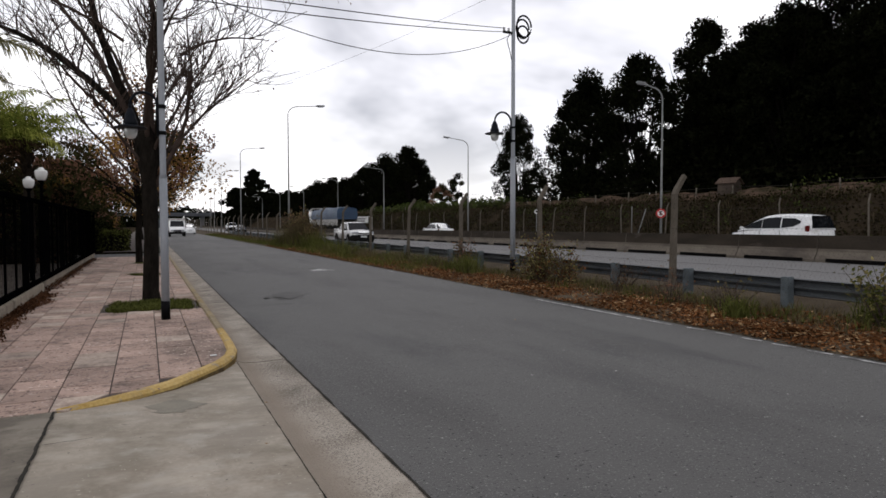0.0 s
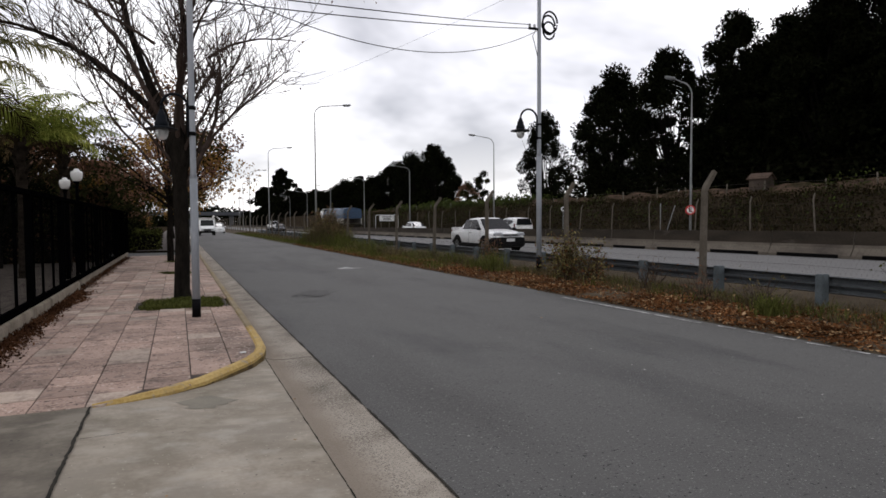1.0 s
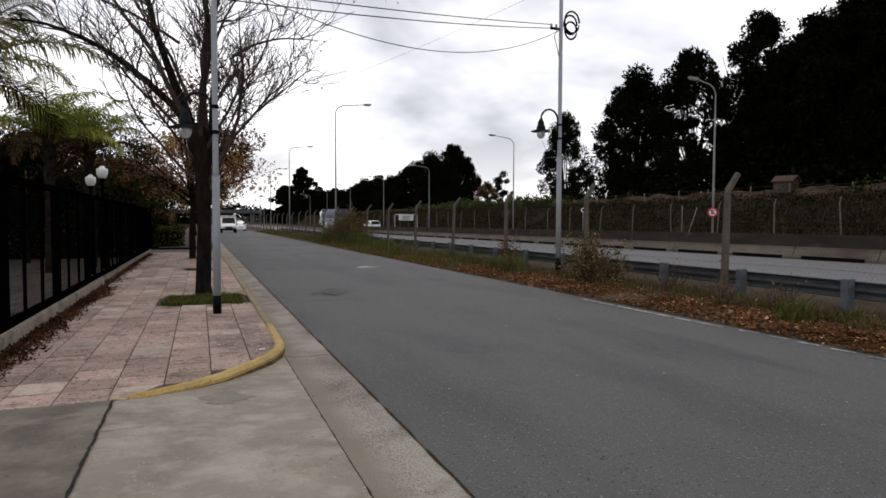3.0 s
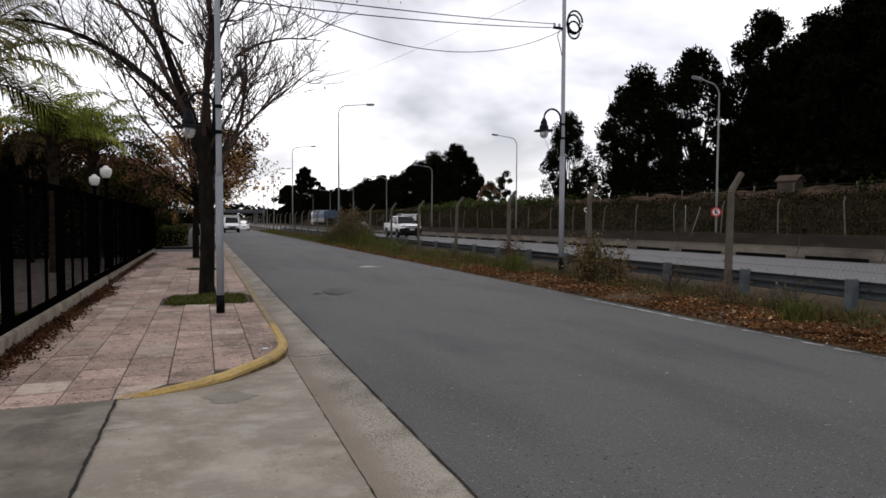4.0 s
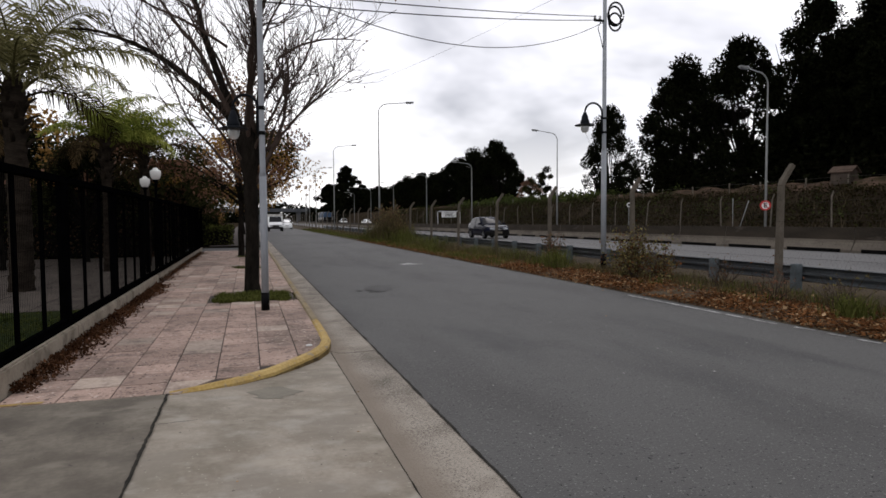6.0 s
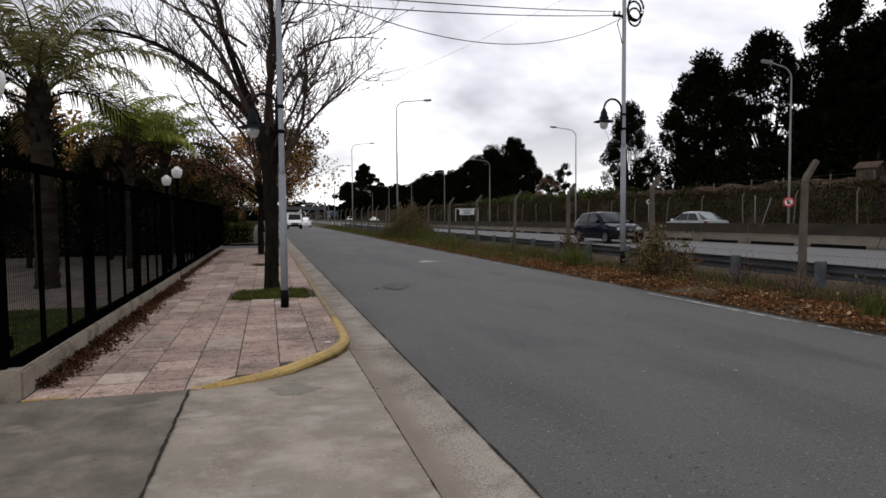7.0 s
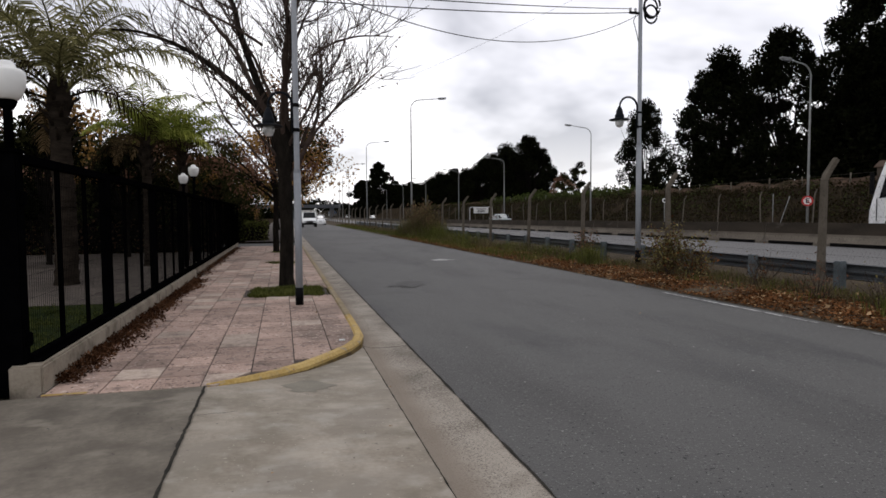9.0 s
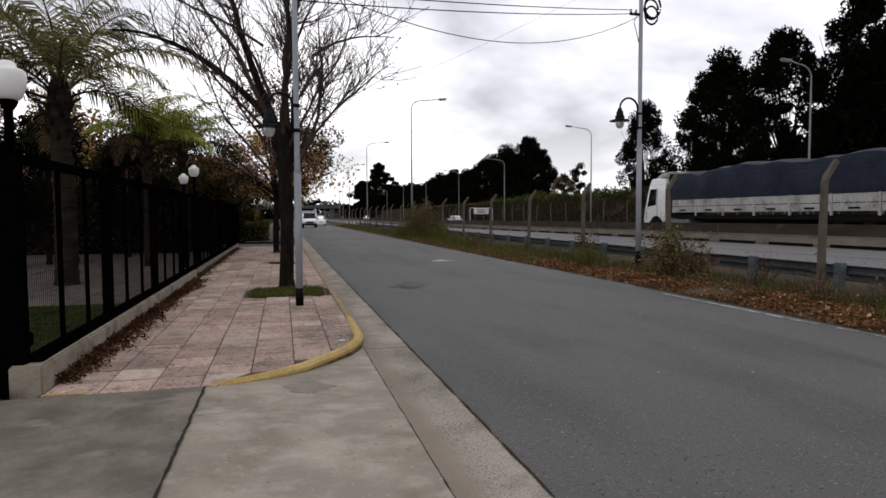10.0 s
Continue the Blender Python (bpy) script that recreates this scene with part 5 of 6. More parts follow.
for k, y in enumerate(np.arange(12, 120, 3.9)):
    if stake_mesh is None:
        o = tube("stake", [(0, 0, -0.4), (0, 0, 0.85)], [0.06, 0.05], "old_post", crest_fence, 6)
        stake_mesh = o.data
    else:
        o = new("stake", stake_mesh)
        o.parent = crest_fence
    o.matrix_basis = pose(38.5 + rng.uniform(-0.2, 0.2), y + rng.uniform(-0.6, 0.6), bank_h(38.5, y), rng.uniform(-5, 5), rng.uniform(-5, 5))
for z in (0.4, 0.75):
    tube("fence_wire", [(38.45, y, bank_h(38.5, y) + z) for y in np.arange(12, 120, 3.9)], 0.012, "wire", crest_fence, 3)
sg = np.random.default_rng(44)
STALKS = []
for _ in range(900):
    x, y = sg.uniform(33.9, 38.4), 8 + 92 * sg.random() ** 1.3
    if noise.noise((x * 0.5, y * 0.3, 6)) > sg.uniform(-0.5, 0.35):
        STALKS.append((x, y, bank_z(x) - 0.05, sg.uniform(0.4, 1.1), 0.35, 10))

ug = np.random.default_rng(19)
# loose leaves with deep shade in their colour, filling the gap under the crowns
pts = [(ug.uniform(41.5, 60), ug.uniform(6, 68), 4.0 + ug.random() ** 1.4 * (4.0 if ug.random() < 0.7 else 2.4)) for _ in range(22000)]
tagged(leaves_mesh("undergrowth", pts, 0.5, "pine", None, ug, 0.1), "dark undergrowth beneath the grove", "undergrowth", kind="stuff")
GROVE = "dark trees of the grove"
kinds = []
for k in range(5):
    kinds.append(leafy_tree("grove_tree", pose(46, 24 + 8.3 * k, 4.3 - (2.0 if k == 4 else 1.3 if k == 3 else 2.4 if k else 0.2)), "tall dark conifer-like tree with ragged crown", 15.2 + 0.9 * (k % 3), 4.6, 1.6 + 0.5 * (k % 2), (27000, 26000, 25000, 15000, 14000)[k], 0.34 if k < 3 else 0.38, ["pine", "pine"], 60 + k, blobs=(105, 100, 95, 75, 70)[k], trunk=0.2, squash=0.95, group=GROVE, bark="shade_dark_bark", tuft=(0.13, 0.3), droop=-0.5))
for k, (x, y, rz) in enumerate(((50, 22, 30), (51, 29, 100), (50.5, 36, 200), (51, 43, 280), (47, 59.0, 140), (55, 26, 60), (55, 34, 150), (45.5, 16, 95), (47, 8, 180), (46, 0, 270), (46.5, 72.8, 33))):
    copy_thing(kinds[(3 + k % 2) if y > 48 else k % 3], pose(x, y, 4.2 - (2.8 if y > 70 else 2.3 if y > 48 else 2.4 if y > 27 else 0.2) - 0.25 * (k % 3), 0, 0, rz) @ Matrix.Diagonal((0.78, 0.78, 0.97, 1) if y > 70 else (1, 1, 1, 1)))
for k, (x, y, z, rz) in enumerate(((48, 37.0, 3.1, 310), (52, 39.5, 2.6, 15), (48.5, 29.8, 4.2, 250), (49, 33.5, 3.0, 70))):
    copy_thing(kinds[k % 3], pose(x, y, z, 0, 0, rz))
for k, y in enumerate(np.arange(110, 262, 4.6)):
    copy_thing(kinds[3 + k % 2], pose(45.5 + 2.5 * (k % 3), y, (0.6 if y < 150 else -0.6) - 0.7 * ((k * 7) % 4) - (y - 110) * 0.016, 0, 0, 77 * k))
leafy_tree("small_tree", pose(44, 87, 3.6), "thin tree with half-bare crown", 5.7, 1.5, 1.0, 2200, 0.3, ["olive", "pine", "olive"], 81, blobs=12, trunk=0.1)
leafy_tree("small_tree", pose(45, 95, 3.3), "reddish tree at the grove's edge", 4.6, 2.0, 0.8, 2600, 0.35, ["rust", "olive"], 82, blobs=16, trunk=0.12)
for k, (x, y, h, sp) in enumerate(((32, 254, 15, 10), (38, 250, 22, 13), (46, 258, 15, 10), (53, 262, 13, 9), (60, 280, 15, 9))):
    leafy_tree("far_conifer", pose(x, y, 0), "dark pointed conifer far along the highway", h, sp, 0.3, 11000, 1.0, ["pine"], 90 + k, blobs=90, trunk=0.3, group="far conifers", bark="shade_dark_bark", cone=True, tuft=(0.18, 0.3), squash=0.6, droop=-0.4)
v = [tuple(p) for p in bank_points(6000, 38, 42, 64, 112, 0.9)]
tagged(leaves_mesh("crest_bushes", v, 0.5, "bank_leaf", None, rg, 0.2), "green bushes on the embankment's crest", "bushes", kind="stuff")

# ---- overpass far away ----
bridge = tagged(empty("overpass", pose(16, 262, 0)), "grey overpass crossing the highway far away", "bridge")
part("deck", boxed(-34, 60, -4, 4, 4.6, 5.3, 0.05), "bridge", bridge)
part("parapet", boxed(-34, 60, -4.1, -3.9, 5.3, 5.9), "bridge", bridge)
for x in (-12, 4, 18):
    part("pier", boxed(x - 0.7, x + 0.7, -3, 3, -0.2, 4.6, 0.05), "bridge", bridge)
hz = np.random.default_rng(77)
pts = [(x, 330 + 30 * hz.random(), hz.random() * (7 + 5 * noise.noise((x * 0.03, 0, 0)))) for x in hz.uniform(-160, 260, 22000)]
tagged(leaves_mesh("far_woods", pts, 2.2, "pine", None, hz), "dark line of distant woods", "woods", kind="stuff")


# ---- verge: fallen leaves, weeds, bushes ----
def blades(name, spots, mat, label, seed, wide=0.006):
    """spots: (x, y, z, height, spread, count) tufts of bent blades."""
    rr = np.random.default_rng(seed)
    v, f = [], []
    for x, y, z, h, sp, n in spots:
        for _ in range(n):
            bx, by = x + rr.normal() * sp, y + rr.normal() * sp
            a, ln, le = rr.uniform(0, 2 * math.pi), h * rr.uniform(0.5, 1.2), rr.uniform(0.1, 0.7)
            d = Vector((math.cos(a) * le, math.sin(a) * le, 1)).normalized()
            s = Vector((-math.sin(a), math.cos(a), 0)) * wide * rr.uniform(0.7, 1.5)
            p = Vector((bx, by, z))
            q = p + d * ln * 0.6
            t = q + (d + Vector((math.cos(a), math.sin(a), -0.5)) * 0.6).normalized() * ln * 0.4
            b = len(v)
            v += [p - s, p + s, q + s * 0.8, q - s * 0.8, t]
            f += [(b, b + 1, b + 2, b + 3), (b + 3, b + 2, b + 4)]
    return tagged(pydata(name, v, f, mat), label, "grass", kind="stuff")


blades("bank_stalks", STALKS, "bank_stalk", "dry pale stalks standing on the embankment", 71, 0.016)
rv = np.random.default_rng(15)


def verge_z(x):
    return float(np.interp(x - 7.6, [0, 0.35, 1.2, 2.1, 3.0], [0.01, 0.05, 0.09, 0.08, 0.02]))


pts = []
while len(pts) < 58000:
    y = 1.5 + 44 * rv.random() ** 1.5
    x = 7.62 + 2.7 * rv.beta(1.15, 2.2)
    k = noise.noise((x * 1.3, y * 0.7, 2)) + 0.5 * noise.noise((x * 4, y * 3, 5))
    if k > rv.uniform(-1.0, 0.15):
        pts.append((x, y, verge_z(x) + 0.012 + 0.1 * rv.random() ** 2 * max(0, k + 0.4)))
tagged(leaves_mesh("fallen_leaves", [p for i, p in enumerate(pts) if i % 5], 0.058, "dead_leaf", None, rv, 0.0, 0.7, True), "brown fallen leaves heaped along the verge", "leaves", kind="stuff")
tagged(leaves_mesh("fallen_leaves", pts[::5][::2], 0.07, "tan_leaf", None, rv, 0.0, 0.7, True), "pale tan leaves scattered along the verge", "leaves", kind="stuff")
pts = []
while len(pts) < 9500:
    y = 6.1 + 9.2 * rv.random() if len(pts) < 7000 else 15.8 + 14 * rv.random()
    reach = 0.3 * (1 + 0.75 * noise.noise((y * 0.9, 3.3, 0)) + 0.4 * noise.noise((y * 3.1, 1.1, 0)))
    u = rv.beta(0.8, 2.3)
    pts.append(((-1.985 if y < 15.7 else -2.06) + max(0.1, reach) * u * 1.05, y, 0.124 + 0.085 * (1 - u) ** 2 * rv.random()))
tagged(leaves_mesh("fallen_leaves", pts, 0.042, "drift_leaf", None, rv, 0.0, 0.55), "small brown leaves drifted against the plinth", "leaves", kind="stuff")
pts = [(rv.uniform(1.6, 7.4), 8 + 24 * rv.random(), 0.036) for _ in range(8)] + [(rv.uniform(-1.9, 0.7), rv.uniform(6.3, 25), 0.13) for _ in range(26)] + [(rv.uniform(-0.5, 0.9), rv.uniform(2.5, 5.5), 0.1) for _ in range(6)]
tagged(leaves_mesh("stray_leaves", pts, 0.05, "tan_leaf", None, rv, 0.0, 0.6, True), "single dry leaves on the paving", "leaves", kind="stuff")

green, dry = [], []
for _ in range(430):
    y = 2 + 92 * rv.random()
    x = 8.4 + 2.1 * rv.beta(2.4, 1.5)
    n = noise.noise((y * 0.16, x * 0.4, 1))
    far = y > 17
    (green if n + (0.2 if far else 0.0) > rv.uniform(-0.3, 0.3) else dry).append((x, y, verge_z(x), rv.uniform(0.12, 0.26) * (1.15 if far else 1), 0.14, 22))
green += [(8.55, 6.9, 0.07, 0.42, 0.14, 220), (9.0, 17.0, 0.08, 0.75, 0.2, 240), (8.9, 18.0, 0.08, 0.5, 0.22, 140), (9.7, 5.5, 0.08, 0.6, 0.12, 120), (9.2, 20.5, 0.08, 0.6, 0.3, 200), (9.3, 24, 0.08, 0.55, 0.4, 220)]
green += [(9.2 + 0.5 * rv.random(), y, 0.06, 0.75, 0.45, 130) for y in np.arange(30, 48, 1.2)]
dry += [(9.0 + 0.9 * rv.random(), y, 0.06, rv.uniform(0.2, 0.42), 0.25, 60) for y in np.arange(3, 30, 0.6)]
green += [(9.1 + 0.7 * rv.random(), y, 0.05, rv.uniform(0.9, 1.5), 0.35, 110) for y in np.arange(37, 49, 0.7)]
dry += [(9.1 + 0.8 * rv.random(), y, 0.05, rv.uniform(1.2, 2.1), 0.4, 120) for y in np.arange(39, 46, 0.6)]
dry += [(8.9 + 1.2 * rv.random(), y, 0.06, rv.uniform(0.14, 0.3), 0.16, 40) for y in np.arange(3, 17, 0.2)]
green += [(8.8 + 1.2 * rv.random(), y, 0.06, rv.uniform(0.14, 0.3), 0.14, 26) for y in np.arange(3, 17, 0.33)]
dry += [(8.7 + 1.1 * rv.random(), y, 0.05, rv.uniform(0.3, 0.6), 0.3, 60) for y in np.arange(18, 95, 0.8)]
green += [(7.85 + 1.3 * rv.random(), y, 0.05, rv.uniform(0.14, 0.3), 0.22, 34) for y in np.arange(19, 95, 0.16)]
dry += [(9.1 + 0.9 * rv.random(), y, 0.05, rv.uniform(1.6, 2.5), 0.3, 110) for y in np.arange(40, 45, 0.4)]
blades("verge_grass", green, "grass", "green weeds and grass along the fence", 51)
blades("verge_dry_grass", dry, "dry_grass", "dry straw-coloured grass along the fence", 52)
blades("lawn_grass", [(x, y, 0.118, 0.07, 0.07, 20) for x, y in zip(rv.uniform(-6.0, -2.35, 520), rv.uniform(6.5, 11.4, 520))], "lawn_blade", "short green lawn grass behind the iron fence", 54, 0.005)
blades("tree_grass", [(x, y, 0.12, 0.09, 0.05, 26) for x, y in zip(rv.uniform(-0.58, 0.72, 170), rv.uniform(11.6, 12.95, 170))] + [(x, y, 0.115, 0.06, 0.05, 14) for x, y in zip(rv.uniform(-0.45, 0.35, 60), rv.uniform(19.65, 20.5, 60))] + [(x, y, 0.115, 0.06, 0.05, 14) for x, y in zip(rv.uniform(-0.45, 0.35, 60), rv.uniform(25.65, 26.5, 60))],
       "grass", "square of grass round a street tree", 53, 0.005)
structure(strip("tree_pit", [[(-0.6, y, 0.119), (0.74, y, 0.119)] for y in (11.55, 13.0)], "lawn"), "grassy tree pit in the pavement", "tree pit")


def shrub(m, h, w, n, size, mats, label, seed, stems=26):
    rr = np.random.default_rng(seed)
    ob = tagged(empty("shrub", m), label, "shrub", "roadside shrubs")
    v, f = [], []
    pts = []
    for _ in range(stems):
        a, le = rr.uniform(0, 2 * math.pi), abs(rr.normal()) * 0.42
        p, d = limb(v, f, (0.1 * rr.normal(), 0.1 * rr.normal(), -0.03), (math.cos(a) * le * w / h, math.sin(a) * le * w / h, 1), h * rr.uniform(0.6, 1.05), 0.009, 0.003, rr, 0.0, 0.12, 6, 3)
        for q in p[2:]:
            pts += [tuple(q + Vector(rr.normal(size=3) * 0.09)) for _ in range(n // stems // 5)]
    pydata("stem", v, f, "twig", ob)["kind"] = "stuff"
    for k, mt in enumerate(mats):
        leaves_mesh("leaves", pts[k::len(mats)], size, mt, ob, rr)["kind"] = "stuff"
    return ob


shrub(pose(9.05, 13.2, 0.08), 1.3, 1.75, 2000, 0.075, ["bush_leaf", "dead_leaf", "bush_leaf", "dry_grass"], "straggly yellow-brown shrub at the fence foot", 61, 40)
shrub(pose(9.35, 12.6, 0.08), 0.9, 1.3, 900, 0.07, ["bush_leaf", "dead_leaf", "dry_grass"], "dry yellow-brown shrub at the fence foot", 62, 40)
shrub(pose(8.95, 8.75, 0.08), 0.8, 0.9, 120, 0.06, ["rust"], "bare twiggy shrub at the fence foot", 63, 18)
shrub(pose(9.5, 10.7, 0.08), 0.75, 0.9, 160, 0.05, ["dead_leaf", "dry_grass"], "twiggy dry weed at the fence foot", 66, 30)
shrub(pose(9.3, 7.7, 0.08), 0.65, 1.0, 160, 0.05, ["bush_leaf", "dry_grass"], "twiggy dry weed at the fence foot", 67, 30)
shrub(pose(9.7, 5.3, 0.08), 0.95, 0.7, 500, 0.08, ["grass", "bush_leaf"], "yellow-green shrub growing through the fence", 68, 30)
shrub(pose(9.7, 18.5, 0.08), 1.0, 0.7, 400, 0.08, ["dry_grass", "rust"], "dry weed beside the fence", 64)
for k, (x, y, h) in enumerate(((9.5, 41.0, 2.3), (9.7, 42.6, 2.6), (9.5, 44.2, 2.3), (9.6, 39.6, 1.5))):
    shrub(pose(x, y, 0.05), h, 0.65, 1300, 0.12, ["dry_grass", "rust", "dry_grass", "bush_leaf"], "tall overgrown weeds smothering the fence", 70 + k, 46)

scrap = tagged(part("litter", boxed(0.62, 0.69, 7.32, 7.36, 0.122, 0.134, 0.003), "sign_white"), "scrap of white paper by the kerb", "litter")


# ---- vehicles: length along y, front towards +y, origin on the road below the middle ----
def loft(sections, name, mat, parent, label="", smooth=True):
    """A closed skin through rings of equal length."""
    k = len(sections[0])
    v = [p for s in sections for p in s]
    f = [(i * k + j, i * k + (j + 1) % k, (i + 1) * k + (j + 1) % k, (i + 1) * k + j) for i in range(len(sections) - 1) for j in range(k)]
    f += [tuple(reversed(range(k))), tuple((len(sections) - 1) * k + j for j in range(k))]
    ob = pydata(name, v, f, mat, parent, label, smooth)
    ob.data.set_sharp_from_angle(angle=radians(38))
    return ob


def ring(y, w, zb, zt, crown=0.02, tuck=0.9):
    h = zt - zb
    half = [(w * tuck, zb), (w * 0.985, zb + 0.18 * h), (w, zb + 0.5 * h), (w * 0.985, zb + 0.8 * h), (w * 0.93, zt - 0.02), (w * 0.8, zt + crown * 0.5), (w * 0.4, zt + crown)]
    return [(x, y, z) for x, z in half] + [(-x, y, z) for x, z in reversed(half)]


def cabin_ring(y, wb, wt, zb, zt):
    half = [(wb, zb), (wb - (wb - wt) * 0.5 + 0.012, (zb + zt) / 2), (wt, zt - 0.05), (wt * 0.88, zt - 0.005), (wt * 0.45, zt + 0.02)]
    return [(x, y, z) for x, z in half] + [(-x, y, z) for x, z in reversed(half)]


def wheel(parent, x, y, r, w, spokes=True):
    s = 1 if x > 0 else -1
    wob = part("wheel", lathe([(r * 0.62, -w / 2), (r * 0.93, -w / 2), (r, -w * 0.32), (r, w * 0.32), (r * 0.93, w / 2), (r * 0.62, w / 2), (r * 0.6, w * 0.1)], 28, False), "rubber", parent, "", True)
    wob.matrix_basis = pose(x, y, r, 0, 90 * s, 0)
    part("rim", lathe([(0.02, w * 0.4), (r * 0.16, w * 0.42), (r * 0.2, w * 0.36), (r * 0.55, w * 0.4), (r * 0.64, w * 0.52), (r * 0.66, w * 0.5)], 24, False), "rim", wob, "alloy wheel rim", True)
    if spokes:
        for k in range(5):
            part("spoke_gap", boxed(-0.035, 0.035, r * 0.26, r * 0.5, w * 0.38, w * 0.43), "sign_black", wob).matrix_basis = pose(0, 0, 0, 0, 0, 72 * k)
    return wob


def arch(parent, x, y, r, mat="black_plastic", wide=0.06):
    """The dark opening and lip over a wheel."""
    s = 1 if x > 0 else -1
    bm = bmesh.new()
    n = 18
    loops = []
    for rr, off in ((r * 1.06, -0.22), (r * 1.06, 0.006), (r * 1.06 + wide, 0.01), (r * 1.06 + wide, -0.03)):
        loops.append([bm.verts.new((x + s * off, y + rr * math.cos(a), max(r + rr * math.sin(a), 0.2))) for a in np.linspace(-0.35, math.pi + 0.35, n)])
    for a, b in zip(loops, loops[1:]):
        for k in range(n - 1):
            bm.faces.new((a[k], a[k + 1], b[k + 1], b[k]))
    bm.faces.new([bm.verts.new((x + s * 0.003, v.co.y, v.co.z)) for v in loops[1]])
    return part("wheel_arch", bm, mat, parent)


def pane(name, pts, parent, mat="car_glass", out=0.008, label=""):
    """A pane a little proud of the skin, with thickness."""
    c = [Vector(p) for p in pts]
    n = (c[1] - c[0]).cross(c[2] - c[0]).normalized()
    v = [p + n * out for p in c] + [p - n * 0.02 for p in c]
    k = len(c)
    f = [tuple(range(k)), tuple(reversed(range(k, 2 * k)))] + [(i, i + k, (i + 1) % k + k, (i + 1) % k) for i in range(k)]
    return pydata(name, v, f, mat, parent, label)


def car(name, label, category, paint, spec, m=None):
    """spec: body rings (y, half-width, bottom, top), cabin stations, wheels, and pane lines."""
    ob = tagged(empty(name, m), label, category)
    body = loft([ring(*r) for r in spec["body"]], "body", paint, ob)
    W = spec["w"]
    cab = spec["cabin"]          # (y, base half-width, top half-width, base z, top z)
    loft([cabin_ring(*c) for c in cab], "cabin", paint, ob)
    zb, zt = spec["belt"], spec["roof"]
    wb, wt = spec["cab_w"]
    (yf0, yf1), (yr0, yr1) = spec["screen"], spec["rear"]   # base and top of windscreen and rear window

    def side_x(z):
        u = (z - zb) / (zt - zb)
        return wb + (wt - wb) * u + 0.012 * (1 - abs(2 * u - 1))
    z0, z1 = zb + 0.035, zt - 0.075
    if spec.get("windscreen", True):
        pane("windscreen", [(-wb * 0.9, yf0 - 0.02, zb + 0.03), (wb * 0.9, yf0 - 0.02, zb + 0.03), (wt * 0.88, yf1 + 0.02, zt - 0.04), (-wt * 0.88, yf1 + 0.02, zt - 0.04)], ob, out=0.018)
        pane("rear_window", [(wb * 0.86, yr0 + 0.02, zb + 0.06), (-wb * 0.86, yr0 + 0.02, zb + 0.06), (-wt * 0.84, yr1 - 0.02, zt - 0.06), (wt * 0.84, yr1 - 0.02, zt - 0.06)], ob, out=0.02)
    for s in (1, -1):
        for ya, yb, yc, yd in spec["windows"]:   # base rear, base front, top front, top rear
            pts = [(s * (side_x(z0) + 0.003), ya, z0), (s * (side_x(z0) + 0.003), yb, z0), (s * (side_x(z1) + 0.003), yc, z1), (s * (side_x(z1) + 0.003), yd, z1)]
            pane("side_window", pts if s > 0 else list(reversed(pts)), ob, out=0.028)
        for outline in spec.get("quarters", ()):   # (y, share of the height between belt and roof), bottom front first
            pts = [(s * (side_x(z0 + (z1 - z0) * u) + 0.003), y, z0 + (z1 - z0) * u) for y, u in outline]
            pane("quarter_window", pts if s < 0 else list(reversed(pts)), ob, out=0.028)
        for yw in spec["wheels"]:
            arch(ob, s * (W - 0.005), yw, spec["r"], spec.get("arch", paint), spec.get("lip", 0.05))
            wheel(ob, s * (W - 0.075), yw, spec["r"], 0.2)
        part("mirror", boxed(-0.09, 0.09, -0.05, 0.05, -0.06, 0.06, 0.025), spec.get("mirror", "black_plastic"), ob).matrix_basis = pose(s * (W + 0.06), yf0 - 0.12 - 0.1, zb + 0.06)
        part("door_handle", boxed(-0.012, 0.012, -0.09, 0.09, -0.015, 0.015, 0.006), spec.get("mirror", "black_plastic"), ob).matrix_basis = pose(s * (W - 0.002), spec["handle"], zb - 0.12)
        for yl in spec["seams"]:
            part("door_seam", boxed(-0.004, 0.004, -0.006, 0.006, spec["sill"], zb - 0.02), "black_plastic", ob).matrix_basis = pose(s * (W - 0.003), yl, 0)
        hy, hz, hx, hw, hh = spec["headlight"]
        part("headlight", boxed(-hw / 2, hw / 2, -0.12, 0.05, -hh / 2, hh / 2, 0.04), "lens", ob, "clear headlight").matrix_basis = pose(s * hx, hy - 0.05, hz, -14, 0, -s * 24)
        ty, tz, tx, tw, th = spec["taillight"]
        part("tail_light", boxed(-tw / 2, tw / 2, -0.04, 0.14, -th / 2, th / 2, 0.02), "red_lens", ob, "red tail light").matrix_basis = pose(s * tx, ty, tz)
        part("sill", boxed(-0.02, 0.02, spec["wheels"][0] + spec["r"] * 1.1, spec["wheels"][1] - spec["r"] * 1.1, spec["sill"] - 0.1, spec["sill"] + 0.04, 0.012), spec.get("arch", "black_plastic") if spec.get("arch") else "black_plastic", ob).matrix_basis = pose(s * (W * 0.965), 0, 0)
    L0, L1 = spec["ends"]
    bc = spec.get("bumper", "black_plastic")
    z0b, z1b = spec["bump_z"]
    loft([ring(L1 - 0.46, W * 1.0, z0b + 0.05, z1b - 0.06, 0), ring(L1 - 0.22, W * 0.985, z0b, z1b - 0.01, 0), ring(L1 - 0.05, W * 0.9, z0b, z1b, 0), ring(L1 + 0.035, W * 0.72, z0b + 0.03, z1b - 0.02, 0)], "front_bumper", bc, ob)
    loft([ring(L0 - 0.035, W * 0.8, z0b + 0.08, z1b - 0.02, 0), ring(L0 + 0.04, W * 0.93, z0b + 0.05, z1b, 0), ring(L0 + 0.3, W * 1.0, z0b + 0.06, z1b - 0.05, 0)], "rear_bumper", bc, ob)
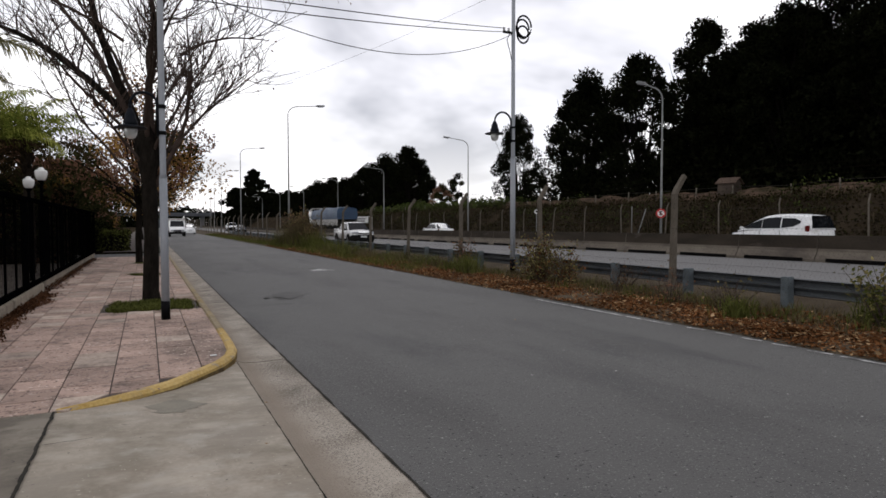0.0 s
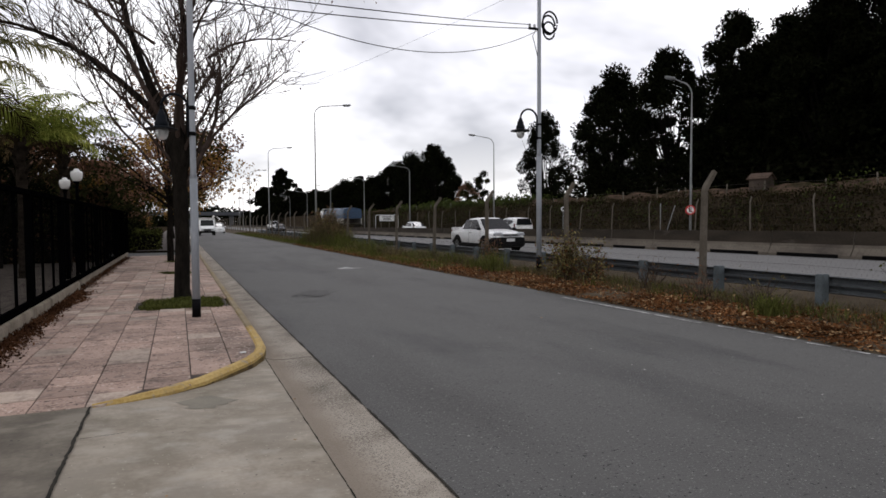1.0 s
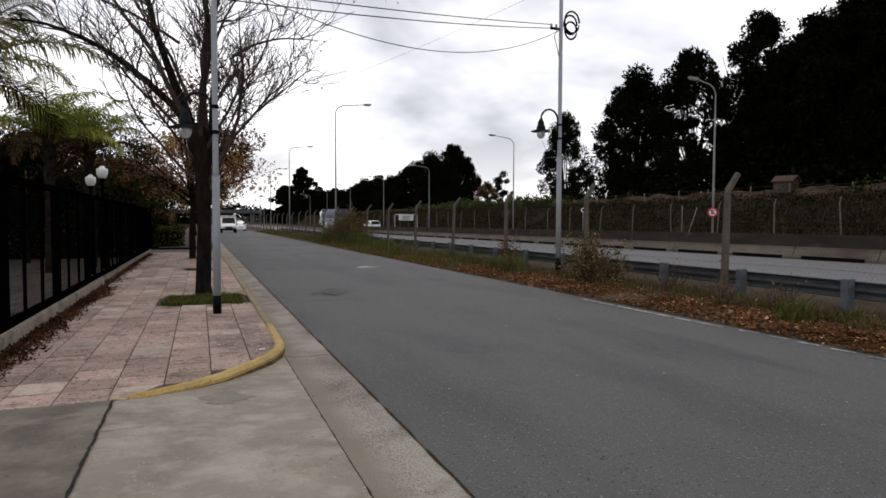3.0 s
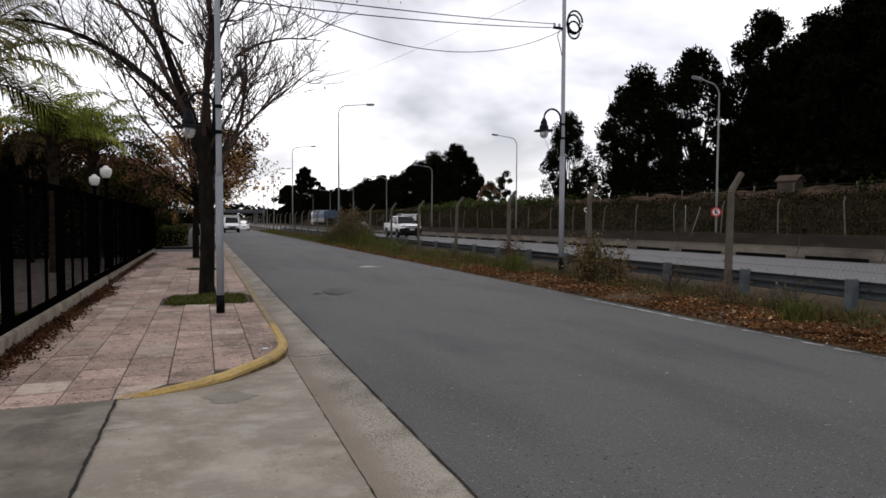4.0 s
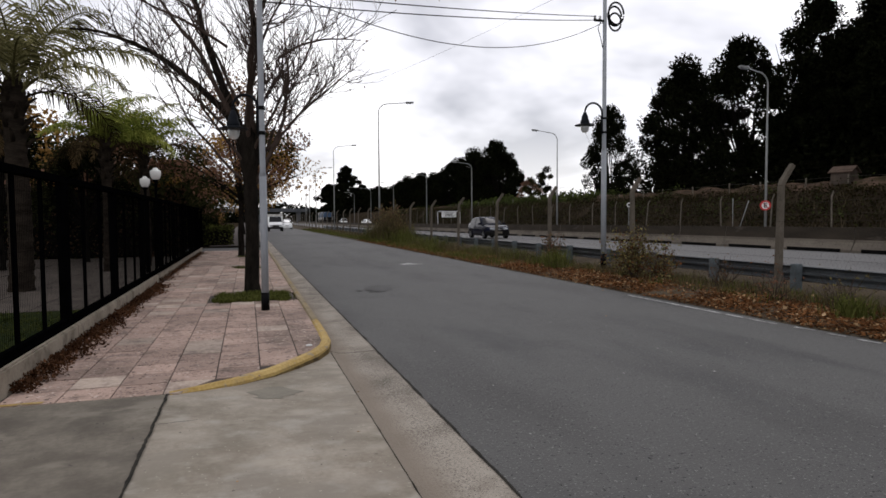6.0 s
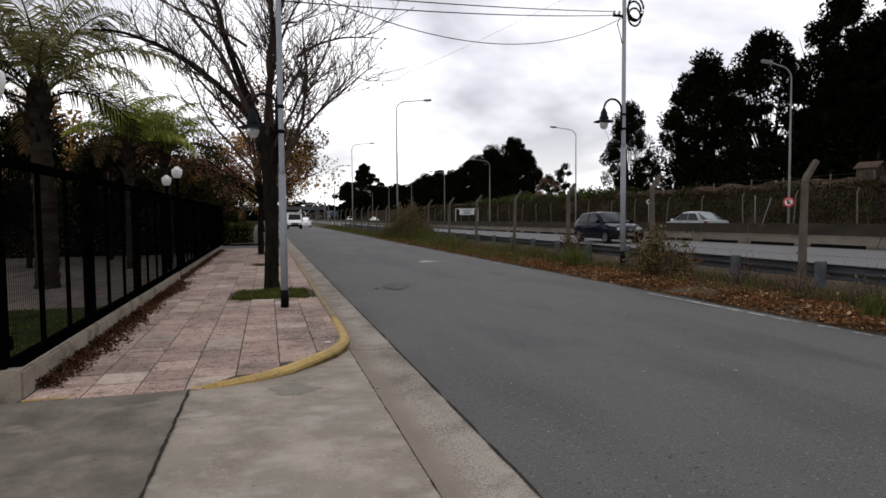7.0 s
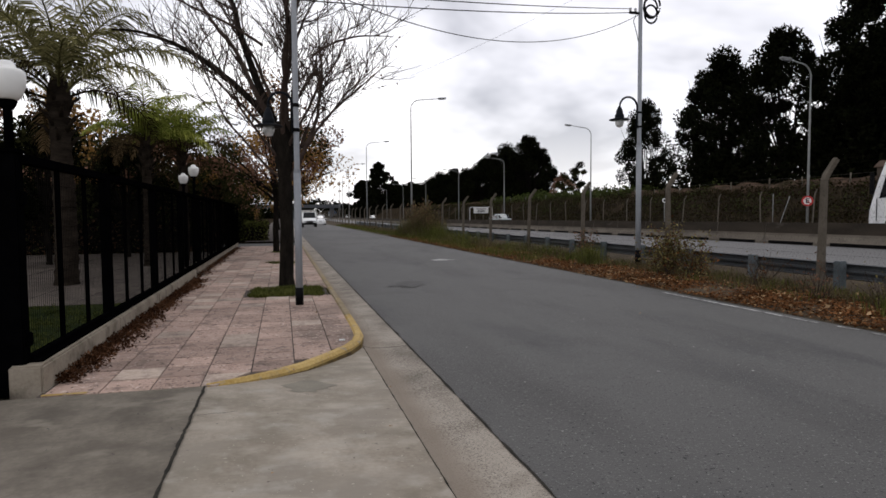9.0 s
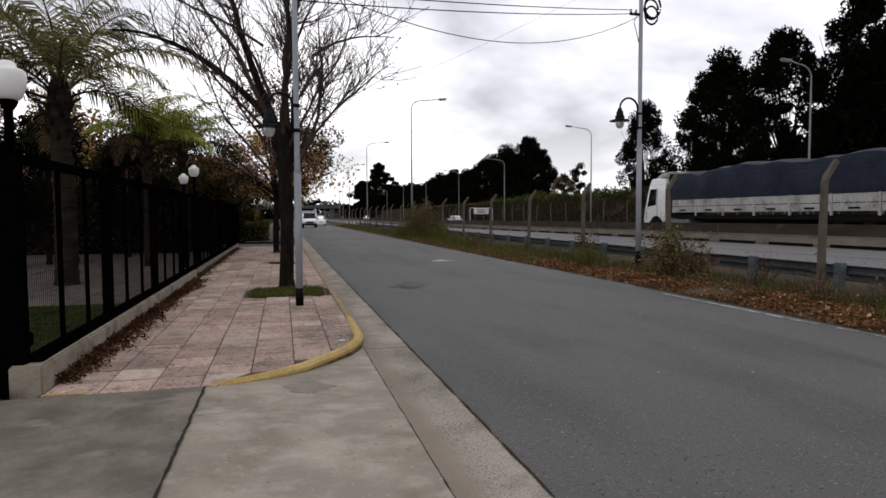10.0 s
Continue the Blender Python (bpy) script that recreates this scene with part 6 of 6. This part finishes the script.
    gz0, gz1, gw = spec["grille"]
    gr = part("grille", boxed(-gw, gw, L1 - 0.12, L1 + 0.014, gz0, gz1, 0.02), "black_plastic", ob)
    for u in (0.33, 0.66):
        part("grille_bar", boxed(-gw * 0.95, gw * 0.95, L1 + 0.01, L1 + 0.022, gz0 + (gz1 - gz0) * u - 0.008, gz0 + (gz1 - gz0) * u + 0.008), "rim", gr)
    part("badge", lathe([(0.001, 0), (0.06, 0), (0.06, 0.012), (0.001, 0.012)], 16), "rim", ob).matrix_basis = pose(0, L1 + 0.03, (gz0 + gz1) / 2, -90, 0, 0)
    part("number_plate", boxed(-0.2, 0.2, L1 + 0.028, L1 + 0.042, spec["bump_z"][1] - 0.2, spec["bump_z"][1] - 0.07), spec.get("plate", "plate"), ob)
    part("number_plate", boxed(-0.2, 0.2, L0 - 0.045, L0 - 0.03, spec["bump_z"][1] - 0.05, spec["bump_z"][1] + 0.08), spec.get("plate", "plate"), ob)
    part("underbody", boxed(-W * 0.85, W * 0.85, L0 + 0.3, L1 - 0.3, 0.2, spec["sill"] + 0.1), "sign_black", ob)
    return ob


HATCH = dict(plate="old_post", w=0.82, r=0.29, ends=(-1.92, 1.92), sill=0.3, belt=0.92, roof=1.41, cab_w=(0.76, 0.6), bump_z=(0.2, 0.56),
             body=[(-1.92, 0.66, 0.42, 0.86), (-1.86, 0.76, 0.32, 0.95), (-1.5, 0.81, 0.27, 0.95), (-0.4, 0.82, 0.25, 0.93), (0.75, 0.82, 0.25, 0.93), (1.3, 0.81, 0.26, 0.86), (1.7, 0.76, 0.28, 0.78), (1.88, 0.68, 0.32, 0.68), (1.92, 0.6, 0.36, 0.62)],
             cabin=[(-1.86, 0.74, 0.6, 0.9, 0.95), (-1.45, 0.76, 0.6, 0.9, 1.36), (-1.0, 0.76, 0.61, 0.9, 1.40), (-0.2, 0.765, 0.61, 0.9, 1.42), (0.1, 0.765, 0.6, 0.9, 1.40), (0.86, 0.75, 0.58, 0.9, 0.95)],
             screen=(0.86, 0.12), rear=(-1.86, -1.45), windows=[(-1.5, -0.52, -0.52, -1.26), (-0.44, 0.58, 0.06, -0.44)],
             wheels=(-1.22, 1.22), handle=-0.3, seams=(-0.48, 0.72), headlight=(1.97, 0.645, 0.47, 0.38, 0.13), taillight=(-1.85, 0.78, 0.64, 0.2, 0.24), grille=(0.58, 0.68, 0.34), mirror="dark_paint")
MINIVAN = dict(w=0.84, r=0.29, ends=(-1.95, 1.95), sill=0.3, belt=0.98, roof=1.58, cab_w=(0.79, 0.64), bump_z=(0.2, 0.6), arch="white_paint", bumper="white_paint", mirror="white_paint",
           body=[(-1.95, 0.7, 0.4, 0.9), (-1.88, 0.79, 0.3, 1.02), (-1.5, 0.83, 0.26, 1.03), (-0.6, 0.84, 0.25, 1.0), (0.3, 0.84, 0.25, 0.96), (0.9, 0.84, 0.25, 0.93), (1.4, 0.82, 0.26, 0.86), (1.75, 0.76, 0.28, 0.76), (1.92, 0.66, 0.32, 0.66), (1.95, 0.6, 0.36, 0.62)],
           cabin=[(-1.94, 0.77, 0.66, 0.95, 1.02), (-1.88, 0.78, 0.65, 0.95, 1.3), (-1.78, 0.79, 0.645, 0.95, 1.5), (-1.6, 0.79, 0.645, 0.95, 1.55), (-1.2, 0.8, 0.65, 0.95, 1.585), (-0.75, 0.8, 0.65, 0.95, 1.595), (-0.3, 0.8, 0.645, 0.95, 1.585), (0.05, 0.795, 0.635, 0.95, 1.54), (0.35, 0.79, 0.63, 0.95, 1.45), (0.7, 0.785, 0.635, 0.94, 1.3), (1.05, 0.775, 0.645, 0.93, 1.12), (1.4, 0.76, 0.66, 0.9, 0.93)],
           screen=(1.28, 0.12), rear=(-1.97, -1.8), windows=[], quarters=[[(1.0, 0.02), (0.7, 0.38), (0.35, 0.68), (0.22, 0.78), (0.22, 0.02)], [(0.17, 0.02), (0.17, 0.8), (-0.1, 0.88), (-0.4, 0.92), (-0.64, 0.92), (-0.64, 0.02)], [(-0.7, 0.06), (-0.7, 0.86), (-1.25, 0.83), (-1.5, 0.62), (-1.48, 0.44), (-1.2, 0.16)]],
           wheels=(-1.25, 1.25), handle=-0.45, seams=(-0.66, 0.25, 1.02), headlight=(1.78, 0.72, 0.55, 0.36, 0.2), taillight=(-1.84, 1.02, 0.7, 0.2, 0.24), grille=(0.6, 0.7, 0.34))
SEDAN = dict(HATCH, ends=(-2.1, 2.05), w=0.84, bumper="white_paint", arch="white_paint", mirror="white_paint",
             body=[(-2.1, 0.68, 0.42, 0.82), (-2.04, 0.78, 0.32, 0.93), (-1.5, 0.83, 0.27, 0.97), (-0.4, 0.84, 0.25, 0.94), (0.75, 0.84, 0.25, 0.93), (1.4, 0.82, 0.26, 0.86), (1.85, 0.77, 0.28, 0.78), (2.02, 0.68, 0.32, 0.68), (2.05, 0.6, 0.36, 0.62)],
             cabin=[(-1.65, 0.74, 0.6, 0.9, 0.98), (-1.0, 0.77, 0.6, 0.9, 1.38), (-0.6, 0.77, 0.61, 0.9, 1.43), (-0.1, 0.775, 0.61, 0.9, 1.45), (0.2, 0.775, 0.6, 0.9, 1.42), (1.0, 0.75, 0.58, 0.9, 0.95)],
             screen=(1.0, 0.22), rear=(-1.65, -1.0), windows=[(-1.35, -0.45, -0.45, -0.98), (-0.38, 0.7, 0.16, -0.38)], headlight=(1.92, 0.68, 0.54, 0.36, 0.16), taillight=(-2.02, 0.82, 0.66, 0.24, 0.2))
SMALL_PICKUP = dict(w=0.84, r=0.31, ends=(-2.25, 2.22), sill=0.36, belt=0.98, roof=1.52, cab_w=(0.78, 0.63), bump_z=(0.26, 0.7), arch="black_plastic", lip=0.12,
               body=[(-2.25, 0.8, 0.42, 1.05), (-2.2, 0.83, 0.36, 1.07), (-0.9, 0.84, 0.32, 1.05), (0.3, 0.84, 0.3, 1.0), (0.95, 0.84, 0.3, 0.99), (1.5, 0.83, 0.32, 0.93), (2.0, 0.78, 0.34, 0.85), (2.18, 0.7, 0.36, 0.76), (2.22, 0.62, 0.4, 0.7)],
               cabin=[(-1.35, 0.76, 0.66, 0.95, 1.06), (-0.78, 0.78, 0.63, 0.95, 1.46), (-0.4, 0.78, 0.64, 0.95, 1.52), (0.1, 0.785, 0.64, 0.95, 1.53), (0.38, 0.78, 0.62, 0.95, 1.49), (1.2, 0.76, 0.6, 0.92, 1.0)],
               screen=(1.2, 0.42), rear=(-0.95, -0.72), windows=[(-0.98, -0.2, -0.2, -0.7), (-0.12, 0.88, 0.32, -0.12)],
               wheels=(-1.45, 1.35), handle=-0.02, seams=(-0.22, 0.98), headlight=(2.22, 0.8, 0.56, 0.44, 0.16), taillight=(-2.2, 0.86, 0.72, 0.2, 0.3), grille=(0.7, 0.82, 0.36), bed=(-2.15, -1.4, 1.04))
LARGE_PICKUP = dict(w=0.95, r=0.37, ends=(-2.62, 2.62), sill=0.52, belt=1.18, roof=1.82, cab_w=(0.88, 0.69), bump_z=(0.36, 0.86), arch="black_plastic", lip=0.05,
              body=[(-2.62, 0.9, 0.5, 1.2), (-2.56, 0.94, 0.46, 1.22), (-1.0, 0.95, 0.44, 1.22), (0.3, 0.95, 0.42, 1.2), (1.1, 0.95, 0.42, 1.2), (1.8, 0.94, 0.44, 1.14), (2.35, 0.9, 0.46, 1.06), (2.56, 0.82, 0.48, 0.94), (2.62, 0.74, 0.5, 0.86)],
              cabin=[(-1.05, 0.88, 0.72, 1.15, 1.7), (-0.95, 0.88, 0.71, 1.15, 1.78), (-0.2, 0.885, 0.71, 1.15, 1.83), (0.25, 0.885, 0.7, 1.15, 1.82), (0.5, 0.88, 0.68, 1.15, 1.77), (1.4, 0.85, 0.66, 1.12, 1.18)],
              screen=(1.4, 0.55), rear=(-1.06, -1.0), windows=[(-0.88, -0.1, -0.1, -0.82), (0.0, 1.08, 0.46, 0.0)],
              wheels=(-1.62, 1.48), handle=-0.05, seams=(-0.92, -0.05, 1.12), headlight=(2.6, 0.95, 0.66, 0.46, 0.19), taillight=(-2.58, 1.0, 0.84, 0.16, 0.34), grille=(0.86, 1.0, 0.42), bed=(-2.5, -1.15, 1.205))


def pickup(name, label, spec, paint):
    ob = car(name, label, "pickup truck", paint, spec)
    y0, y1, z = spec["bed"]
    w = spec["w"]
    part("load_bed", boxed(-w * 0.8, w * 0.8, y0, y1, z - 0.02, z + 0.035), "black_plastic", ob)
    for s in (1, -1):
        part("bed_side", boxed(-0.03, 0.03, y0 - 0.05, y1 + 0.1, z - 0.1, z + 0.06, 0.015), paint, ob).matrix_basis = pose(s * w * 0.93, 0, 0)
    part("tailgate", boxed(-w * 0.9, w * 0.9, y0 - 0.12, y0 - 0.06, z - 0.45, z + 0.055, 0.015), paint, ob)
    return ob


def lorry(name, label, tarp, trailer, cab_len=2.2, top=3.48):
    """A cab-over lorry with a tarpaulin-covered drop-side trailer; front towards +y, origin at the cab's nose."""
    ob = tagged(empty(name), label, "truck")

    def cr(y, w, zb, zt):
        return ring(y, w, zb, zt, 0.03, 0.97)
    loft([cr(-cab_len, 1.22, 0.95, 3.3), cr(-1.5, 1.24, 0.7, 3.42), cr(-0.85, 1.24, 0.55, 3.38), cr(-0.62, 1.23, 0.52, 3.05), cr(-0.38, 1.22, 0.5, 2.45), cr(-0.14, 1.18, 0.5, 1.8), cr(-0.04, 1.15, 0.5, 1.5), cr(0, 1.1, 0.55, 1.25)], "cab", "white_paint", ob, "white truck cab")
    pane("windscreen", [(-1.08, -0.13, 1.82), (1.08, -0.13, 1.82), (1.06, -0.58, 2.92), (-1.06, -0.58, 2.92)], ob, out=0.035)
    loft([ring(-cab_len + 0.02, 1.12, 3.35, 3.72, 0.03), ring(-1.6, 1.1, 3.36, 3.66, 0.03), ring(-1.0, 0.95, 3.36, 3.46, 0.02)], "roof_fairing", "board_white", ob, "grimy white roof fairing")
    for s in (1, -1):
        pts = [(s * 1.25, -1.4, 1.88), (s * 1.245, -0.52, 1.76), (s * 1.24, -0.82, 2.78), (s * 1.245, -1.4, 2.78)]
        pane("side_window", pts if s > 0 else list(reversed(pts)), ob, out=0.012)
        part("mirror", boxed(-0.08, 0.08, -0.06, 0.06, 1.9, 2.7, 0.03), "black_plastic", ob).matrix_basis = pose(s * 1.4, -0.35, 0)
        part("headlight", boxed(-0.2, 0.2, -0.1, 0.04, 0.75, 0.98, 0.04), "lens", ob).matrix_basis = pose(s * 0.85, -0.02, 0)
        part("step", boxed(-0.06, 0.06, -1.2, -0.75, 0.45, 0.95, 0.02), "black_plastic", ob).matrix_basis = pose(s * 1.18, 0, 0)
        for yl in (-1.5, -0.42):
            part("door_seam", boxed(-0.006, 0.006, yl - 0.012, yl + 0.012, 0.95, 2.85 if yl < -1 else 1.75), "chassis", ob).matrix_basis = pose(s * 1.243, 0, 0)
        part("side_tank", boxed(-0.25, 0.25, -cab_len - 2.2, -cab_len - 0.6, 0.55, 1.05, 0.08), "rim", ob).matrix_basis = pose(s * 1.0, 0, 0)
        part("front_wheel_arch", lathe([(0.01, -0.02), (0.62, -0.02), (0.62, 0.03), (0.01, 0.03)], 24), "chassis", ob).matrix_basis = pose(s * 1.225, -1.4, 0.62, 0, 90, 0)
    part("front_bumper", boxed(-1.2, 1.2, -0.4, 0.06, 0.35, 0.8, 0.1), "board_white", ob)
    part("grille", boxed(-0.8, 0.8, -0.05, 0.03, 1.0, 1.6, 0.04), "black_plastic", ob)
    part("air_box", boxed(-1.0, 1.0, -cab_len - 0.5, -cab_len + 0.02, 1.2, 3.55, 0.08), "chassis", ob)
    part("roof_rack", boxed(-0.9, 0.9, -2.5, -1.7, 3.45, 3.6, 0.04), "chassis", ob)
    y0 = -cab_len - 0.75
    y1 = y0 - trailer
    part("chassis_frame", boxed(-0.5, 0.5, y1 + 0.2, -0.6, 0.75, 1.1), "chassis", ob)
    part("trailer_floor", boxed(-1.25, 1.25, y1, y0, 1.1, 1.3), "chassis", ob)
    n = round(trailer / 2.15)
    for i in range(n):
        a, b = y0 - trailer * i / n, y0 - trailer * (i + 1) / n
        for s in (1, -1):
            part("side_board", boxed(-0.02, 0.02, b + 0.06, a - 0.06, 1.42, 2.10, 0.012), "board_white", ob, "white drop-side board").matrix_basis = pose(s * 1.27, 0, 0)
            for q in range(1, 4):
                part("board_rib", boxed(-0.012, 0.012, b + (a - b) * q / 4 - 0.025, b + (a - b) * q / 4 + 0.025, 1.44, 2.08, 0.006), "board_white", ob).matrix_basis = pose(s * 1.295, 0, 0)
            part("board_seam", boxed(-0.006, 0.006, b + 0.07, a - 0.07, 1.73, 1.76), "chassis", ob).matrix_basis = pose(s * 1.288, 0, 0)
            part("board_latch", boxed(-0.02, 0.02, (a + b) / 2 - 0.25, (a + b) / 2 + 0.25, 1.5, 1.58), "chassis", ob).matrix_basis = pose(s * 1.29, 0, 0)
            part("stanchion", boxed(-0.03, 0.03, b - 0.05, b + 0.05, 1.25, 2.12), "board_white", ob).matrix_basis = pose(s * 1.275, 0, 0)
    rows = []
    for i in range(int(trailer / 0.25) + 1):
        y = y0 - i * trailer / int(trailer / 0.25)
        k = top + 0.07 * abs(math.sin(math.pi * (y - y0) / 2.1)) + 0.22 * noise.noise((y * 0.45, 2.2, 0)) + 0.06 * noise.noise((y * 1.7, 5, 0)) + 0.14 * min(1, (y0 - y) / 5)
        bulge = 0.03 * noise.noise((y * 1.1, 0, 7))
        half = [(1.3, 2.1), (1.31 + bulge, 2.45), (1.28 + bulge, k - 0.4), (1.16, k - 0.1), (0.7, k + 0.02), (0.0, k + 0.06)]
        rows.append([(x, y, z) for x, z in half] + [(-x, y, z) for x, z in reversed(half[:-1])])
    loft(rows, "tarpaulin", tarp, ob, "sagging dark blue tarpaulin cover")
    for s in (1, -1):
        for yw in (-1.4, -cab_len - 1.7, -cab_len - 2.9, y1 + 3.9, y1 + 2.6, y1 + 1.3):
            wheel(ob, s * 1.08, yw, 0.5, 0.3, False)
        part("mudguard", boxed(-0.16, 0.16, y1 + 0.6, y1 + 4.6, 1.0, 1.08), "chassis", ob).matrix_basis = pose(s * 1.08, 0, 0)
    return ob


def drive(thing, x, rows, heading, sink=0.0):
    """rows of (seconds, y); the thing keeps to its lane, on the highway's surface."""
    MOVES.append((thing, [(t, pose(x, y, hw_z(y) + sink, 0, 0, heading)) for t, y in rows]))


MOVES = []

small_pickup = pickup("pickup_truck", "dirty white double-cab pickup with black bumper driving on the highway", SMALL_PICKUP, "white_paint")
large_pickup = pickup("pickup_truck", "large clean white double-cab pickup driving on the highway", LARGE_PICKUP, "white_paint")
hatchback = car("hatchback_car", "dark blue three-door hatchback driving on the highway", "car", "dark_paint", HATCH)
minivan = car("minivan_car", "white compact minivan seen from behind on the far carriageway", "car", "white_paint", MINIVAN)
sedan = car("sedan_car", "white sedan driving away on the far carriageway", "car", "white_paint", SEDAN)
sedan_b = car("sedan_car", "dull silver sedan passing behind the median barrier", "car", "silver_paint", SEDAN)
lorry_a = lorry("truck", "white truck with a dark blue tarpaulin behind the barrier", "tarp", 14.5)
lorry_b = lorry("truck", "distant truck under a light blue tarpaulin", "tarp_light", 13.0, top=3.3)

def track(rows):
    """Even steps along a smooth run through (seconds, y) rows."""
    ts, us = zip(*rows)
    return [(k / 10, float(np.interp(k / 10, ts, us))) for k in range(101)]


drive(small_pickup, 13.2, track([(0, 42.2), (0.5, 34.0), (1.0, 25.7), (1.5, 16.05), (1.8, 10.5), (3, -11.5), (10, -140)]), 180, -0.06)
drive(large_pickup, 16.05, track([(0, 136), (4.5, 40.6), (5.5, 19.4), (10, -76)]), 180)
drive(hatchback, 15.5, track([(0, 118), (2.5, 84), (4.5, 57.8), (5.5, 45.5), (6.8, 28.9), (7.0, 26.2), (7.2, 22.6), (7.5, 17.7), (7.8, 13.0), (10, -22)]), 180)
drive(minivan, 24.0, track([(0, 17.5), (0.3, 25.4), (0.6, 33.2), (1.0, 42.5), (2.5, 78), (10, 262)]), 0, 0.05)
drive(sedan, 24.2, track([(0, 52), (1, 65), (2.5, 85), (10, 185)]), 0)
drive(sedan_b, 24.0, track([(0, -108), (6.8, 27), (7.0, 31), (7.5, 41), (8.0, 50.5), (9.0, 67), (9.5, 77), (10, 86)]), 0)
drive(lorry_a, 22.2, track([(0, -117), (8.5, 11), (9.0, 18.4), (9.2, 21.6), (9.5, 26.2), (9.8, 30.6), (10, 33.2)]), 0)
drive(lorry_b, 22.2, track([(0, 89.5), (1, 99.5), (2.5, 111), (4, 131), (10, 330)]), 0)

# a small white lorry and a van parked far along the service road
small_lorry = tagged(empty("parked_truck", pose(3.5, 86, 0.0, 0, 0, 180)), "small white box truck parked at the kerb", "truck")
part("box_body", boxed(-1.0, 1.0, -3.2, 0.6, 0.75, 2.3, 0.05), "board_white", small_lorry)
loft([ring(0.62, 0.95, 0.5, 2.0), ring(1.0, 0.96, 0.45, 2.02), ring(1.5, 0.94, 0.42, 1.25), ring(2.1, 0.88, 0.42, 1.05), ring(2.25, 0.78, 0.45, 0.9)], "cab", "white_paint", small_lorry)
pane("windscreen", [(-0.82, 1.56, 1.24), (0.82, 1.56, 1.24), (0.74, 1.04, 1.98), (-0.74, 1.04, 1.98)], small_lorry, out=0.04)
part("front_bumper", boxed(-0.92, 0.92, 2.0, 2.32, 0.35, 0.62, 0.05), "black_plastic", small_lorry)
part("grille", boxed(-0.45, 0.45, 2.2, 2.29, 0.64, 0.84, 0.03), "black_plastic", small_lorry)
for s in (1, -1):
    part("headlight", boxed(-0.18, 0.18, -0.1, 0.06, -0.09, 0.09, 0.03), "lens", small_lorry).matrix_basis = pose(s * 0.6, 2.2, 0.76)
    for yw in (-2.2, 1.45):
        wheel(small_lorry, s * 0.85, yw, 0.34, 0.22)
parked = copy_thing(minivan, pose(6.0, 104, 0.02, 0, 0, 180))
tagged(parked, "white compact van parked behind a box truck")


def motions():
    for thing, rows in MOVES:
        walk(thing, rows)


motions()
